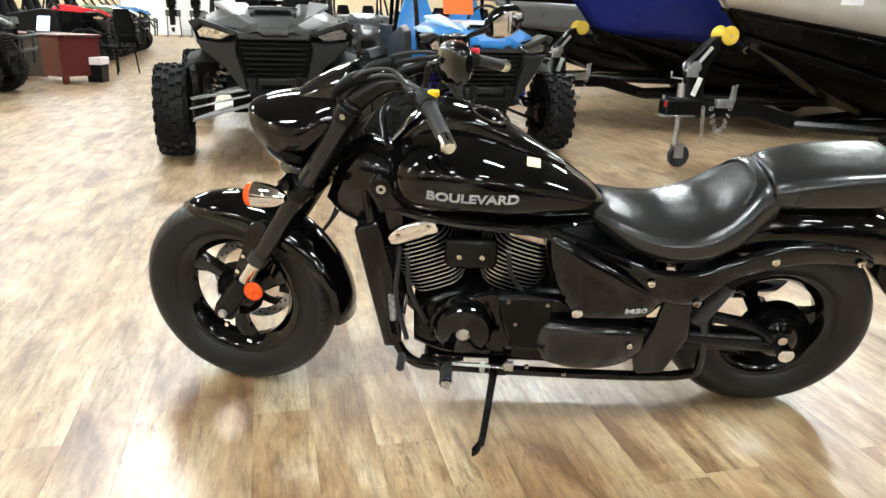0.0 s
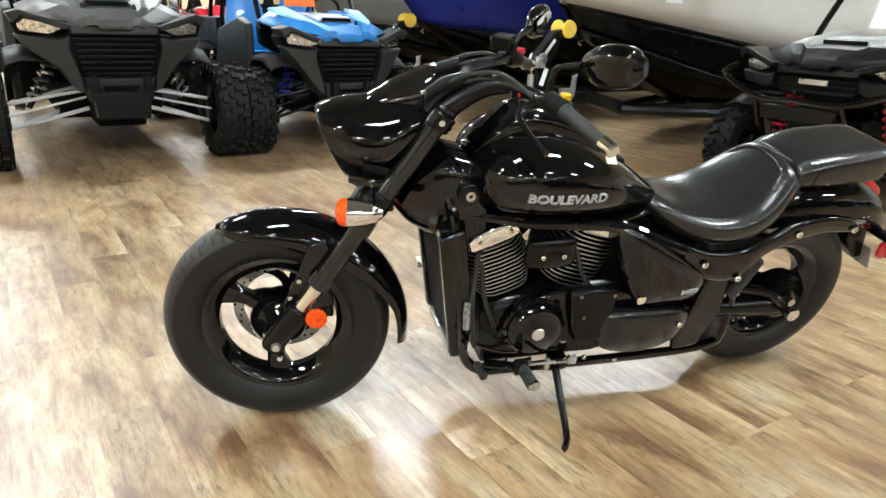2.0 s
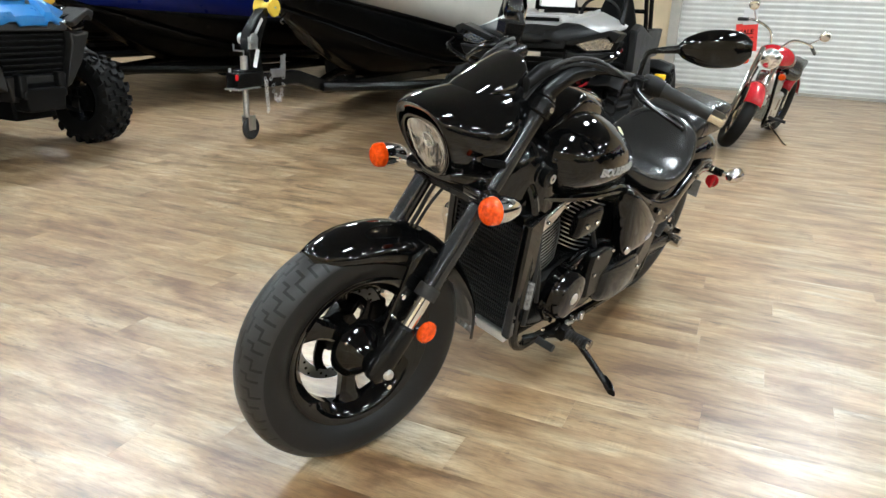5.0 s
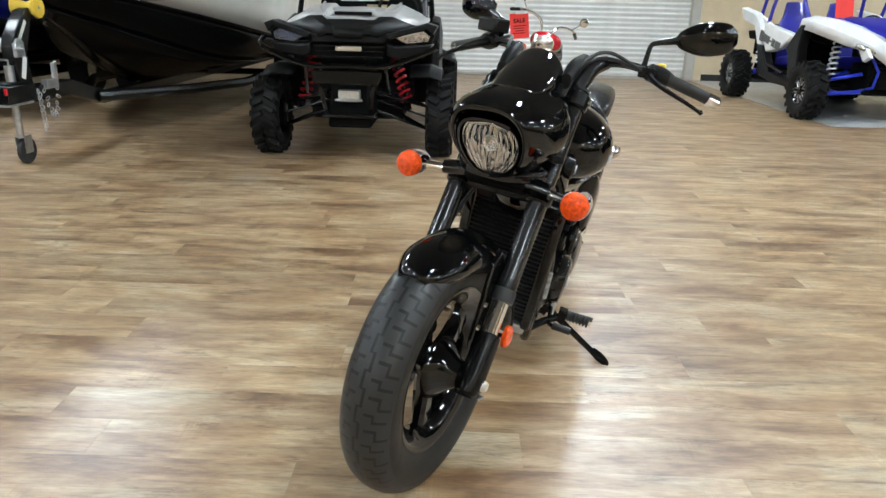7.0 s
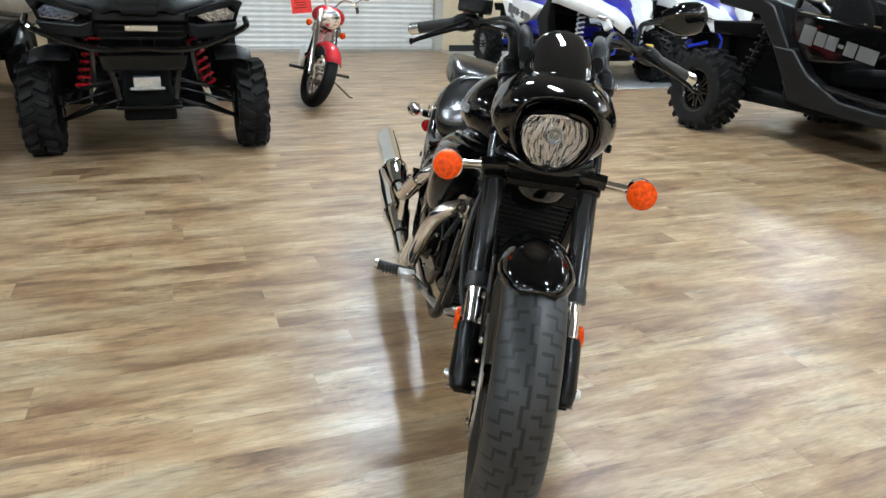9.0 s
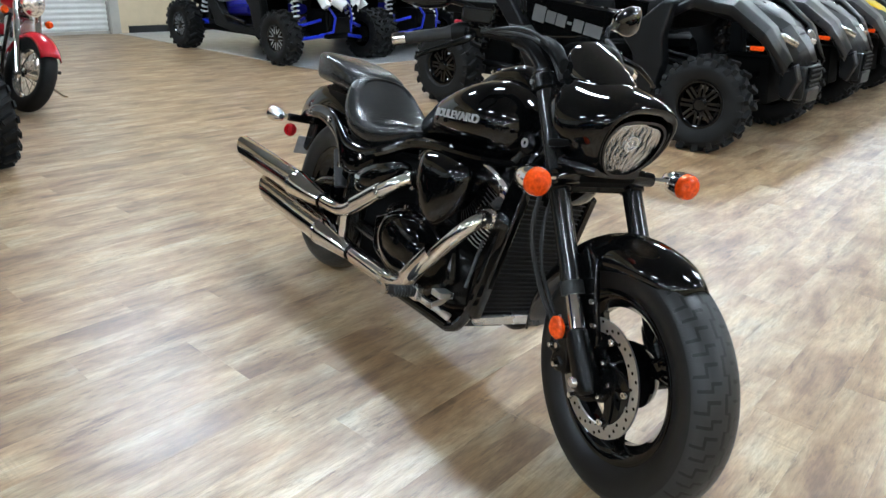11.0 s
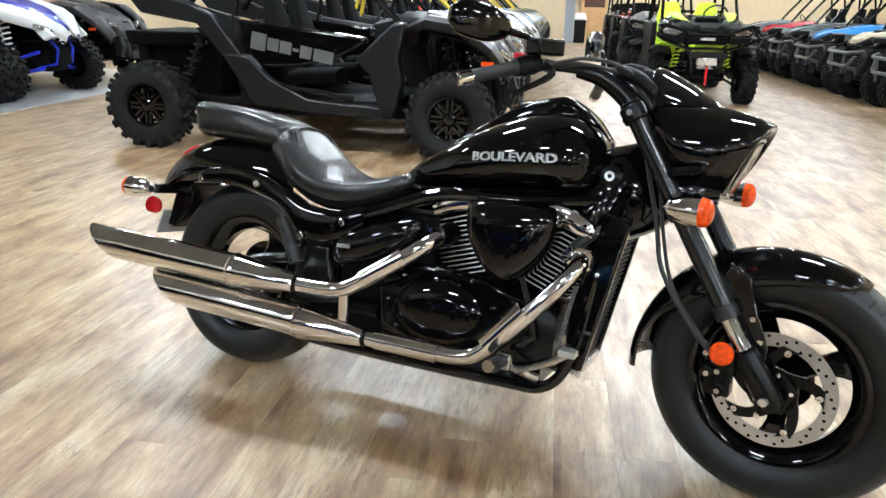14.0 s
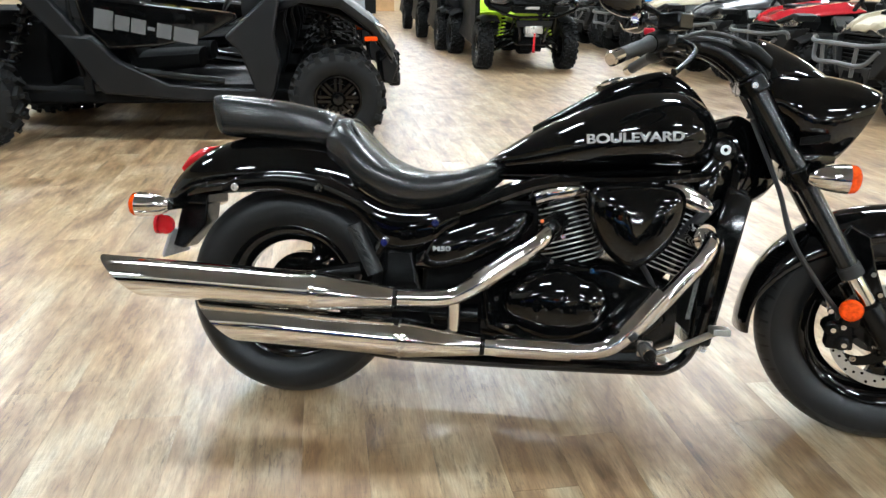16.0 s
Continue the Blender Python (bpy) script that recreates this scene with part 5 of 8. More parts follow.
for s in (1, -1):
    part("bolt", st(moved(hull([(-0.004, 0, 0, 0.009, 0.009, 0.009, 2, 0), (0.004, 0, 0, 0.007, 0.007, 0.007, 2, 0)], 12, 2), Matrix.Translation((0.575, s * 0.149, 0.915)) @ Matrix.Rotation(radians(90), 4, "Z"))), CHROME, cowl)
    part("vent", st(hull([(0.56, s * 0.148, 0.855, 0.006, 0.01, 0.01, 3, 0), (0.60, s * 0.146, 0.862, 0.007, 0.011, 0.011, 3, 0), (0.63, s * 0.14, 0.868, 0.005, 0.008, 0.008, 3, 0)], 12, 3)), DARK, cowl)
    # gauntlet risers, bar, grip, levers
    part("handlebar_riser", st(tube([(0.445, s * 0.1, 0.985), (0.40, s * 0.105, 1.035), (0.335, s * 0.115, 1.078), (0.27, s * 0.135, 1.095)], [0.031, 0.029, 0.025, 0.02], 14, 5)), SATIN, bike, "black pullback handlebar riser")
    G0, G1 = Vector((0.165, s * 0.29, 1.074 if s > 0 else 1.09)), Vector((0.085, s * 0.434, 1.026 if s > 0 else 1.05))
    bar = part("handlebar", st(tube([(0.30, s * 0.125, 1.092), (0.24, s * 0.19, 1.098), G0 + Vector((0.01, -s * 0.02, 0.004)), G1], 0.0115, 10, 5)), SATIN, bike)
    part("grip", st(tube([G0, G0.lerp(G1, 0.05), G0.lerp(G1, 0.1), G0.lerp(G1, 0.8)], [0.021, 0.021, 0.0175, 0.0175], 16)), RUBB, bar, "black ribbed rubber grip")
    part("bar_end", st(tube([G0.lerp(G1, 0.8), G1, G1 + (G1 - G0).normalized() * 0.006], [0.0185, 0.0185, 0.014], 16)), CHROME, bar, "chrome grip end")
    sw = part("switch_housing", st(tube([G0 + Vector((0.03, -s * 0.045, 0.012)), G0 + Vector((0.012, -s * 0.02, 0.005)), G0], [0.025, 0.028, 0.024], 14)), PLAST, bar)
    q = G0 + Vector((-0.004, -s * 0.02, 0.03))
    part("switch", st(box(q, (0.026, 0.022, 0.016))), YELLOW if s > 0 else REDSW, sw, bevel=0.004)
    L0 = G0 + Vector((0.045, -s * 0.045, 0.01))
    part("lever", st(tube([L0, L0 + Vector((0.05, s * 0.03, -0.014)), L0 + Vector((0.062, s * 0.07, -0.032)), L0 + Vector((0.035, s * 0.14, -0.064)), L0 + Vector((0.022, s * 0.162, -0.076)), L0 + Vector((0.016, s * 0.17, -0.079))], [0.011, 0.009, 0.007, 0.0055, 0.0055, 0.008], 8, 4, 1.3)), SATIN, bar)
    part("lever_mount", st(join(box(L0, (0.04, 0.05, 0.03)), tube([L0, G0 + Vector((0.02, -s * 0.05, 0.01))], 0.02, 10))), SATIN, bar, bevel=0.005)
    if s < 0:
        rv = part("fluid_reservoir", st(moved(box((0, 0, 0), (0.06, 0.085, 0.042)), Matrix.Translation(L0 + Vector((0.012, 0.0, 0.045))) @ Matrix.Rotation(radians(-25), 4, "Z"))), SATIN, bar, "black brake fluid reservoir", bevel=0.006)
        part("sight_glass", st(tube([L0 + Vector((-0.02, -0.012, 0.045)), L0 + Vector((-0.026, -0.014, 0.045))], 0.009, 12)), BRUSH, rv)
    # mirror on a bent stalk
    M0 = Vector((0.195, s * 0.226, 1.09))
    MI = Vector((0.139, s * 0.293, 1.18))
    part("mirror_stalk", st(tube([M0, (0.19, s * 0.228, 1.13), (0.183, s * 0.232, 1.158), (0.172, s * 0.25, 1.168), MI], [0.009, 0.0075, 0.0075, 0.008, 0.011], 10, 4)), SATIN, bar)
    turn = Matrix.Translation((0.097, s * 0.362, 1.194)) @ Matrix.Rotation(radians(90 + s * 30), 4, "Z") @ Matrix.Rotation(radians(-s * 9), 4, "Y")
    sh = part("mirror", st(moved(hull([(-0.085 * s, 0, 0, 0.006, 0.012, 0.012, 2.2, 0), (-0.065 * s, -0.002, 0, 0.016, 0.03, 0.028, 2.3, 0), (-0.01 * s, -0.006, 0, 0.026, 0.048, 0.046, 2.5, 0), (0.06 * s, -0.002, 0, 0.022, 0.044, 0.042, 2.5, 0), (0.092 * s, 0.004, 0, 0.008, 0.02, 0.018, 2.3, 0)], 24, 5), turn)), GLOSS, bar, "glossy black mirror shell")
    part("mirror_glass", st(moved(hull([(-0.07 * s, 0.02, 0, 0.002, 0.022, 0.022, 2.3, 0), (0, 0.028, 0, 0.002, 0.038, 0.036, 2.4, 0), (0.07 * s, 0.02, 0, 0.002, 0.02, 0.018, 2.3, 0)], 20, 5), turn)), mat("mirror_silver", 0.85, 0.02, 1.0, vary=0.02), sh)
    part("gauge_pod", st(hull([(0.475, s * 0.092, 1.045, 0.016, 0.02, 0.02, 2.2, 0), (0.43, s * 0.095, 1.078, 0.02, 0.022, 0.02, 2.2, 0), (0.37, s * 0.1, 1.098, 0.016, 0.018, 0.016, 2.2, 0)], 14, 4)), PLAST, cowl)
    for k in (0, 1, 2):
        part("control_cable", st(tube([L0 + Vector((0.01, -s * 0.01, 0.0 + 0.006 * k)), (0.30, s * (0.15 - 0.01 * k), 1.125 - 0.016 * k), (0.40, s * (0.115 - 0.01 * k), 1.10 - 0.02 * k), (0.47, s * 0.09, 1.02 - 0.02 * k), (0.45, s * 0.05, 0.9)], 0.0055, 8, 6)), RUBB, bar)

# tank, console, cap, lettering
tank = part("fuel_tank", hull([(-0.272, 0, 0.742, 0.045, 0.012, 0.03, 2.2, 0), (-0.235, 0, 0.752, 0.082, 0.032, 0.05, 2.3, 0), (-0.14, 0, 0.772, 0.13, 0.075, 0.062, 2.4, 0), (-0.03, 0, 0.8, 0.178, 0.105, 0.08, 2.4, 0), (0.1, 0, 0.825, 0.206, 0.135, 0.098, 2.35, 0),
                              (0.22, 0, 0.838, 0.208, 0.138, 0.105, 2.3, 0), (0.30, 0, 0.84, 0.18, 0.11, 0.1, 2.2, 0), (0.345, 0, 0.845, 0.12, 0.06, 0.07, 2.2, 0), (0.36, 0, 0.845, 0.05, 0.02, 0.03, 2.2, 0)], 48, 6), GLOSS, bike, "glossy black teardrop fuel tank")
part("console", hull([(-0.15, 0, 0.84, 0.018, 0.016, 0.03, 2.6, 0), (-0.07, 0, 0.872, 0.04, 0.034, 0.04, 3.2, 0), (0.06, 0, 0.932, 0.064, 0.05, 0.05, 4.2, 0), (0.17, 0, 0.965, 0.074, 0.052, 0.05, 4.5, 0), (0.225, 0, 0.97, 0.075, 0.046, 0.05, 4.5, 0), (0.29, 0, 0.945, 0.07, 0.03, 0.05, 4, 0), (0.345, 0, 0.9, 0.05, 0.012, 0.05, 3, 0)], 32, 6), GLOSS, tank, "raised instrument console")
cap = part("fuel_cap", moved(lathe([(0.0005, 0.012), (0.02, 0.012), (0.034, 0.008), (0.042, 0.0), (0.05, -0.008), (0.0005, -0.008)], 28), Matrix.Translation((0.07, 0, 0.989)) @ Matrix.Rotation(radians(-17), 4, "Y") @ Matrix.Rotation(radians(90), 4, "X")), GLOSS, tank)
part("filler_ring", moved(lathe([(0.05, -0.004), (0.056, -0.004), (0.057, 0.001), (0.05, 0.003)], 32, closed=True), Matrix.Translation((0.07, 0, 0.989)) @ Matrix.Rotation(radians(-17), 4, "Y") @ Matrix.Rotation(radians(90), 4, "X")), CHROME, cap, "thin bright ring round the filler cap")
part("label", moved(box((0, 0, 0), (0.04, 0.028, 0.0012)), Matrix.Translation((-0.05, 0.098, 0.893)) @ Matrix.Rotation(radians(-42), 4, "X") @ Matrix.Rotation(radians(-16), 4, "Y")), mat("cream_label", (0.7, 0.62, 0.42), 0.6), tank, "small cream warning label")
part("tank_seam", hull([(-0.25, 0, 0.71, 0.09, 0.012, 0.014, 3, 0), (-0.1, 0, 0.715, 0.15, 0.012, 0.014, 3, 0), (0.1, 0, 0.735, 0.17, 0.012, 0.014, 3, 0), (0.28, 0, 0.75, 0.14, 0.012, 0.014, 3, 0)], 20, 4), GLOSS, tank)


def lettering(body, size, parent, m, material, name="lettering", depth=0.0015, stretch=1.0):
    cu = bpy.data.curves.new(name, "FONT")
    cu.body, cu.size, cu.extrude, cu.align_x, cu.align_y, cu.offset = body, size, depth, "CENTER", "CENTER", size * 0.028
    tmp = bpy.data.objects.new("tmp", cu)
    scene.collection.objects.link(tmp)
    bpy.context.view_layer.update()
    me = bpy.data.meshes.new_from_object(tmp)
    bpy.data.objects.remove(tmp)
    bm = bmesh.new()
    bm.from_mesh(me)
    bmesh.ops.triangulate(bm, faces=bm.faces)
    for _ in range(4):
        bmesh.ops.subdivide_edges(bm, edges=[e for e in bm.edges if e.calc_length() > size * 0.14], cuts=1)
        bmesh.ops.triangulate(bm, faces=bm.faces)
    bm.to_mesh(me)
    bm.free()
    me.transform(Matrix.Diagonal((stretch, 1, 1, 1)))
    me.materials.clear()
    me.materials.append(material)
    ob = new(name, me)
    ob.parent = parent
    ob.matrix_basis = m
    return ob


def drape(ob, target, axis, lift=0.0012):
    """Lays flat lettering on to a body's surface along one axis of the body's frame."""
    bm = bmesh.new()
    bm.from_mesh(target.data)
    from mathutils.bvhtree import BVHTree
    tree = BVHTree.FromBMesh(bm)
    mi = ob.matrix_basis.inverted()
    for v in ob.data.vertices:
        p = ob.matrix_basis @ v.co
        hit = tree.ray_cast(p - axis * 0.2, axis)
        if hit[0] is not None:
            up = 1.0 if v.co.z > 0 else 0.2
            v.co = mi @ (hit[0] - axis * (lift * up))
    bm.free()


for s in (1, -1):
    M = Matrix.Translation((0.115, s * 0.3, 0.828)) @ Matrix.Rotation(radians(0 if s < 0 else 180), 4, "Z") @ Matrix.Rotation(radians(90), 4, "X")
    if s < 0:
        M = M @ Matrix.Rotation(radians(4), 4, "Z")
    else:
        M = M @ Matrix.Rotation(radians(-4), 4, "Z")
    w = lettering("BOULEVARD", 0.034, tank, M, LETTER, "lettering", 0.0012, 1.3)
    drape(w, tank, Vector((0, -s, 0)), 0.0042)
    tagged(w, "grey capital lettering on the tank")

# seat
seat = part("seat", hull([(-0.215, 0, 0.73, 0.055, 0.016, 0.02, 2.5, 0), (-0.26, 0, 0.715, 0.11, 0.035, 0.05, 2.6, 0), (-0.36, 0, 0.685, 0.155, 0.035, 0.075, 2.7, 0), (-0.46, 0, 0.675, 0.182, 0.038, 0.085, 2.7, 0), (-0.56, 0, 0.69, 0.19, 0.055, 0.085, 2.7, 0),
                          (-0.64, 0, 0.725, 0.178, 0.09, 0.08, 2.7, 0), (-0.69, 0, 0.76, 0.155, 0.098, 0.07, 2.6, 0), (-0.735, 0, 0.78, 0.13, 0.07, 0.06, 2.6, 0)], 40, 6), LEATH, bike, "worn black vinyl saddle")
part("seam_piping", tube([(-0.25, 0.10, 0.735), (-0.38, 0.135, 0.703), (-0.5, 0.15, 0.705), (-0.6, 0.135, 0.755), (-0.665, 0.1, 0.833), (-0.68, 0, 0.856), (-0.665, -0.1, 0.833), (-0.6, -0.135, 0.755), (-0.5, -0.15, 0.705), (-0.38, -0.135, 0.703), (-0.25, -0.10, 0.735)], 0.004, 8, 6), LEATH, seat)
pil = part("pillion_seat", hull([(-0.715, 0, 0.81, 0.115, 0.04, 0.045, 2.8, 0), (-0.735, 0, 0.817, 0.13, 0.055, 0.05, 2.9, 0), (-0.85, 0, 0.835, 0.14, 0.06, 0.058, 4, 0), (-0.97, 0, 0.845, 0.137, 0.062, 0.06, 4.5, -0.1), (-1.055, 0, 0.848, 0.128, 0.062, 0.06, 5, -0.2), (-1.072, 0, 0.848, 0.118, 0.052, 0.054, 4.5, -0.2)], 36, 5), LEATH, bike, "black vinyl pillion pad")
part("strap", hull([(-0.775, 0, 0.822, 0.137, 0.056, 0.052, 2.9, -0.1), (-0.8, 0, 0.826, 0.139, 0.058, 0.053, 2.9, -0.1)], 36, 2), LEATH, pil, "stitched vinyl strap")

# tail
rows = []
top = catmull([(-0.62, 0.745, 0.13, 0.62), (-0.75, 0.79, 0.142, 0.63), (-0.88, 0.795, 0.146, 0.64), (-1.0, 0.785, 0.142, 0.635), (-1.09, 0.755, 0.128, 0.62), (-1.16, 0.71, 0.108, 0.6), (-1.205, 0.66, 0.085, 0.585), (-1.225, 0.61, 0.06, 0.58)], 4)
for x, zt, wd, zb in top:
    ring = []
    for k in range(19):
        b = radians(-90 + 180 * k / 18)
        cy, cz = math.sin(b), math.cos(b)
        ring.append(Vector((x - 0.02 * (1 - cz), wd * math.copysign(abs(cy) ** 0.7, cy), zb + (zt - zb) * abs(cz) ** 0.62)))
    rows.append(ring)
tail = part("rear_mudguard", loft(rows, caps=False, closed=False), GLOSS, bike, "glossy black rear mudguard", thick=-0.004)
part("tail_light", hull([(-1.105, 0, 0.752, 0.02, 0.008, 0.03, 2.3, -0.5), (-1.14, 0, 0.74, 0.04, 0.014, 0.03, 2.4, -0.6), (-1.18, 0, 0.714, 0.045, 0.014, 0.03, 2.4, -0.7), (-1.215, 0, 0.684, 0.026, 0.008, 0.02, 2.3, -0.7)], 24, 5), REDL, tail, "red teardrop tail light")
br = part("tail_bracket", join(box((-1.17, 0, 0.6), (0.12, 0.16, 0.035)), prism([(-1.12, 0.6), (-1.2, 0.6), (-1.235, 0.45), (-1.2, 0.44), (-1.13, 0.52)], -0.05, 0.05), tube([(-1.19, -0.17, 0.585), (-1.19, 0.17, 0.585)], 0.018, 12)), SATIN, bike, bevel=0.006)
part("number_plate", moved(join(box((0, 0, 0), (0.004, 0.165, 0.085)), box((0.006, 0, 0), (0.008, 0.172, 0.092))), Matrix.Translation((-1.24, 0, 0.462)) @ Matrix.Rotation(radians(18), 4, "Y")), mat("plate_blank", (0.26, 0.26, 0.27), 0.5, vary=0.3, scale=30), br, "blank grey number plate", bevel=0.002)
for s in (1, -1):
    sp = Vector((-1.225, s * 0.21, 0.585))
    body = part("turn_signal", hull([(sp.x + 0.06, sp.y, sp.z, 0.012, 0.012, 0.012, 2, 0), (sp.x + 0.04, sp.y, sp.z, 0.025, 0.025, 0.025, 2, 0), (sp.x + 0.005, sp.y, sp.z, 0.033, 0.033, 0.033, 2, 0), (sp.x - 0.03, sp.y, sp.z, 0.036, 0.036, 0.036, 2, 0)], 24, 4), CHROME, bike, "chrome bullet turn signal")
    part("lens", hull([(sp.x - 0.028, sp.y, sp.z, 0.035, 0.035, 0.035, 2, 0), (sp.x - 0.046, sp.y, sp.z, 0.03, 0.03, 0.03, 2, 0), (sp.x - 0.056, sp.y, sp.z, 0.006, 0.006, 0.006, 2, 0)], 24, 4), ORANGE, body, "domed amber lens")
    part("stalk", tube([(sp.x + 0.025, sp.y - s * 0.02, sp.z), (-1.19, s * 0.15, 0.585)], 0.012, 12), CHROME, body)
    part("rear_reflector", moved(lathe([(0.0005, 0.0), (0.03, 0.0), (0.03, 0.008), (0.024, 0.012), (0.0005, 0.013)], 22), Matrix.Translation((-1.235, s * 0.125, 0.522)) @ Matrix.Rotation(radians(90 if s > 0 else 90), 4, "Z") @ Matrix.Rotation(radians(0), 4, "X")), REDL, br, "round red reflector")
    part("reflector_side", moved(lathe([(0.0005, 0.0), (0.028, 0.0), (0.028, 0.008), (0.022, 0.012), (0.0005, 0.013)], 22) if s > 0 else mirrored(lathe([(0.0005, 0.0), (0.028, 0.0), (0.028, 0.008), (0.022, 0.012), (0.0005, 0.013)], 22)), Matrix.Translation((-1.215, s * 0.13, 0.522))), REDL, br, "round red reflector")
    # mudguard rail with bolts
    rail = part("mudguard_rail", hull([(-1.035, s * 0.142, 0.632, 0.008, 0.012, 0.01, 3, 0), (-0.98, s * 0.15, 0.655, 0.013, 0.024, 0.026, 3, 0), (-0.86, s * 0.158, 0.672, 0.015, 0.026, 0.036, 3, 0), (-0.73, s * 0.17, 0.655, 0.017, 0.034, 0.04, 3, 0), (-0.63, s * 0.18, 0.612, 0.018, 0.04, 0.03, 3, 0), (-0.545, s * 0.185, 0.56, 0.018, 0.055, 0.06, 3, 0), (-0.43, s * 0.182, 0.56, 0.016, 0.05, 0.05, 3, 0), (-0.34, s * 0.17, 0.6, 0.013, 0.032, 0.03, 3, 0)], 18, 6), GLOSS, bike, "glossy black mudguard rail")
    for p in ((-0.99, 0.645, 0.166), (-0.74, 0.655, 0.188), (-0.405, 0.575, 0.2), (-0.545, 0.515, 0.205)):
        bolt(rail, (p[0], s * p[2], p[1]), 0.012, "y", s)
    # frame
    part("frame_tube", tube([(0.43, s * 0.05, 0.83), (0.40, s * 0.12, 0.70), (0.36, s * 0.14, 0.42), (0.33, s * 0.14, 0.27), (0.27, s * 0.14, 0.195), (0.15, s * 0.14, 0.183), (-0.3, s * 0.145, 0.178), (-0.58, s * 0.14, 0.185), (-0.63, s * 0.14, 0.24), (-0.6, s * 0.15, 0.42), (-0.54, s * 0.16, 0.54)], 0.0165, 10, 5), GLOSS, bike, "black tubular frame rail")
    part("frame_tube", tube([(0.36, s * 0.1, 0.74), (0.15, s * 0.13, 0.715), (-0.1, s * 0.15, 0.70), (-0.3, s * 0.165, 0.625), (-0.46, s * 0.165, 0.57)], 0.019, 10, 5), GLOSS, bike)
    part("swingarm", tube([(-0.28, s * 0.12, 0.31), (-0.5, s * 0.13, 0.31), (-0.72, s * 0.14, 0.32), (-0.87, s * 0.14, 0.328)], [0.028, 0.022, 0.02, 0.026], 12, 4), SATIN, bike)
    part("strut_arm", tube([(-0.86, s * 0.15, 0.33), (-0.75, s * 0.15, 0.4), (-0.62, s * 0.15, 0.43)], 0.018, 10, 3), SATIN, bike)
    sh = part("shock_absorber", tube([(-0.64, s * 0.165, 0.555), (-0.575, s * 0.165, 0.42)], 0.024, 16), RUBB, bike, "ribbed rubber shock sleeve")
    for k in range(8):
        part("ring", lathe([(0.022, -0.004), (0.027, 0), (0.022, 0.004)], 16, closed=True), RUBB, sh, m=Matrix.Translation(Vector((-0.64, s * 0.165, 0.555)).lerp(Vector((-0.575, s * 0.165, 0.42)), 0.1 + 0.11 * k)) @ Matrix.Rotation(radians(26), 4, "Y") @ Matrix.Rotation(radians(90), 4, "X"))
    part("rear_axle", tube([(-0.855, s * 0.13, 0.327), (-0.855, s * 0.2, 0.327), (-0.855, s * 0.205, 0.327)], [0.024, 0.024, 0.016], 16), CHROME, bike)
    part("rear_bolt", tube([(-0.835, s * 0.16, 0.375), (-0.835, s * 0.19, 0.375)], 0.014, 12), CHROME, bike)
    # steering head cover with its round cap
    part("head_cover", hull([(0.45, s * 0.045, 0.80, 0.02, 0.05, 0.05, 2.6, -0.3), (0.41, s * 0.07, 0.79, 0.028, 0.065, 0.10, 2.8, -0.2), (0.36, s * 0.09, 0.75, 0.028, 0.085, 0.14, 2.8, 0), (0.31, s * 0.10, 0.70, 0.022, 0.07, 0.10, 2.8, 0.1)], 20, 4), GLOSS, bike)
    rc = part("round_cap", moved(lathe([(0.0005, 0.016), (0.012, 0.016), (0.018, 0.012), (0.026, 0.012), (0.032, 0.008), (0.034, -0.02), (0.0005, -0.02)], 24) if s > 0 else mirrored(lathe([(0.0005, 0.016), (0.012, 0.016), (0.018, 0.012), (0.026, 0.012), (0.032, 0.008), (0.034, -0.02), (0.0005, -0.02)], 24)), Matrix.Translation((0.37, s * 0.112, 0.808))), SATIN, bike)
    part("emblem", moved(lathe([(0.006, -0.002), (0.0135, -0.002), (0.0135, 0.002), (0.006, 0.002)], 16, closed=True), Matrix.Translation((0.37, s * 0.128, 0.808))), STEEL, rc)

part("frame_neck", hull([(0.26, 0, 0.79, 0.08, 0.08, 0.16, 2.6, 0), (0.38, 0, 0.79, 0.1, 0.11, 0.17, 2.6, 0), (0.46, 0, 0.80, 0.085, 0.11, 0.13, 2.6, -0.3), (0.515, 0, 0.80, 0.05, 0.08, 0.08, 2.6, -0.4)], 22, 4), GLOSS, bike, "glossy black frame neck")
part("steering_stem", st(prism([(q.x, q.z) for q in (on_fork(0.5, 0, -0.03), on_fork(0.5, 0, 0.06), on_fork(0.81, 0, 0.07), on_fork(0.81, 0, -0.03))], -0.09, 0.09, 1.0)), DARK, bike, bevel=0.01)
# radiator behind the wheel
RAD = Matrix.Translation((0.378, 0, 0.475)) @ Matrix.Rotation(radians(11), 4, "Y")
rad = part("radiator", box((0, 0, 0), (0.03, 0.24, 0.40)), DARK, bike, "black finned radiator", m=RAD)
fins = []
for i in range(26):
    fins.append(box((0.018, 0, -0.19 + i * 0.0152), (0.008, 0.235, 0.0022)))
for i in range(30):
    for s in (1, -1):
        fins.append(moved(box((0.0165, 0, 0), (0.004, 0.0016, 0.44)), Matrix.Translation((0, -0.11 + i * 0.0076, 0)) @ Matrix.Rotation(radians(0), 4, "X") @ Matrix.Diagonal((1, 1, 0.86, 1))) if s > 0 else box((0.012, -0.11 + i * 0.0076, 0), (0.003, 0.0012, 0.37)))
tagged(part("core_mesh", join(*fins), mat("dull_fin_metal", 0.02, 0.5, 0.3), rad), kind="stuff")
for s in (1, -1):
    part("radiator_side", prism([(-0.045, 0.235), (0.03, 0.22), (0.035, -0.21), (-0.02, -0.22), (-0.05, -0.05)], s * 0.118, s * 0.15), GLOSS, rad, bevel=0.008)
part("radiator_base", box((0.008, 0, -0.215), (0.05, 0.27, 0.035)), BRUSH, rad, "bare metal lower tray", bevel=0.006)
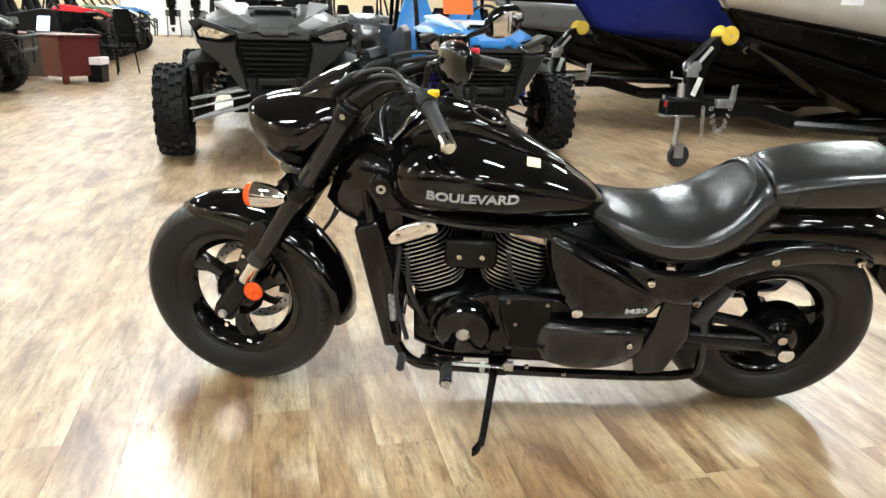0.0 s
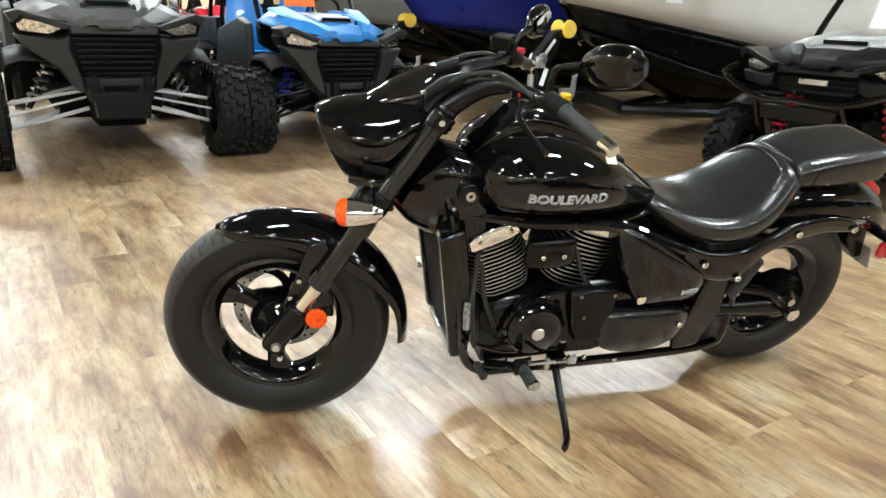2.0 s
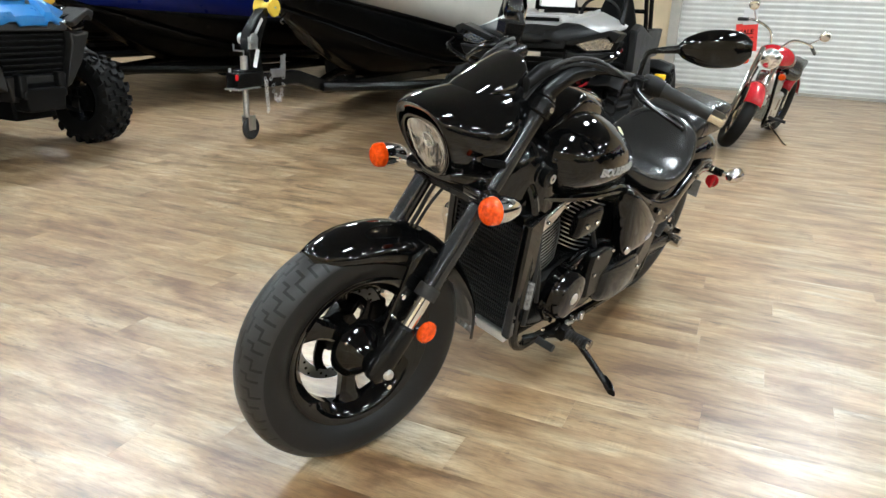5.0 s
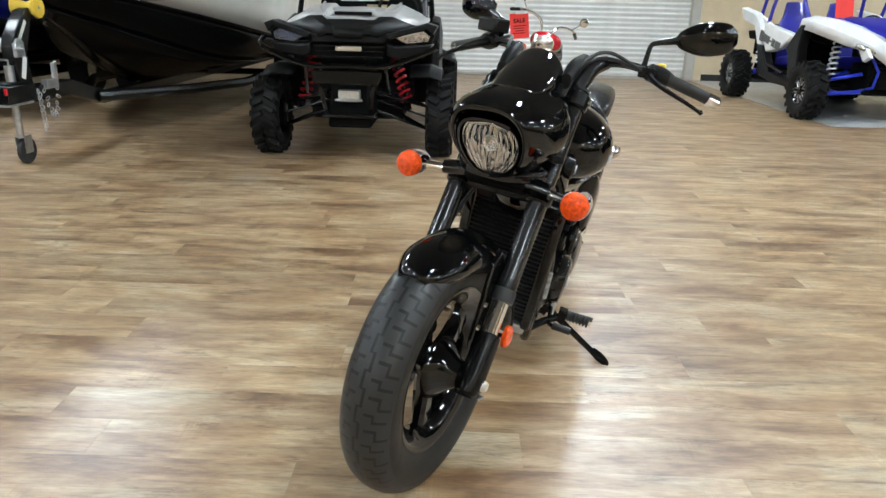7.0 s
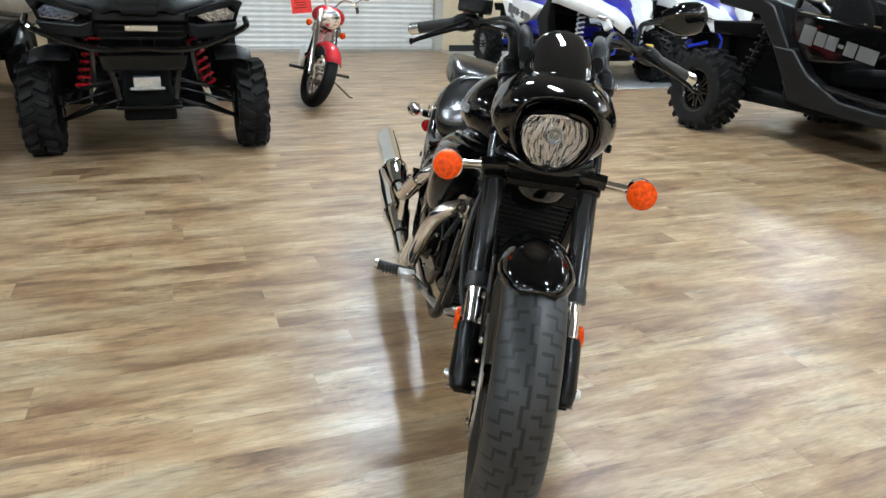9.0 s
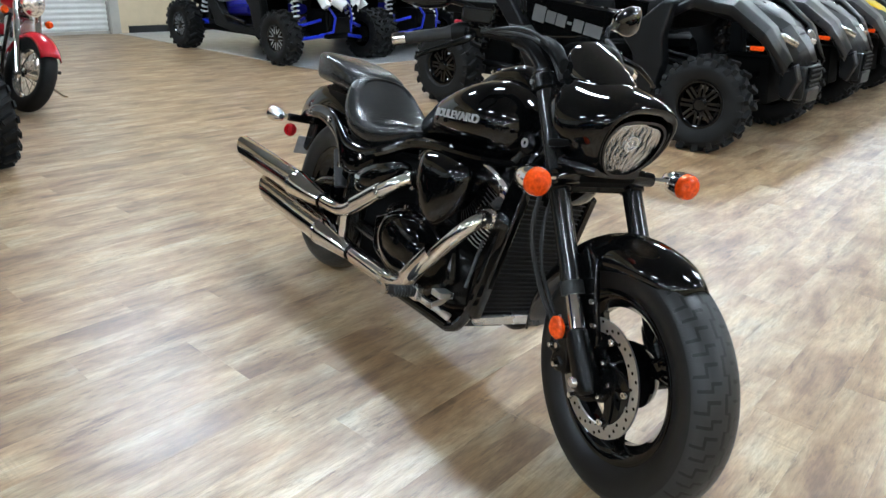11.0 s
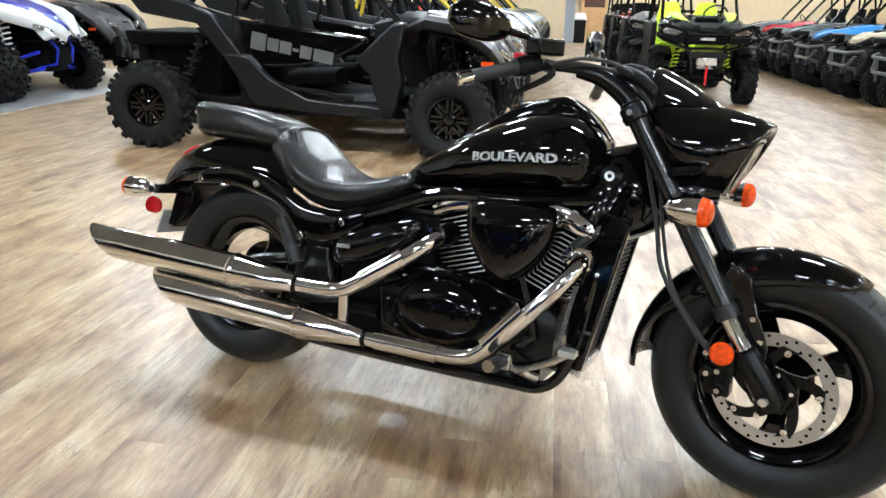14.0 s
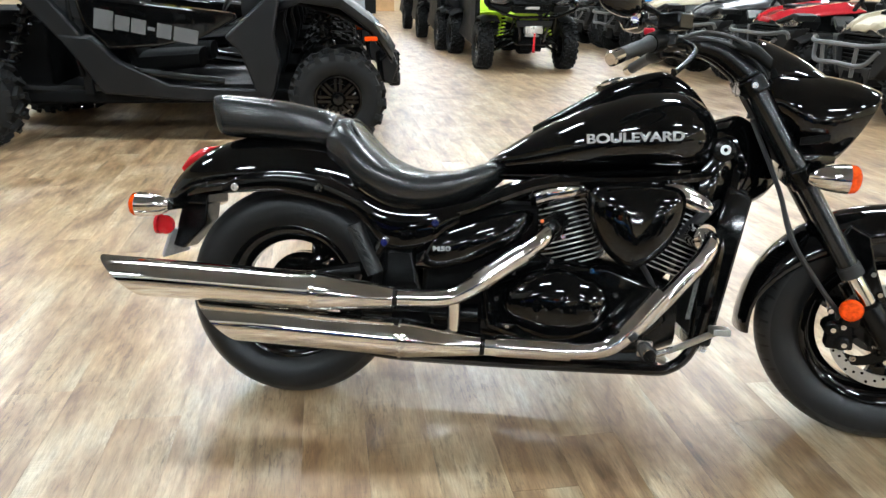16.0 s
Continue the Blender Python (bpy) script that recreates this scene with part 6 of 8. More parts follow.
part("radiator_top", box((-0.005, 0, 0.215), (0.055, 0.25, 0.04)), SATIN, rad, bevel=0.006)
part("radiator_hose", tube([(0.38, -0.09, 0.68), (0.32, -0.12, 0.62), (0.27, -0.1, 0.56)], 0.017, 10, 4), RUBB, bike)

# engine
case = part("crankcase", hull([(-0.27, 0, 0.36, 0.13, 0.1, 0.13, 4, 0), (-0.15, 0, 0.37, 0.15, 0.12, 0.15, 4, 0), (0.02, 0, 0.37, 0.155, 0.12, 0.16, 4, 0), (0.18, 0, 0.36, 0.15, 0.11, 0.15, 4, 0), (0.28, 0, 0.34, 0.12, 0.08, 0.1, 4, 0)], 28, 3), SATIN, bike, "black engine crankcase")
FINB = mat("fin_edge_metal", (0.55, 0.54, 0.52), 0.3, 0.9, vary=0.15)
for nm, p0, p1, side in (("rear_cylinder", (0.005, 0.445), (-0.075, 0.70), -1), ("front_cylinder", (0.195, 0.445), (0.29, 0.70), 1)):
    a, b = Vector((p0[0], 0, p0[1])), Vector((p1[0], 0, p1[1]))
    d = (b - a).normalized()
    ang = math.atan2(d.x, d.z)
    C = Matrix.Translation(a) @ Matrix.Rotation(ang, 4, "Y")
    L = (b - a).length
    cyl = part(nm, box((0, 0, L / 2), (0.115, 0.135, L)), SATIN, bike, m=C, bevel=0.02)
    for i in range(13):
        wd = 0.086 + 0.02 * math.sin(math.pi * i / 12)
        pl = [(wd * math.copysign(abs(math.cos(t)) ** 0.6, math.cos(t)), 0.118 * math.copysign(abs(math.sin(t)) ** 0.6, math.sin(t))) for t in [2 * math.pi * k / 20 for k in range(20)]]
        z = 0.03 + i * 0.0142
        f = part("cooling_fin", slab(pl, z, z + 0.0055), SATIN, cyl)
        part("fin_edge", slab([(x * 1.012, y * 1.012) for x, y in pl], z + 0.0012, z + 0.0042), FINB, f)
    hd = part("cylinder_head", hull([(-0.085, 0, 0.235, 0.1, 0.028, 0.025, 3, 0), (-0.04, 0, 0.245, 0.118, 0.035, 0.03, 3.2, 0), (0.04, 0, 0.245, 0.118, 0.035, 0.03, 3.2, 0), (0.085, 0, 0.235, 0.1, 0.028, 0.025, 3, 0)], 24, 3), SATIN, cyl)
    for s in (1, -1):
        part("head_cover_plate", moved(hull([(-0.07, 0, 0.0, 0.012, 0.026, 0.022, 3, 0), (-0.02, 0, 0.006, 0.016, 0.032, 0.026, 3, 0), (0.05, 0, 0.002, 0.014, 0.028, 0.024, 3, 0), (0.075, 0, 0, 0.01, 0.02, 0.018, 3, 0)], 18, 3), Matrix.Translation((0, s * 0.12, 0.238))), CHROME, hd, "polished rocker cover")
        for x in (-0.05, 0.045):
            bolt(hd, (x, s * 0.134, 0.25), 0.007, "y", s)
part("battery_box", join(box((-0.28, 0, 0.46), (0.34, 0.22, 0.34), (0.95, 0.95)), box((-0.36, 0, 0.27), (0.2, 0.2, 0.14))), DARK, bike, bevel=0.015)
part("oil_pan", box((0.04, 0, 0.215), (0.42, 0.2, 0.07), (0.95, 0.9)), SATIN, case, bevel=0.012)
part("exhaust_chamber", hull([(-0.12, 0, 0.22, 0.08, 0.03, 0.03, 3, 0), (-0.3, 0, 0.22, 0.1, 0.04, 0.035, 3, 0), (-0.52, 0, 0.22, 0.08, 0.03, 0.03, 3, 0)], 18, 3), SATIN, bike)
# right side: air cleaner, clutch cover
heart = [(0.002, 0.675), (0.02, 0.7), (0.07, 0.708), (0.13, 0.712), (0.2, 0.708), (0.245, 0.698), (0.262, 0.668), (0.258, 0.62), (0.24, 0.57), (0.207, 0.525), (0.168, 0.492), (0.13, 0.48), (0.094, 0.492), (0.056, 0.525), (0.022, 0.575), (0.004, 0.625)]
heart = [tuple(q) for q in catmull(heart + heart[:1], 3)[:-1]]
dome = [[(0.13 + (x - 0.13) * q, yy, 0.615 + (z - 0.615) * q) for x, z in heart] for q, yy in [(1.0, -0.13), (1.0, -0.195)] + [(0.05 + 0.95 * math.cos(radians(a)) ** 0.55, -0.197 - 0.05 * math.sin(radians(a)) ** 1.1) for a in (12, 25, 40, 55, 68, 78, 86, 89.9)]]
part("air_cleaner", loft(dome), GLOSS, bike, "black heart-shaped air cleaner cover", sharp=50)
part("clutch_cover", moved(lathe([(0.0005, 0.04), (0.05, 0.038), (0.09, 0.03), (0.108, 0.018), (0.115, 0.0), (0.125, -0.005), (0.125, -0.04), (0.0005, -0.04)], 40), Matrix.Translation((-0.06, -0.172, 0.362)) @ Matrix.Diagonal((1.27, -1, 0.9, 1))), GLOSS, case, "glossy black clutch cover")
part("side_case", prism([(-0.28, 0.4), (-0.26, 0.28), (-0.1, 0.225), (0.14, 0.235), (0.25, 0.33), (0.22, 0.43), (0.08, 0.48), (-0.1, 0.475)], -0.145, -0.172, 0.94), GLOSS, case, bevel=0.01)
part("side_case", prism([(-0.3, 0.44), (-0.28, 0.27), (-0.1, 0.235), (0.16, 0.255), (0.24, 0.34), (0.2, 0.45), (0.05, 0.5), (-0.15, 0.49)], 0.14, 0.165, 0.95), GLOSS, case, bevel=0.01)
for k in range(9):
    a = 2 * math.pi * k / 9 + 0.3
    bolt(case, (-0.06 + 0.168 * math.cos(a), -0.168, 0.362 + 0.12 * math.sin(a)), 0.0075, "y", -1)
# left side: generator cover, gear cover, lower cover
gen = part("generator_cover", moved(lathe([(0.0005, 0.034), (0.06, 0.032), (0.078, 0.026), (0.088, 0.012), (0.092, -0.004), (0.1, -0.01), (0.1, -0.04), (0.0005, -0.04)], 40), Matrix.Translation((0.125, 0.178, 0.372))), GLOSS, case, "round black generator cover")
part("cover_cap", moved(lathe([(0.0005, 0.006), (0.014, 0.006), (0.02, 0.003), (0.021, 0.0), (0.0005, 0)], 24), Matrix.Translation((0.125, 0.212, 0.372))), BRUSH, gen)
for k in range(7):
    a = 2 * math.pi * k / 7 + 0.5
    bolt(case, (0.125 + 0.104 * math.cos(a), 0.168, 0.372 + 0.104 * math.sin(a)), 0.0075, "y", 1, SATIN)
part("gear_cover", prism([(0.03, 0.5), (0.02, 0.42), (-0.02, 0.3), (-0.14, 0.29), (-0.14, 0.5), (-0.06, 0.51)], 0.16, 0.192, 0.94), SATIN, case, bevel=0.012)
for p in ((-0.005, 0.485), (-0.03, 0.405), (-0.12, 0.48), (-0.12, 0.31)):
    bolt(case, (p[0], 0.188, p[1]), 0.007, "y", 1)
low = part("lower_cover", hull([(-0.10, 0.17, 0.345, 0.02, 0.05, 0.05, 2.6, 0), (-0.14, 0.18, 0.34, 0.032, 0.075, 0.08, 2.6, 0), (-0.25, 0.185, 0.33, 0.036, 0.085, 0.088, 2.6, 0), (-0.36, 0.182, 0.335, 0.032, 0.07, 0.07, 2.6, 0), (-0.42, 0.172, 0.34, 0.018, 0.04, 0.04, 2.6, 0)], 24, 5), FORKB, bike, "satin black lower side cover")
bolt(low, (-0.375, 0.212, 0.355), 0.01, "y", 1)
horn = part("horn_cover", hull([(0.035, 0.155, 0.63, 0.01, 0.034, 0.034, 2.6, 0), (0.055, 0.157, 0.63, 0.022, 0.05, 0.05, 2.7, 0), (0.165, 0.157, 0.63, 0.022, 0.05, 0.05, 2.7, 0), (0.188, 0.155, 0.63, 0.01, 0.034, 0.034, 2.6, 0)], 24, 4), SATIN, bike, "satin black side plate between the cylinders")
for x in (0.08, 0.145):
    bolt(horn, (x, 0.178, 0.63), 0.009, "y", 1)
covL = part("side_cover", hull([(-0.1, 0.15, 0.672, 0.016, 0.03, 0.035, 2.6, 0), (-0.13, 0.168, 0.64, 0.03, 0.062, 0.08, 3, 0), (-0.2, 0.178, 0.565, 0.036, 0.105, 0.12, 3.2, 0), (-0.3, 0.18, 0.535, 0.036, 0.078, 0.1, 3.2, 0), (-0.4, 0.176, 0.505, 0.03, 0.045, 0.062, 3, 0), (-0.455, 0.165, 0.505, 0.012, 0.02, 0.03, 2.6, 0)], 28, 5), GLOSS, bike, "glossy black side cover")
part("key_lock", moved(lathe([(0.0005, 0.008), (0.01, 0.008), (0.016, 0.004), (0.017, 0), (0.0005, 0)], 18), Matrix.Translation((-0.206, 0.208, 0.465))), CHROME, covL)
w = lettering("M50", 0.022, covL, Matrix.Translation((-0.375, 0.3, 0.482)) @ Matrix.Rotation(radians(180), 4, "Z") @ Matrix.Rotation(radians(90), 4, "X"), LETTER, "lettering", 0.0012, 1.7)
drape(w, covL, Vector((0, -1, 0)), 0.0035)
covR = part("side_cover", hull([(-0.14, -0.15, 0.59, 0.012, 0.02, 0.02, 2.4, 0.2), (-0.18, -0.165, 0.57, 0.035, 0.05, 0.045, 2.4, 0.2), (-0.29, -0.17, 0.53, 0.045, 0.06, 0.06, 2.4, 0.1), (-0.4, -0.165, 0.495, 0.04, 0.05, 0.055, 2.4, 0), (-0.46, -0.15, 0.47, 0.015, 0.025, 0.03, 2.4, 0)], 24, 5), GLOSS, bike, "glossy black side cover")
w = lettering("M50", 0.017, covR, Matrix.Translation((-0.385, -0.3, 0.505)) @ Matrix.Rotation(radians(90), 4, "X") @ Matrix.Rotation(radians(4), 4, "Z"), LETTER, "lettering", 0.0012, 1.7)
drape(w, covR, Vector((0, 1, 0)), 0.0035)
part("frame_plate", prism([(-0.47, 0.545), (-0.555, 0.52), (-0.565, 0.36), (-0.51, 0.21), (-0.42, 0.2), (-0.40, 0.28), (-0.45, 0.4)], 0.15, 0.178, 0.92), FORKB, bike, "satin black frame plate", bevel=0.01)
part("frame_plate", prism([(-0.47, 0.50), (-0.555, 0.5), (-0.565, 0.36), (-0.51, 0.21), (-0.42, 0.2), (-0.40, 0.28), (-0.45, 0.4)], -0.13, -0.15, 0.92), SATIN, bike, bevel=0.01)
fd = part("final_drive", moved(lathe([(0.0005, 0.05), (0.03, 0.05), (0.05, 0.04), (0.07, 0.025), (0.1, 0.01), (0.108, -0.01), (0.108, -0.04), (0.0005, -0.04)], 36), Matrix.Translation((-0.855, 0.1, 0.327))), GLOSS, bike, "black ribbed final drive housing")
for k in range(5):
    part("rib", moved(lathe([(0.06 + k * 0.01, 0.032 - k * 0.005), (0.064 + k * 0.01, 0.037 - k * 0.005), (0.068 + k * 0.01, 0.03 - k * 0.005)], 36, closed=True), Matrix.Translation((-0.855, 0.1, 0.327))), SATIN, fd)
part("drive_shaft", tube([(-0.42, 0.14, 0.36), (-0.6, 0.14, 0.35), (-0.78, 0.13, 0.335)], [0.026, 0.03, 0.04], 14, 3), SATIN, bike)
part("shaft_sleeve", tube([(-0.50, 0.15, 0.395), (-0.56, 0.15, 0.392)], 0.014, 12), BRUSH, bike)
for k, (p, q) in enumerate((((0.3, 0.1, 0.6), (0.24, 0.14, 0.36)), ((0.32, 0.12, 0.62), (0.3, 0.15, 0.3)), ((0.0, 0.1, 0.62), (-0.06, 0.15, 0.48)), ((0.16, -0.12, 0.5), (0.2, -0.16, 0.35)))):
    part("engine_hose", tube([p, (Vector(p) + Vector(q)) / 2 + Vector((0.02, 0.02 if p[1] > 0 else -0.02, 0)), q], 0.008, 8, 4), RUBB, bike)
part("front_pipe_guard", prism([(0.322, 0.5), (0.333, 0.5), (0.308, 0.34), (0.297, 0.34)], -0.15, -0.154), mat("pale_cable_tag", 0.06, 0.5, vary=0.9, scale=90), bike)
part("wiring_sleeve", tube([(0.345, 0.155, 0.47), (0.34, 0.16, 0.38)], 0.01, 10), mat("printed_sleeve", 0.22, 0.6, vary=0.9, scale=90), bike)

# exhaust: two headers and two slash-cut silencers


SOOT = mat("pipe_soot", 0.012, 0.85, vary=0.5, scale=60)


def silencer(name, head, neck, tip, r):
    pipe = part(name, tube(head, 0.0245, 18, 6), CHROME, bike, "polished chrome exhaust pipe")
    n, t = Vector(neck), Vector(tip)
    d = (t - n).normalized()
    L = (t - n).length
    side = Vector((0, 0, 1)).cross(d).normalized()
    C = Matrix.Translation(n) @ Matrix((d, side, d.cross(side))).transposed().to_4x4()
    prof = [(0.0, 0.027), (0.01, 0.03), (0.16, 0.048), (0.2, 0.053), (0.21, 0.0535), (0.235, 0.0535), (0.25, 0.052), (L * 0.6, r), (L * 0.84, r), (L, r)]

    def ring(x, rr, slash):
        """One ring of the can; at the mouth the longer lip is on top."""
        pts = []
        for j in range(32):
            a = 2 * math.pi * j / 32
            z = math.cos(a) * rr
            pts.append((x + slash * (0.5 * r - 1.15 * (r - z)), math.sin(a) * rr, z))
        return pts

    rings = [ring(x, rr, x == L) for x, rr in prof] + [ring(L - 0.001, r * 0.95, True)]
    can = part("silencer", moved(loft(rings, caps=False), C), CHROME, pipe, "slash-cut chrome silencer")
    part("pipe_mouth", moved(loft([ring(L - 0.003, r * 0.945, True), ring(L - 0.16, r * 0.9, False), ring(L - 0.165, r * 0.02, False)], caps=False), C), SOOT, can, "sooty dark inside of the silencer")
    part("clamp_band", moved(moved(lathe([(0.054, -0.006), (0.0565, 0), (0.054, 0.006)], 32, closed=True), Matrix.Translation((0.223, 0, 0)) @ Matrix.Rotation(radians(90), 4, "Z")), C), CHROME, pipe)
    part("pipe_collar", moved(moved(lathe([(0.027, -0.008), (0.031, 0), (0.027, 0.008)], 24, closed=True), Matrix.Translation((0.0, 0, 0)) @ Matrix.Rotation(radians(90), 4, "Z")), C), SATIN, pipe)
    return pipe


up_pipe = silencer("upper_exhaust", [(-0.082, -0.165, 0.578), (-0.094, -0.19, 0.568), (-0.12, -0.22, 0.54), (-0.22, -0.245, 0.465), (-0.31, -0.255, 0.402), (-0.36, -0.258, 0.38), (-0.42, -0.262, 0.374), (-0.5, -0.268, 0.373)], (-0.5, -0.268, 0.373), (-1.285, -0.305, 0.398), 0.0525)
low_pipe = silencer("lower_exhaust", [(0.318, -0.14, 0.572), (0.332, -0.17, 0.57), (0.33, -0.205, 0.55), (0.292, -0.228, 0.495), (0.185, -0.24, 0.368), (0.105, -0.237, 0.285), (0.05, -0.235, 0.258), (-0.05, -0.235, 0.25), (-0.26, -0.24, 0.25)], (-0.26, -0.24, 0.25), (-1.025, -0.275, 0.282), 0.0525)
part("heat_shield", tube([(0.215, -0.24, 0.423), (0.12, -0.245, 0.305)], 0.03, 18), CHROME, low_pipe)
part("port_flange", tube([(0.312, -0.125, 0.574), (0.328, -0.162, 0.571)], 0.036, 18), CHROME, low_pipe)
part("port_flange", tube([(-0.066, -0.12, 0.59), (-0.088, -0.178, 0.574)], 0.032, 18), SATIN, up_pipe)
for p in ((-0.03, 0.02), (0.03, -0.02)):
    bolt(low_pipe, (0.325 + p[0], -0.16, 0.572 + p[1]), 0.007, "y", -1)
    bolt(up_pipe, (-0.084 + p[0], -0.176, 0.574 + p[1]), 0.007, "y", -1)
part("heat_shield", tube([(-0.02, -0.24, 0.252), (-0.22, -0.244, 0.252)], 0.0295, 18), CHROME, low_pipe)
part("heat_shield", tube([(-0.16, -0.238, 0.51), (-0.28, -0.254, 0.425)], 0.0295, 18), CHROME, up_pipe)
part("pipe_bracket", tube([(-0.34, -0.25, 0.37), (-0.34, -0.24, 0.27)], 0.018, 14), CHROME, up_pipe)
# pegs, pedal, lever, stand
for s in (1, -1):
    bk = part("footpeg_bracket", join(tube([(0.25, s * 0.14, 0.215), (0.2, s * 0.19, 0.245), (0.175, s * 0.24, 0.27)], 0.013, 10, 3), box((0.175, s * 0.235, 0.272), (0.04, 0.03, 0.045))), BRUSH if s < 0 else SATIN, bike, bevel=0.004)
    pg = part("footpeg", tube([(0.172, s * 0.245, 0.275), (0.168, s * (0.345 if s < 0 else 0.325), 0.28)], 0.0165, 14), RUBB, bk, "ribbed rubber footpeg")
    part("peg_end", tube([(0.168, s * (0.345 if s < 0 else 0.325), 0.28), (0.168, s * (0.355 if s < 0 else 0.335), 0.28)], 0.0165, 14), CHROME, pg)
    part("peg_ribs", join(*[moved(lathe([(0.0165, -0.003), (0.0195, 0), (0.0165, 0.003)], 14, closed=True), Matrix.Translation((0.1715, s * (0.256 + 0.011 * k), 0.2755))) for k in range(7)]), RUBB, pg)
part("brake_pedal", join(tube([(0.2, -0.2, 0.24), (0.28, -0.22, 0.28), (0.345, -0.25, 0.325), (0.36, -0.27, 0.335)], 0.009, 10, 4), box((0.355, -0.275, 0.34), (0.045, 0.05, 0.018))), BRUSH, bike, "bare metal brake pedal", bevel=0.003)
part("shift_lever", tube([(0.12, 0.19, 0.26), (0.22, 0.2, 0.25), (0.3, 0.215, 0.28), (0.31, 0.225, 0.285)], 0.007, 10, 4), SATIN, bike)
part("gear_linkage", join(tube([(0.23, 0.2, 0.25), (-0.02, 0.2, 0.238)], 0.0055, 8), tube([(0.06, 0.195, 0.25), (0.06, 0.195, 0.215)], 0.009, 8), box((-0.02, 0.2, 0.245), (0.03, 0.014, 0.03))), BRUSH, bike, "bare metal gear linkage rod", bevel=0.003)
for x, z in ((0.2, 0.255), (-0.01, 0.23), (-0.08, 0.225), (-0.2, 0.2)):
    bolt(bike, (x, 0.172, z), 0.008, "y", 1)
part("shift_peg", tube([(0.31, 0.215, 0.285), (0.31, 0.275, 0.287)], 0.0125, 12), RUBB, bike)
sd = part("side_stand", tube([(0.015, 0.165, 0.215), (0.025, 0.2, 0.2), (0.05, 0.35, 0.135), (0.062, 0.405, 0.112)], [0.016, 0.013, 0.011, 0.011], 10, 3), SATIN, bike, "black steel side stand")
part("stand_foot", hull([(0.052, 0.385, 0.122, 0.01, 0.016, 0.006, 2.5, 0), (0.066, 0.41, 0.108, 0.018, 0.026, 0.006, 2.5, 0), (0.088, 0.435, 0.107, 0.012, 0.02, 0.005, 2.5, 0)], 16, 3), SATIN, sd)
part("stand_pivot", join(box((0.01, 0.16, 0.21), (0.06, 0.04, 0.05)), tube([(0.01, 0.14, 0.21), (0.01, 0.19, 0.21)], 0.013, 12)), SATIN, sd, bevel=0.005)

# ---- boats on trailers ----
BLACKG = mat("black_gelcoat", 0.003, 0.22, spec=0.13, vary=0.3)
WHITEG = mat("cream_gelcoat", (0.62, 0.60, 0.55), 0.25, coat=0.3, vary=0.06)
BLUEG = mat("blue_gelcoat", (0.006, 0.014, 0.16), 0.3, spec=0.3, vary=0.2)
FRAMEB = mat("black_trailer_enamel", 0.005, 0.25, spec=0.4)


def boat(label, m, band, low, mid, top):
    """A planing hull on its trailer support: x astern from the bow, z up from the ground."""
    b = thing("boat", label, "boat", m)

    def ring(x, q):
        beam = 1.2 * min(1.0, 1 - (1 - min(1, x / 3.2)) ** 2.1) + 0.03
        keel = 0.42 + 0.66 * max(0, 1 - x / 1.5) ** 1.7
        chine = 0.58 + 0.56 * max(0, 1 - x / 2.2) ** 1.6
        line = band[0] + band[1] * max(0, 1 - x / 3.0) ** 1.3
        gun = 1.8 + 0.3 * max(0, 1 - x / 3.0)
        return {"keel": (0.0, keel), "chine": (beam * 0.8, chine), "line": (beam * 0.94, line), "line2": (beam * 0.97, line + band[2]), "gun": (beam, gun), "deck": (beam * 0.5, gun + 0.16), "mid": (0.0, gun + 0.22)}[q]

    xs = [0.02, 0.12, 0.3, 0.55, 0.9, 1.3, 1.8, 2.4, 3.2, 4.2, 5.4, 6.4]
    lean = lambda x, z: x - 0.85 * max(0, z - 0.95) * max(0, 1 - x / 2.5)
    for nm, a, c, ma in (("hull_bottom", "keel", "chine", low), ("hull_side", "chine", "line", low), ("hull_band", "line", "line2", mid), ("topside", "line2", "gun", top), ("bow_cover", "gun", "mid", top)):
        seq = [a, "deck", c] if nm == "bow_cover" else [a, c]
        for s in (1, -1):
            rows = []
            for x in xs:
                row = []
                for i in range(len(seq) - 1):
                    (y0, z0), (y1, z1) = ring(x, seq[i]), ring(x, seq[i + 1])
                    for k in range(5):
                        t = k / 4
                        bulge = 0.03 * math.sin(math.pi * t) if nm in ("topside", "hull_side") else 0
                        y, z = y0 + (y1 - y0) * t + bulge * min(1, x), z0 + (z1 - z0) * t
                        row.append((lean(x, z), s * y, z))
                rows.append(row)
            part(nm, loft(rows, caps=False, closed=False), ma, b, sharp=50, thick=0.02)
    part("transom", prism([(0, 0)] * 0 + [(6.38, 0.65), (6.44, 0.65), (6.44, 1.75), (6.38, 1.75)], -1.15, 1.15), low, b)
    part("rub_rail", join(*[tube([(lean(x, ring(x, "gun")[1]), s * (ring(x, "gun")[0] + 0.015), ring(x, "gun")[1]) for x in xs], 0.022, 8) for s in (1, -1)]), RUBB, b)
    part("bow_eye", tube([(-0.05, 0, 0.98), (-0.08, 0, 1.0), (-0.05, 0, 1.03)], 0.008, 8, 3), CHROME, b)
    return b


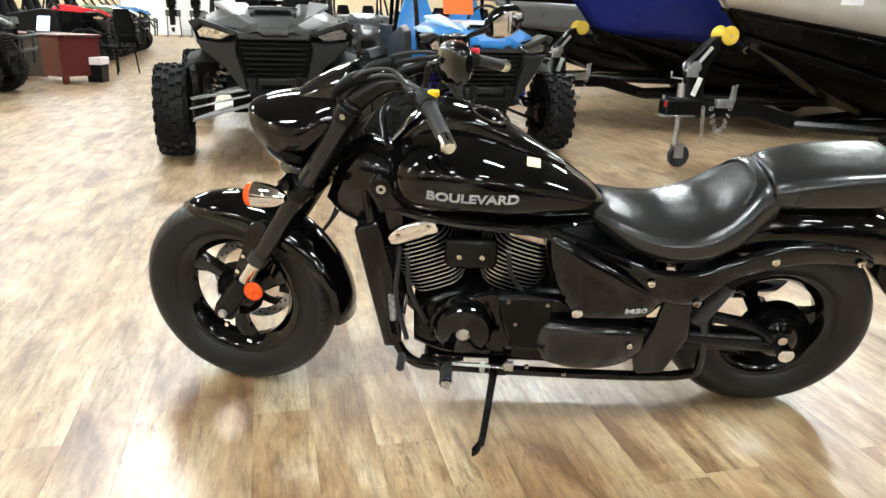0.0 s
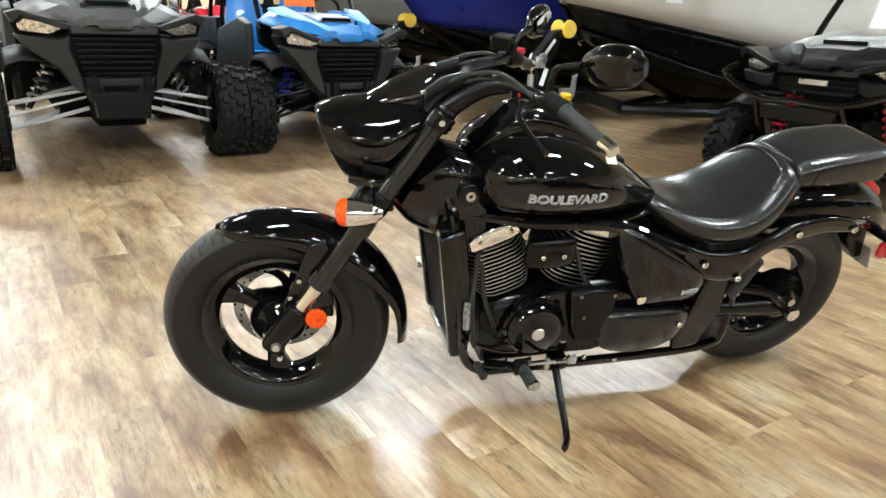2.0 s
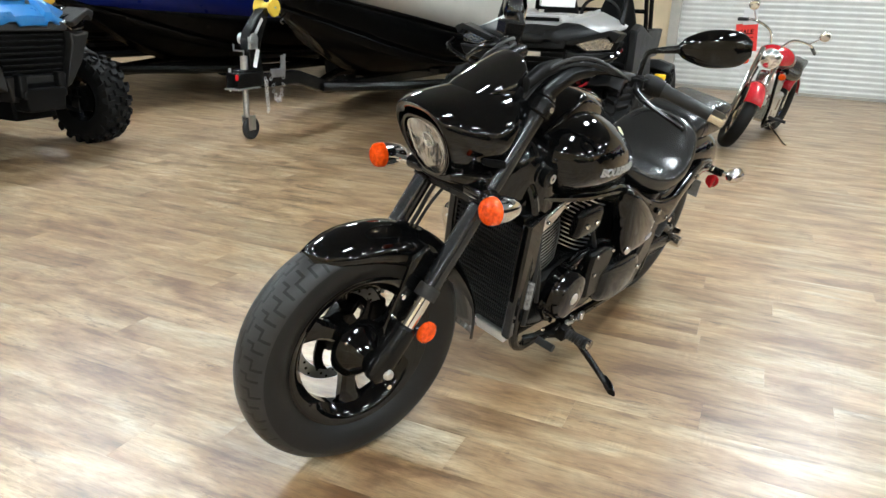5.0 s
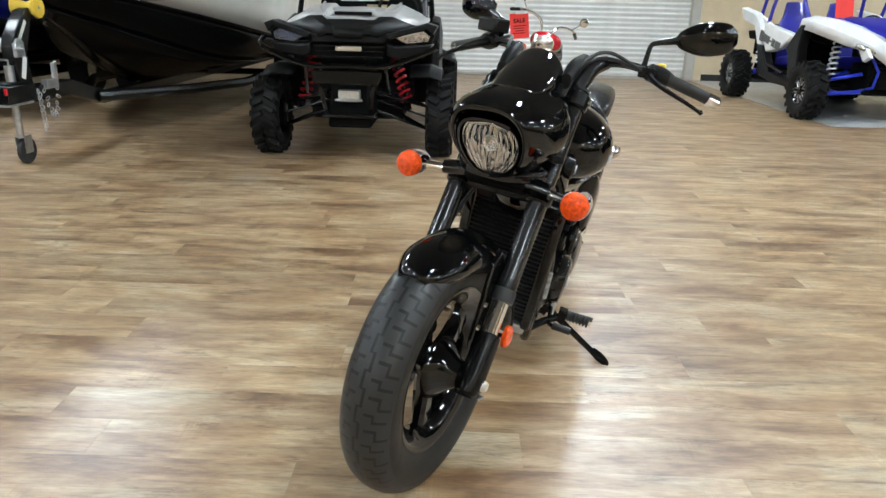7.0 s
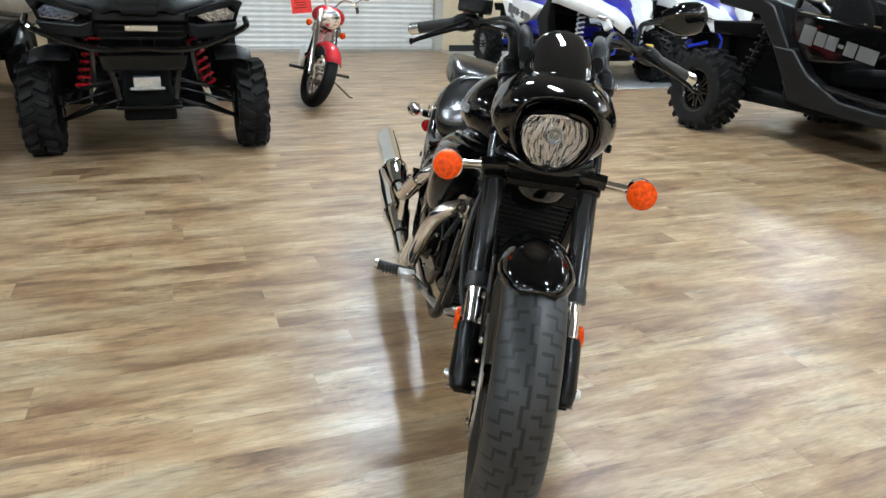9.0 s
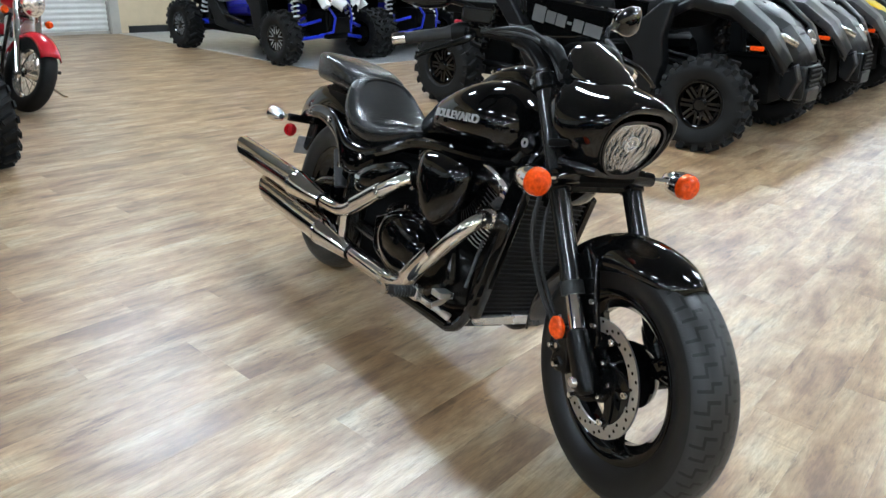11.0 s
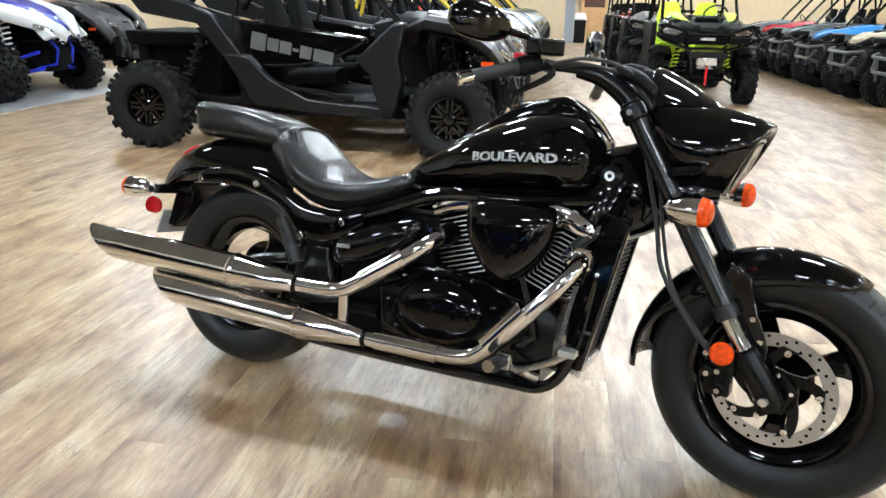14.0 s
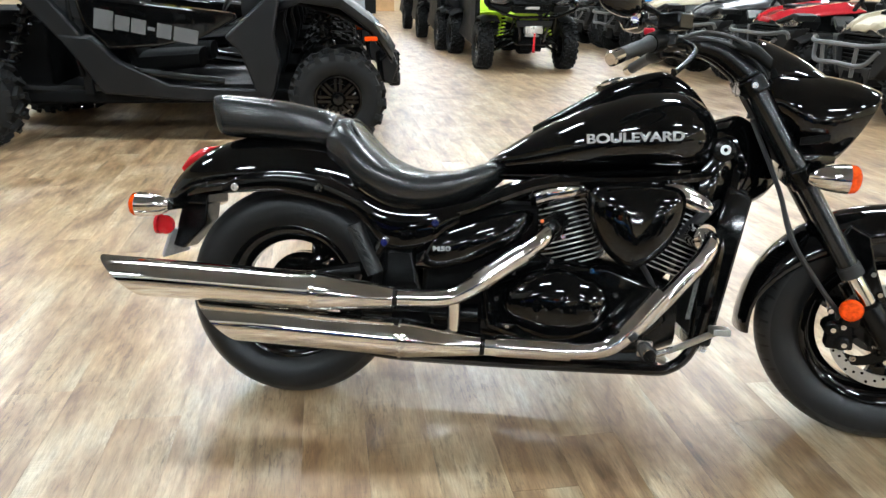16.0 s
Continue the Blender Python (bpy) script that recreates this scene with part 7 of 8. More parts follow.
def trailer(label, m):
    """A tongue with coupler, jack, winch post and bow roller: x astern from the coupler."""
    t = thing("boat_trailer", label, "boat trailer", m)
    part("tongue", prism([(0.2, 0.56), (0.9, 0.56), (1.5, 0.40), (5.6, 0.40), (5.6, 0.30), (1.4, 0.30), (0.85, 0.44), (0.2, 0.44)], -0.05, 0.05), FRAMEB, t, bevel=0.008)
    for s in (1, -1):
        part("frame_rail", tube([(1.3, s * 0.04, 0.37), (2.2, s * 0.5, 0.35), (3.0, s * 0.85, 0.35), (6.5, s * 0.85, 0.35)], 0.05, 8), FRAMEB, t)
        part("bunk", box((4.6, s * 0.5, 0.455), (3.2, 0.12, 0.05)), mat("bunk_carpet", 0.03, 0.9), t)
        w = part("wheel", moved(lathe([(0.18, -0.09), (0.3, -0.1), (0.335, -0.07), (0.34, 0), (0.335, 0.07), (0.3, 0.1), (0.18, 0.09)], 32, closed=True), Matrix.Translation((4.4, s * 1.05, 0.34))), TYRE, t)
        part("rim", moved(lathe([(0.001, -0.02), (0.18, -0.05), (0.185, 0.08), (0.12, 0.04), (0.06, 0.07), (0.001, 0.07)], 20), Matrix.Translation((4.4, s * 1.05, 0.34))), BRUSH, w)
        part("mudguard", loft([[(4.4 + 0.42 * math.cos(a), s * 0.92, 0.34 + 0.4 * math.sin(a)), (4.4 + 0.42 * math.cos(a), s * 1.18, 0.34 + 0.4 * math.sin(a))] for a in [radians(10 + 16 * k) for k in range(11)]], caps=False, closed=False), FRAMEB, t, thick=0.006)
    part("axle", tube([(4.4, -1.0, 0.34), (4.4, 1.0, 0.34)], 0.04, 10), FRAMEB, t)
    act = part("coupler_actuator", join(box((0.17, 0, 0.525), (0.34, 0.14, 0.13)), box((0.15, 0, 0.6), (0.2, 0.1, 0.02))), FRAMEB, t, "black hinged tongue end", bevel=0.01)
    part("hinge_pin", tube([(0.03, 0.05, 0.43), (0.03, 0.05, 0.62)], 0.012, 10), GALV, act)
    part("hinge_plate", box((0.13, 0.0, 0.453), (0.3, 0.15, 0.012)), GALV, act, bevel=0.003)
    part("marker_light", box((-0.008, -0.055, 0.555), (0.02, 0.02, 0.05)), REDL, act, bevel=0.004)
    part("coupler_latch", join(box((0.55, -0.06, 0.56), (0.16, 0.05, 0.07)), box((0.63, -0.06, 0.64), (0.04, 0.03, 0.14)), tube([(0.6, -0.06, 0.6), (0.66, -0.06, 0.72)], 0.012, 8)), GALV, t, bevel=0.006)
    jk = part("jack", join(tube([(0.16, 0.0, 0.5), (0.16, 0.0, 0.2)], 0.026, 14), tube([(0.16, 0, 0.72), (0.16, 0, 0.5)], 0.032, 14)), GALV, t, "galvanised jack leg")
    part("jack_fork", join(box((0.19, 0.035, 0.15), (0.09, 0.006, 0.13)), box((0.19, -0.035, 0.15), (0.09, 0.006, 0.13)), box((0.17, 0, 0.21), (0.07, 0.075, 0.008))), GALV, jk)
    part("jack_wheel", moved(lathe([(0.001, -0.02), (0.07, -0.02), (0.085, -0.024), (0.098, -0.016), (0.1, 0), (0.098, 0.016), (0.085, 0.024), (0.07, 0.02), (0.001, 0.02)], 28), Matrix.Translation((0.21, 0, 0.1))), RUBB, jk)
    part("jack_crank", tube([(0.16, 0, 0.72), (0.16, 0, 0.76), (0.06, 0.02, 0.77), (0.06, 0.02, 0.82)], 0.008, 8), GALV, jk)
    post = part("winch_post", prism([(0.2, 0.58), (0.36, 0.58), (0.34, 0.8), (0.47, 1.06), (0.46, 1.12), (0.38, 1.1), (0.2, 0.92), (0.17, 0.84)], -0.045, 0.045), FRAMEB, t, "black steel winch post", bevel=0.008)
    part("post_label", moved(box((0, 0, 0), (0.05, 0.002, 0.16)), Matrix.Translation((0.27, -0.047, 0.7)) @ Matrix.Rotation(radians(20), 4, "Y")), PAPER, post)
    part("post_mark", moved(box((0, 0, 0), (0.16, 0.002, 0.03)), Matrix.Translation((0.32, -0.047, 0.965)) @ Matrix.Rotation(radians(-50), 4, "Y")), mat("pale_mark", 0.6, 0.5), post)
    part("winch", join(tube([(0.24, -0.06, 0.86), (0.24, 0.09, 0.86)], 0.05, 14), box((0.2, -0.07, 0.83), (0.1, 0.03, 0.1))), GALV, post, bevel=0.006)
    part("winch_handle", tube([(0.2, -0.1, 0.86), (0.12, -0.11, 0.84), (0.1, -0.11, 0.84), (0.1, -0.17, 0.84)], 0.009, 8), GALV, post)
    rol = part("bow_roller", moved(lathe([(0.012, -0.09), (0.075, -0.09), (0.08, -0.075), (0.05, -0.04), (0.038, 0), (0.05, 0.04), (0.08, 0.075), (0.075, 0.09), (0.012, 0.09)], 28), Matrix.Translation((0.5, 0, 1.12))), mat("yellow_rubber", (0.72, 0.5, 0.05), 0.5), post, "yellow hourglass bow roller")
    part("roller_bolt", tube([(0.5, -0.1, 1.12), (0.5, 0.1, 1.12)], 0.01, 10), GALV, rol)
    for k, (x0, x1, dz) in enumerate(((0.34, 0.36, 0.28), (0.42, 0.6, 0.2))):
        links = []
        n = 13
        for i in range(n):
            q = i / (n - 1)
            p = Vector((x0 + (x1 - x0) * q, -0.08 - 0.01 * (i % 2), 0.52 - (dz * q if k == 0 else dz * 4 * q * (1 - q))))
            r = tube([(math.cos(a) * 0.02, 0, math.sin(a) * 0.013) for a in [2 * math.pi * j / 10 for j in range(11)]], 0.0042, 5)
            links.append(moved(r, Matrix.Translation(p) @ Matrix.Rotation(radians(90 if k == 0 else 90 - 130 * (q - 0.5) * 0 + (60 - 120 * q)), 4, "Y") @ Matrix.Rotation(radians(90 * (i % 2)), 4, "X")))
        tagged(part("safety_chain", join(*links), GALV, t, "galvanised safety chain"), kind="stuff")
    return t


TR1 = Matrix.Translation((-1.56, -3.99, 0)) @ Matrix.Rotation(HALL + math.pi, 4, "Z")
TR2 = Matrix.Translation((-0.72, -6.45, 0)) @ Matrix.Rotation(HALL + math.pi, 4, "Z")
trailer("black boat trailer with a yellow bow roller", TR1)
trailer("black boat trailer with a yellow bow roller", TR2)
boat("cream and black boat on a trailer", TR1 @ Matrix.Translation((0.78, 0, 0)), (0.78, 0.55, 0.02), BLACKG, BLACKG, WHITEG)
boat("blue and black boat on a trailer", TR2 @ Matrix.Translation((0.78, 0, 0)), (0.95, 0.1, 0.55), BLACKG, BLUEG, BLACKG)
TR3 = Matrix.Translation((0.1, -9.0, 0)) @ Matrix.Rotation(HALL + math.pi, 4, "Z")
trailer("black boat trailer with a yellow bow roller", TR3)
boat("black and grey boat on a trailer", TR3 @ Matrix.Translation((0.78, 0, 0)), (0.95, 0.1, 0.4), BLACKG, mat("grey_gelcoat", 0.12, 0.3), BLACKG)
for i, (c, d) in enumerate(((BLUEB, "blue"), (DGREY, "black"), (REDP, "red"), (DGREY, "dark grey"))):
    p = Vector((2.6, -8.2, 0)) + U * (-1.75 * i) - V * (0.0 if i < 1 else 5.6)
    sport_sxs(d + " side-by-side parked behind the front row", at(p.x, p.y, 0, 90), GREYP, c, c, SATIN, SATIN, SATIN, GLOSS, track=0.74, wb=2.3, rear=False, full=False, group="back row of side-by-sides")
for x, y, z in ((0.95, 0.84, 1.5), (1.42, 0.98, 1.62)):
    solid("price_sheet", box((0, 0, 0), (0.2, 0.004, 0.26)), PAPER, "white printed price sheet hanging on the hull", "paper", TR1 @ Matrix.Translation((x, -y, z)), "price sheets")

# ---- the red cruiser by the door ----


def small_cruiser(m):
    pivot = Vector((-0.36, 0, 0.95))
    TW = Matrix.Translation(pivot) @ Matrix.Rotation(radians(24), 4, Vector((-0.48, 0, 0.88))) @ Matrix.Translation(-pivot)
    c = thing("motorcycle", "red and chrome cruiser motorcycle with a sale tag", "motorcycle", m)
    for x, R, w, nm in ((0, 0.32, 0.06, "front_wheel"), (-1.6, 0.32, 0.08, "rear_wheel")):
        tw = TW if x == 0 else Matrix.Identity(4)
        h = part(nm, moved(lathe([(0.001, -0.05), (0.04, -0.05), (0.04, 0.05), (0.001, 0.05)], 16), tw @ Matrix.Translation((x, 0, R))), CHROME, c)
        part("tyre", moved(lathe(arc_profile(R, w, 0.2, 8), 40, closed=True), tw @ Matrix.Translation((x, 0, R))), TYRE, h)
        part("rim", moved(lathe([(0.2, -0.03), (0.2, 0.03), (0.185, 0.02), (0.185, -0.02)], 36, closed=True), tw @ Matrix.Translation((x, 0, R))), CHROME, h)
        for i in range(24):
            a = 2 * math.pi * i / 24
            s = 1 if i % 2 else -1
            part("wire_spoke", moved(tube([(x + 0.035 * math.sin(a + 0.3), s * 0.04, R + 0.035 * math.cos(a + 0.3)), (x + 0.19 * math.sin(a), 0, R + 0.19 * math.cos(a))], 0.003, 5), tw), CHROME, h)
        rows = []
        for i in range(14):
            a = radians(35 + 125 * i / 13)
            ring = [Vector((x, 0, R)) + Vector((math.cos(a), 0, math.sin(a))) * (R + 0.035 - 0.07 * (1 - math.cos(radians(b)))) + Vector((0, (w + 0.025) * math.sin(radians(b)), 0)) for b in range(-90, 91, 20)]
            rows.append(ring)
        part("mudguard", moved(loft(rows, caps=False, closed=False), tw), REDP, c, "red mudguard", thick=0.004)
    for s in (1, -1):
        part("fork_leg", moved(tube([(0.0, s * 0.09, 0.3), (-0.34, s * 0.09, 0.92)], 0.026, 12), TW), CHROME, c)
        sg = part("turn_signal", moved(hull([(-0.3, s * 0.19, 0.76, 0.02, 0.02, 0.02, 2, 0), (-0.25, s * 0.19, 0.76, 0.034, 0.034, 0.034, 2, 0)], 14, 3), TW), CHROME, c)
        part("lens", moved(hull([(-0.25, s * 0.19, 0.76, 0.034, 0.034, 0.034, 2, 0), (-0.22, s * 0.19, 0.76, 0.02, 0.02, 0.02, 2, 0)], 14, 3), TW), ORANGE, sg)
        bar = part("handlebar", moved(tube([(-0.36, s * 0.05, 0.98), (-0.38, s * 0.12, 1.08), (-0.45, s * 0.28, 1.1), (-0.6, s * 0.4, 1.04)], 0.012, 8, 4), TW), CHROME, c)
        part("grip", moved(tube([(-0.5, s * 0.33, 1.08), (-0.6, s * 0.4, 1.04)], 0.018, 10), TW), RUBB, bar)
        mr = part("mirror", moved(hull([(-0.46, s * 0.36, 1.22, 0.03, 0.03, 0.03, 2, 0), (-0.44, s * 0.36, 1.22, 0.05, 0.05, 0.05, 2, 0), (-0.43, s * 0.36, 1.22, 0.03, 0.03, 0.03, 2, 0)], 16, 3), TW), CHROME, bar)
        part("mirror_stalk", moved(tube([(-0.44, s * 0.27, 1.1), (-0.45, s * 0.35, 1.2)], 0.006, 8), TW), CHROME, mr)
        part("exhaust", tube([(-0.5, -0.16, 0.45), (-0.9, -0.2, 0.3 + 0.05 * s), (-1.8, -0.24, 0.32 + 0.06 * s)], [0.025, 0.03, 0.045], 12, 3), CHROME, c)
        part("footpeg", tube([(-0.55, s * 0.15, 0.3), (-0.55, s * 0.32, 0.3)], 0.016, 8), RUBB, c)
        part("engine_guard", tube([(-0.45, s * 0.1, 0.75), (-0.42, s * 0.15, 0.4), (-0.5, s * 0.14, 0.2), (-1.2, s * 0.13, 0.22)], 0.015, 8, 3), SATIN, c)
    hl = part("headlight", moved(hull([(-0.34, 0, 0.87, 0.03, 0.03, 0.03, 2, 0), (-0.28, 0, 0.87, 0.085, 0.085, 0.085, 2, 0), (-0.2, 0, 0.87, 0.095, 0.095, 0.095, 2, 0)], 24, 4), TW), CHROME, c)
    part("lens", moved(hull([(-0.2, 0, 0.87, 0.088, 0.088, 0.088, 2, 0), (-0.175, 0, 0.87, 0.05, 0.05, 0.05, 2, 0)], 24, 3), TW), REFLECT, hl)
    part("fuel_tank", hull([(-0.42, 0, 0.86, 0.08, 0.06, 0.05, 2.3, 0), (-0.55, 0, 0.87, 0.17, 0.11, 0.09, 2.3, 0), (-0.8, 0, 0.82, 0.15, 0.1, 0.08, 2.3, 0), (-0.98, 0, 0.75, 0.06, 0.03, 0.03, 2.3, 0)], 28, 4), REDP, c, "metallic red fuel tank")
    part("seat", hull([(-0.95, 0, 0.72, 0.1, 0.04, 0.06, 2.6, 0), (-1.2, 0, 0.68, 0.17, 0.05, 0.07, 2.6, 0), (-1.42, 0, 0.74, 0.14, 0.07, 0.07, 2.6, 0), (-1.75, 0, 0.78, 0.1, 0.05, 0.05, 2.6, 0)], 24, 4), LEATH, c)
    e = part("engine", join(box((-0.72, 0, 0.38), (0.5, 0.28, 0.28)), box((-0.6, 0, 0.6), (0.16, 0.2, 0.24)), box((-0.84, 0, 0.6), (0.16, 0.2, 0.24))), BRUSH, c, bevel=0.03)
    part("side_stand", tube([(-0.7, 0.14, 0.22), (-0.64, 0.36, 0.08), (-0.62, 0.4, 0.075)], 0.011, 8), CHROME, c)
    return c


small_cruiser(Matrix.Translation((-5.0, -0.9, 0.004)) @ Matrix.Rotation(radians(2), 4, "Z") @ Matrix.Rotation(radians(-11), 4, "X"))
tagm = Matrix.Translation((-5.42, -1.02, 1.02)) @ Matrix.Rotation(radians(8), 4, "Z") @ Matrix.Rotation(radians(6), 4, "X")
tag = solid("sale_tag", box((0, 0, 0), (0.004, 0.2, 0.26)), REDTAG, "bright red sale tag hanging on the handlebar", "sale tag", tagm)
lettering("SALE", 0.06, tag, Matrix.Translation((0.003, 0, 0.05)) @ Matrix.Rotation(radians(90), 4, "Z") @ Matrix.Rotation(radians(90), 4, "X"), DARK, "lettering", 0.0005)
for k in range(4):
    part("print_line", box((0.003, -0.01 * (k % 2), 0.0 - 0.025 * k), (0.001, 0.13 - 0.02 * (k % 3), 0.007)), DARK, tag)
part("paper_slip", moved(box((0, 0, 0), (0.003, 0.13, 0.14)), Matrix.Translation((0.01, 0.03, 0.19))), PAPER, tag)

# ---- plate mat under the white buggies ----
MATM = mat("grey_plate_mat", (0.55, 0.56, 0.57), 0.35, 0.4, vary=0.3, bump=0.6, fine=60)
solid("floor_mat", box((-8.4, 7.0, 0.004), (5.3, 5.9, 0.007)), MATM, "grey raised-tread floor mat under the buggies", "mat", hall(0, 0), bevel=0.003)

# ---- desk corner ----
WOODR = mat("cherry_laminate", (0.085, 0.012, 0.01), 0.35, vary=0.2, scale=3)
dk = thing("office_desk", "dark cherry office desk with a black front panel", "desk", Matrix.Translation((7.0, -9.75, 0)) @ Matrix.Rotation(radians(-28), 4, "Z"))
part("top", box((0, 0, 0.735), (1.7, 0.75, 0.03)), WOODR, dk, bevel=0.004)
part("pedestal", box((-0.55, 0.0, 0.41), (0.5, 0.7, 0.6)), WOODR, dk, bevel=0.004)
part("front_panel", box((0.25, 0.3, 0.4), (1.1, 0.03, 0.64)), mat("black_laminate", 0.012, 0.4), dk)
part("leg", box((-0.79, 0.3, 0.36), (0.04, 0.1, 0.72)), WOODR, dk)
part("leg", box((0.8, 0, 0.36), (0.04, 0.7, 0.72)), WOODR, dk)
lp = thing("laptop", "open laptop with a pale screen on the desk", "laptop", Matrix.Translation((7.3, -9.95, 0.752)) @ Matrix.Rotation(radians(-28), 4, "Z"))
part("base", box((0, 0, 0.009), (0.34, 0.24, 0.018)), SATIN, lp, bevel=0.003)
part("screen", moved(box((0, 0, 0.12), (0.34, 0.01, 0.24)), Matrix.Translation((0, -0.11, 0.018)) @ Matrix.Rotation(radians(12), 4, "X")), mat("lit_screen", (0.7, 0.85, 1.0), 0.3, emit=1.2), lp)
bn = thing("waste_bin", "black waste bin with a white liner", "waste bin", Matrix.Translation((6.18, -9.63, 0)))
part("body", moved(box((0, 0, 0.15), (0.24, 0.24, 0.3), (1.1, 1.1)), Matrix.Identity(4)), PLAST, bn, bevel=0.01)
part("liner", box((0, 0, 0.34), (0.29, 0.29, 0.12), (1.0, 1.0)), mat("pink_white_liner", (0.75, 0.66, 0.66), 0.5, bump=0.8, fine=40), bn, bevel=0.015)
ch = thing("office_chair", "black office chair with armrests", "chair", Matrix.Translation((6.6, -11.2, 0)) @ Matrix.Rotation(radians(70), 4, "Z"))
part("seat", hull([(-0.25, 0, 0.47, 0.2, 0.03, 0.04, 3, 0), (0, 0, 0.48, 0.25, 0.04, 0.05, 3, 0), (0.25, 0, 0.47, 0.22, 0.03, 0.04, 3, 0)], 18, 3), DARK, ch)
part("backrest", moved(hull([(-0.3, 0, 0, 0.2, 0.03, 0.03, 3, 0), (0, 0, 0, 0.25, 0.035, 0.035, 3, 0), (0.3, 0, 0, 0.18, 0.03, 0.03, 3, 0)], 18, 3), Matrix.Translation((-0.27, 0, 0.85)) @ Matrix.Rotation(radians(-82), 4, "Y")), DARK, ch)
for s in (1, -1):
    part("armrest", tube([(-0.25, s * 0.27, 0.6), (-0.2, s * 0.28, 0.68), (0.12, s * 0.28, 0.68), (0.15, s * 0.27, 0.45)], 0.02, 8, 3), DARK, ch)
for s in (1, -1):
    for x in (0.22, -0.24):
        part("leg", tube([(x, s * 0.22, 0.45), (x * 1.15, s * 0.25, 0.0)], 0.014, 8), SATIN, ch)
utv("dark utility vehicle with a grey front bumper", Matrix.Translation((6.6, -7.5, 0)) @ Matrix.Rotation(HALL + radians(180), 4, "Z"), DGREY, PLAST, track=0.55, R=0.32, W=0.22, bumper="loop", zh=0.95, half=0.5, hw=0.34, full=False, rear=False)
for i, (c, d) in enumerate(((REDP, "red"), (GREENP, "green"), (WHITEP, "white"), (BLUEB, "blue"))):
    p = Vector((8.0, -13.2, 0)) - V * (1.75 * i)
    utv(d + " utility vehicle in a far row by the desk", at(p.x, p.y, 0, 180), c, PLAST, track=0.6, R=0.32, W=0.22, bumper="loop", zh=1.0, half=0.55, full=False, rear=False, group="far row of utility vehicles")
# outboard motors on stands before the south door
for i in range(5):
    ob = thing("outboard_motor", "black outboard motor on a grey steel stand", "outboard motor", hall(0.7 + 0.95 * i, V0 + 1.1, 0, 90), "outboard motors by the door")
    part("cowl", hull([(-0.3, 0, 1.36, 0.12, 0.16, 0.2, 3.5, 0), (-0.1, 0, 1.38, 0.21, 0.22, 0.26, 3.5, 0), (0.18, 0, 1.38, 0.2, 0.2, 0.26, 3.5, 0), (0.3, 0, 1.36, 0.13, 0.14, 0.2, 3.5, 0)], 20, 3), GLOSS, ob, "black moulded engine cowl")
    part("cowl_stripe", box((0.0, 0, 1.26), (0.5, 0.425, 0.03)), mat("pale_mark", 0.6, 0.5), ob)
    part("midsection", box((0.02, 0, 0.82), (0.24, 0.2, 0.66), (1.2, 1.1)), SATIN, ob, bevel=0.03)
    part("gearcase", hull([(-0.25, 0, 0.32, 0.03, 0.03, 0.05, 2.2, 0), (0.0, 0, 0.34, 0.07, 0.07, 0.14, 2.2, 0), (0.22, 0, 0.34, 0.06, 0.06, 0.06, 2.2, 0)], 14, 3), SATIN, ob)
    part("clamp_bracket", box((-0.22, 0, 0.98), (0.14, 0.3, 0.26)), SATIN, ob, bevel=0.02)
    part("stand", join(box((-0.28, 0, 0.95), (0.05, 0.6, 0.26)), both(tube([(-0.28, 0.24, 0.9), (-0.28, 0.27, 0.03)], 0.025, 8)), both(tube([(-0.45, 0.27, 0.03), (0.4, 0.27, 0.03)], 0.025, 8))), MIDG, ob)
# ---- the aisle's end ----
cab = thing("display_cabinet", "pale wooden display cabinet with dark panels", "cabinet", hall(1.5, V1 - 0.45) @ Matrix.Rotation(radians(-90), 4, "Z"))
PINE = mat("pine_boards", (0.45, 0.27, 0.12), 0.5, vary=0.2, scale=4)
part("carcass", box((0, 0, 1.1), (0.6, 1.0, 2.2)), PINE, cab, bevel=0.01)
for z in (0.45, 0.95):
    part("drawer_front", box((0.31, 0, z), (0.02, 0.84, 0.36)), PINE, cab, bevel=0.006)
part("panel", box((0.312, 0, 1.55), (0.02, 0.78, 0.6)), mat("dark_brown_panel", (0.06, 0.025, 0.012), 0.4), cab, bevel=0.006)
solid("column", box((0, 0, H / 2), (0.35, 0.35, H)), mat("grey_painted_column", (0.25, 0.27, 0.3), 0.6), "grey painted square column", m=hall(0.55, 25.4), kind="structure")
bn2 = thing("waste_bin", "tall black bin with a white lid", "waste bin", hall(0.95, 25.7))
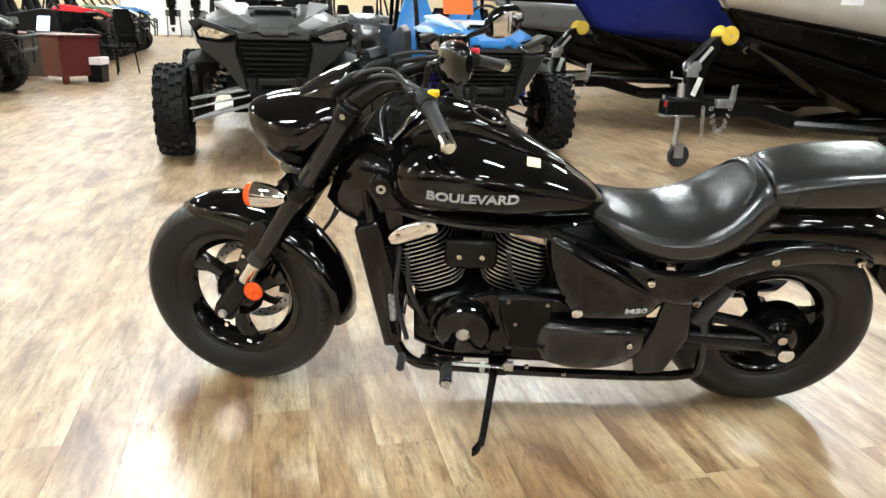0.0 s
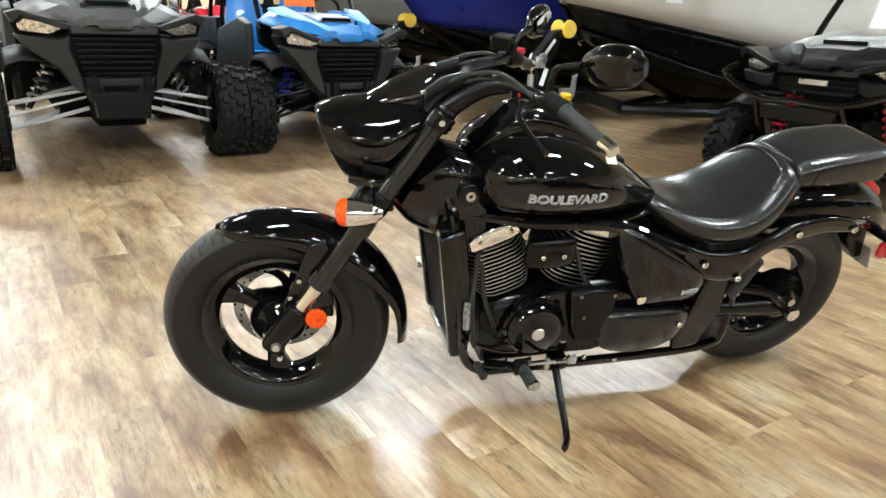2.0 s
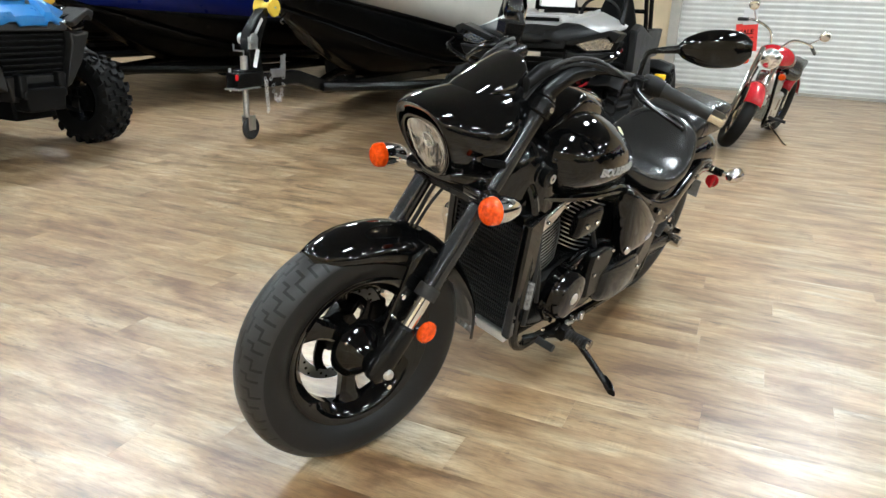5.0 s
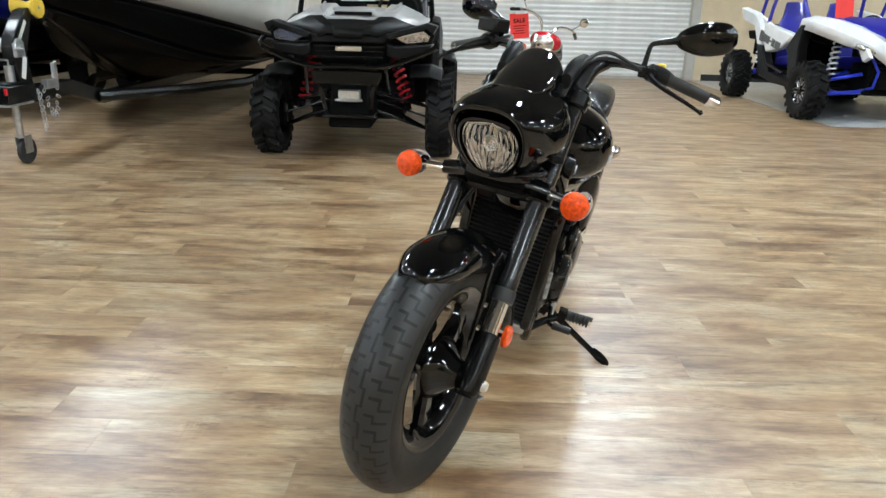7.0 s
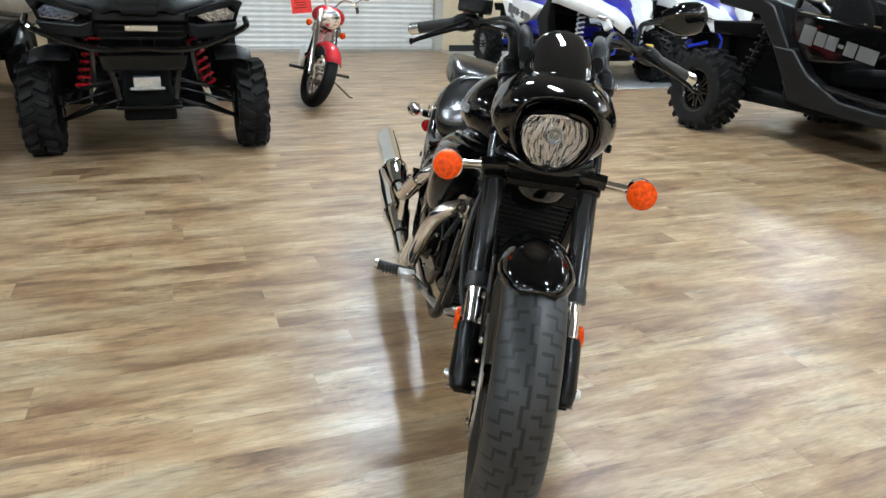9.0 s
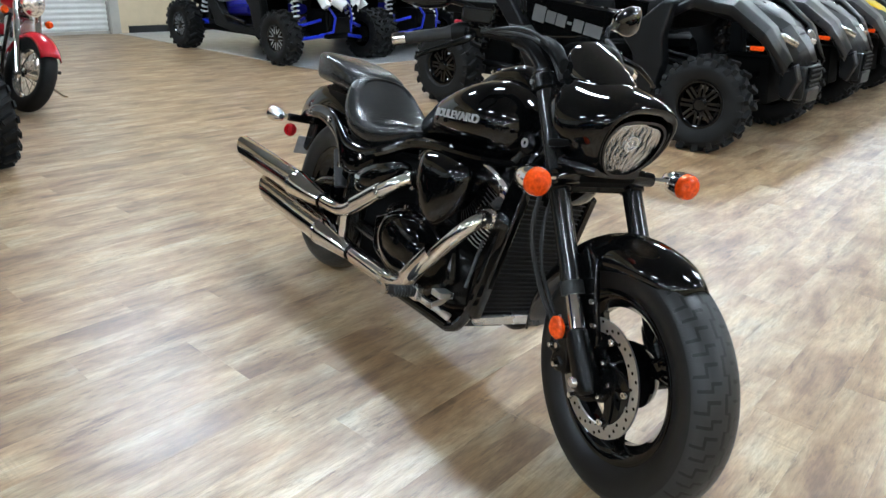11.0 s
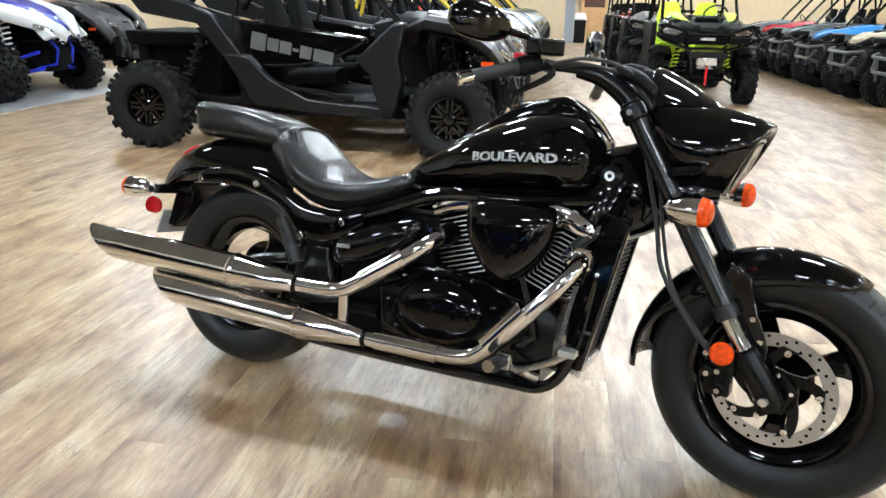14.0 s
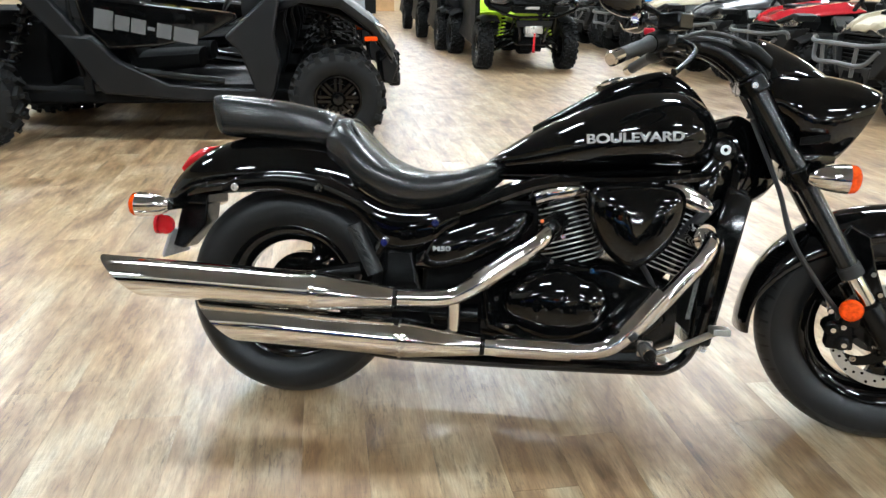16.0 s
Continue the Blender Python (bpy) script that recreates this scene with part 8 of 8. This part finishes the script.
part("body", box((0, 0, 0.4), (0.4, 0.4, 0.8), (1.05, 1.05)), PLAST, bn2, bevel=0.02)
part("lid", box((0, 0, 0.92), (0.46, 0.46, 0.24), (0.7, 0.7)), WHITEP, bn2, bevel=0.03)

# ---- plank flooring: the planks round the motorcycle one by one, the rest together ----
PW, PL, GAP = 0.18, 1.22, 0.0003
c = 0.0001
top = [(-PW / 2 + GAP + c, -PL / 2 + GAP + c, 0), (PW / 2 - GAP - c, -PL / 2 + GAP + c, 0), (PW / 2 - GAP - c, PL / 2 - GAP - c, 0), (-PW / 2 + GAP + c, PL / 2 - GAP - c, 0)]
mid = [(-PW / 2 + GAP, -PL / 2 + GAP, -c), (PW / 2 - GAP, -PL / 2 + GAP, -c), (PW / 2 - GAP, PL / 2 - GAP, -c), (-PW / 2 + GAP, PL / 2 - GAP, -c)]
low4 = [(x, y, -0.009) for x, y, z in mid]
PV = np.array(top + mid + low4)
PF = [(0, 1, 2, 3)] + [(4 + i, 4 + (i + 1) % 4, (i + 1) % 4, i) for i in range(4)] + [(8 + i, 8 + (i + 1) % 4, 4 + (i + 1) % 4, 4 + i) for i in range(4)]
one = bpy.data.meshes.new("plank")
one.from_pydata([tuple(v) for v in PV], [], PF)
one.materials.append(PLANK_ONE)
rng = np.random.default_rng(4)
far_v, far_f = [], []
cols = range(int(U0 / PW) - 1, int(U1 / PW) + 2)
for i in cols:
    shift = rng.uniform(0, PL)
    v = V0 - shift
    while v < V1 + PL:
        u = i * PW
        dz = float(rng.uniform(-0.0001, 0.0001))
        if -3.4 < u < 3.6 and -3.6 < v < 3.6:
            o = new("plank", one)
            o.parent, o.location = floor, (u, v, dz)
        else:
            n = len(far_v) * 12
            far_v.append(PV + (u, v, dz))
            far_f += [tuple(q + n for q in f) for f in PF]
        v += PL
me = bpy.data.meshes.new("far_planks")
me.from_pydata(np.concatenate(far_v).tolist(), [], far_f)
me.materials.append(PLANK_ALL)
fp = new("far_planks", me)
fp.parent = floor
tagged(fp, kind="stuff")
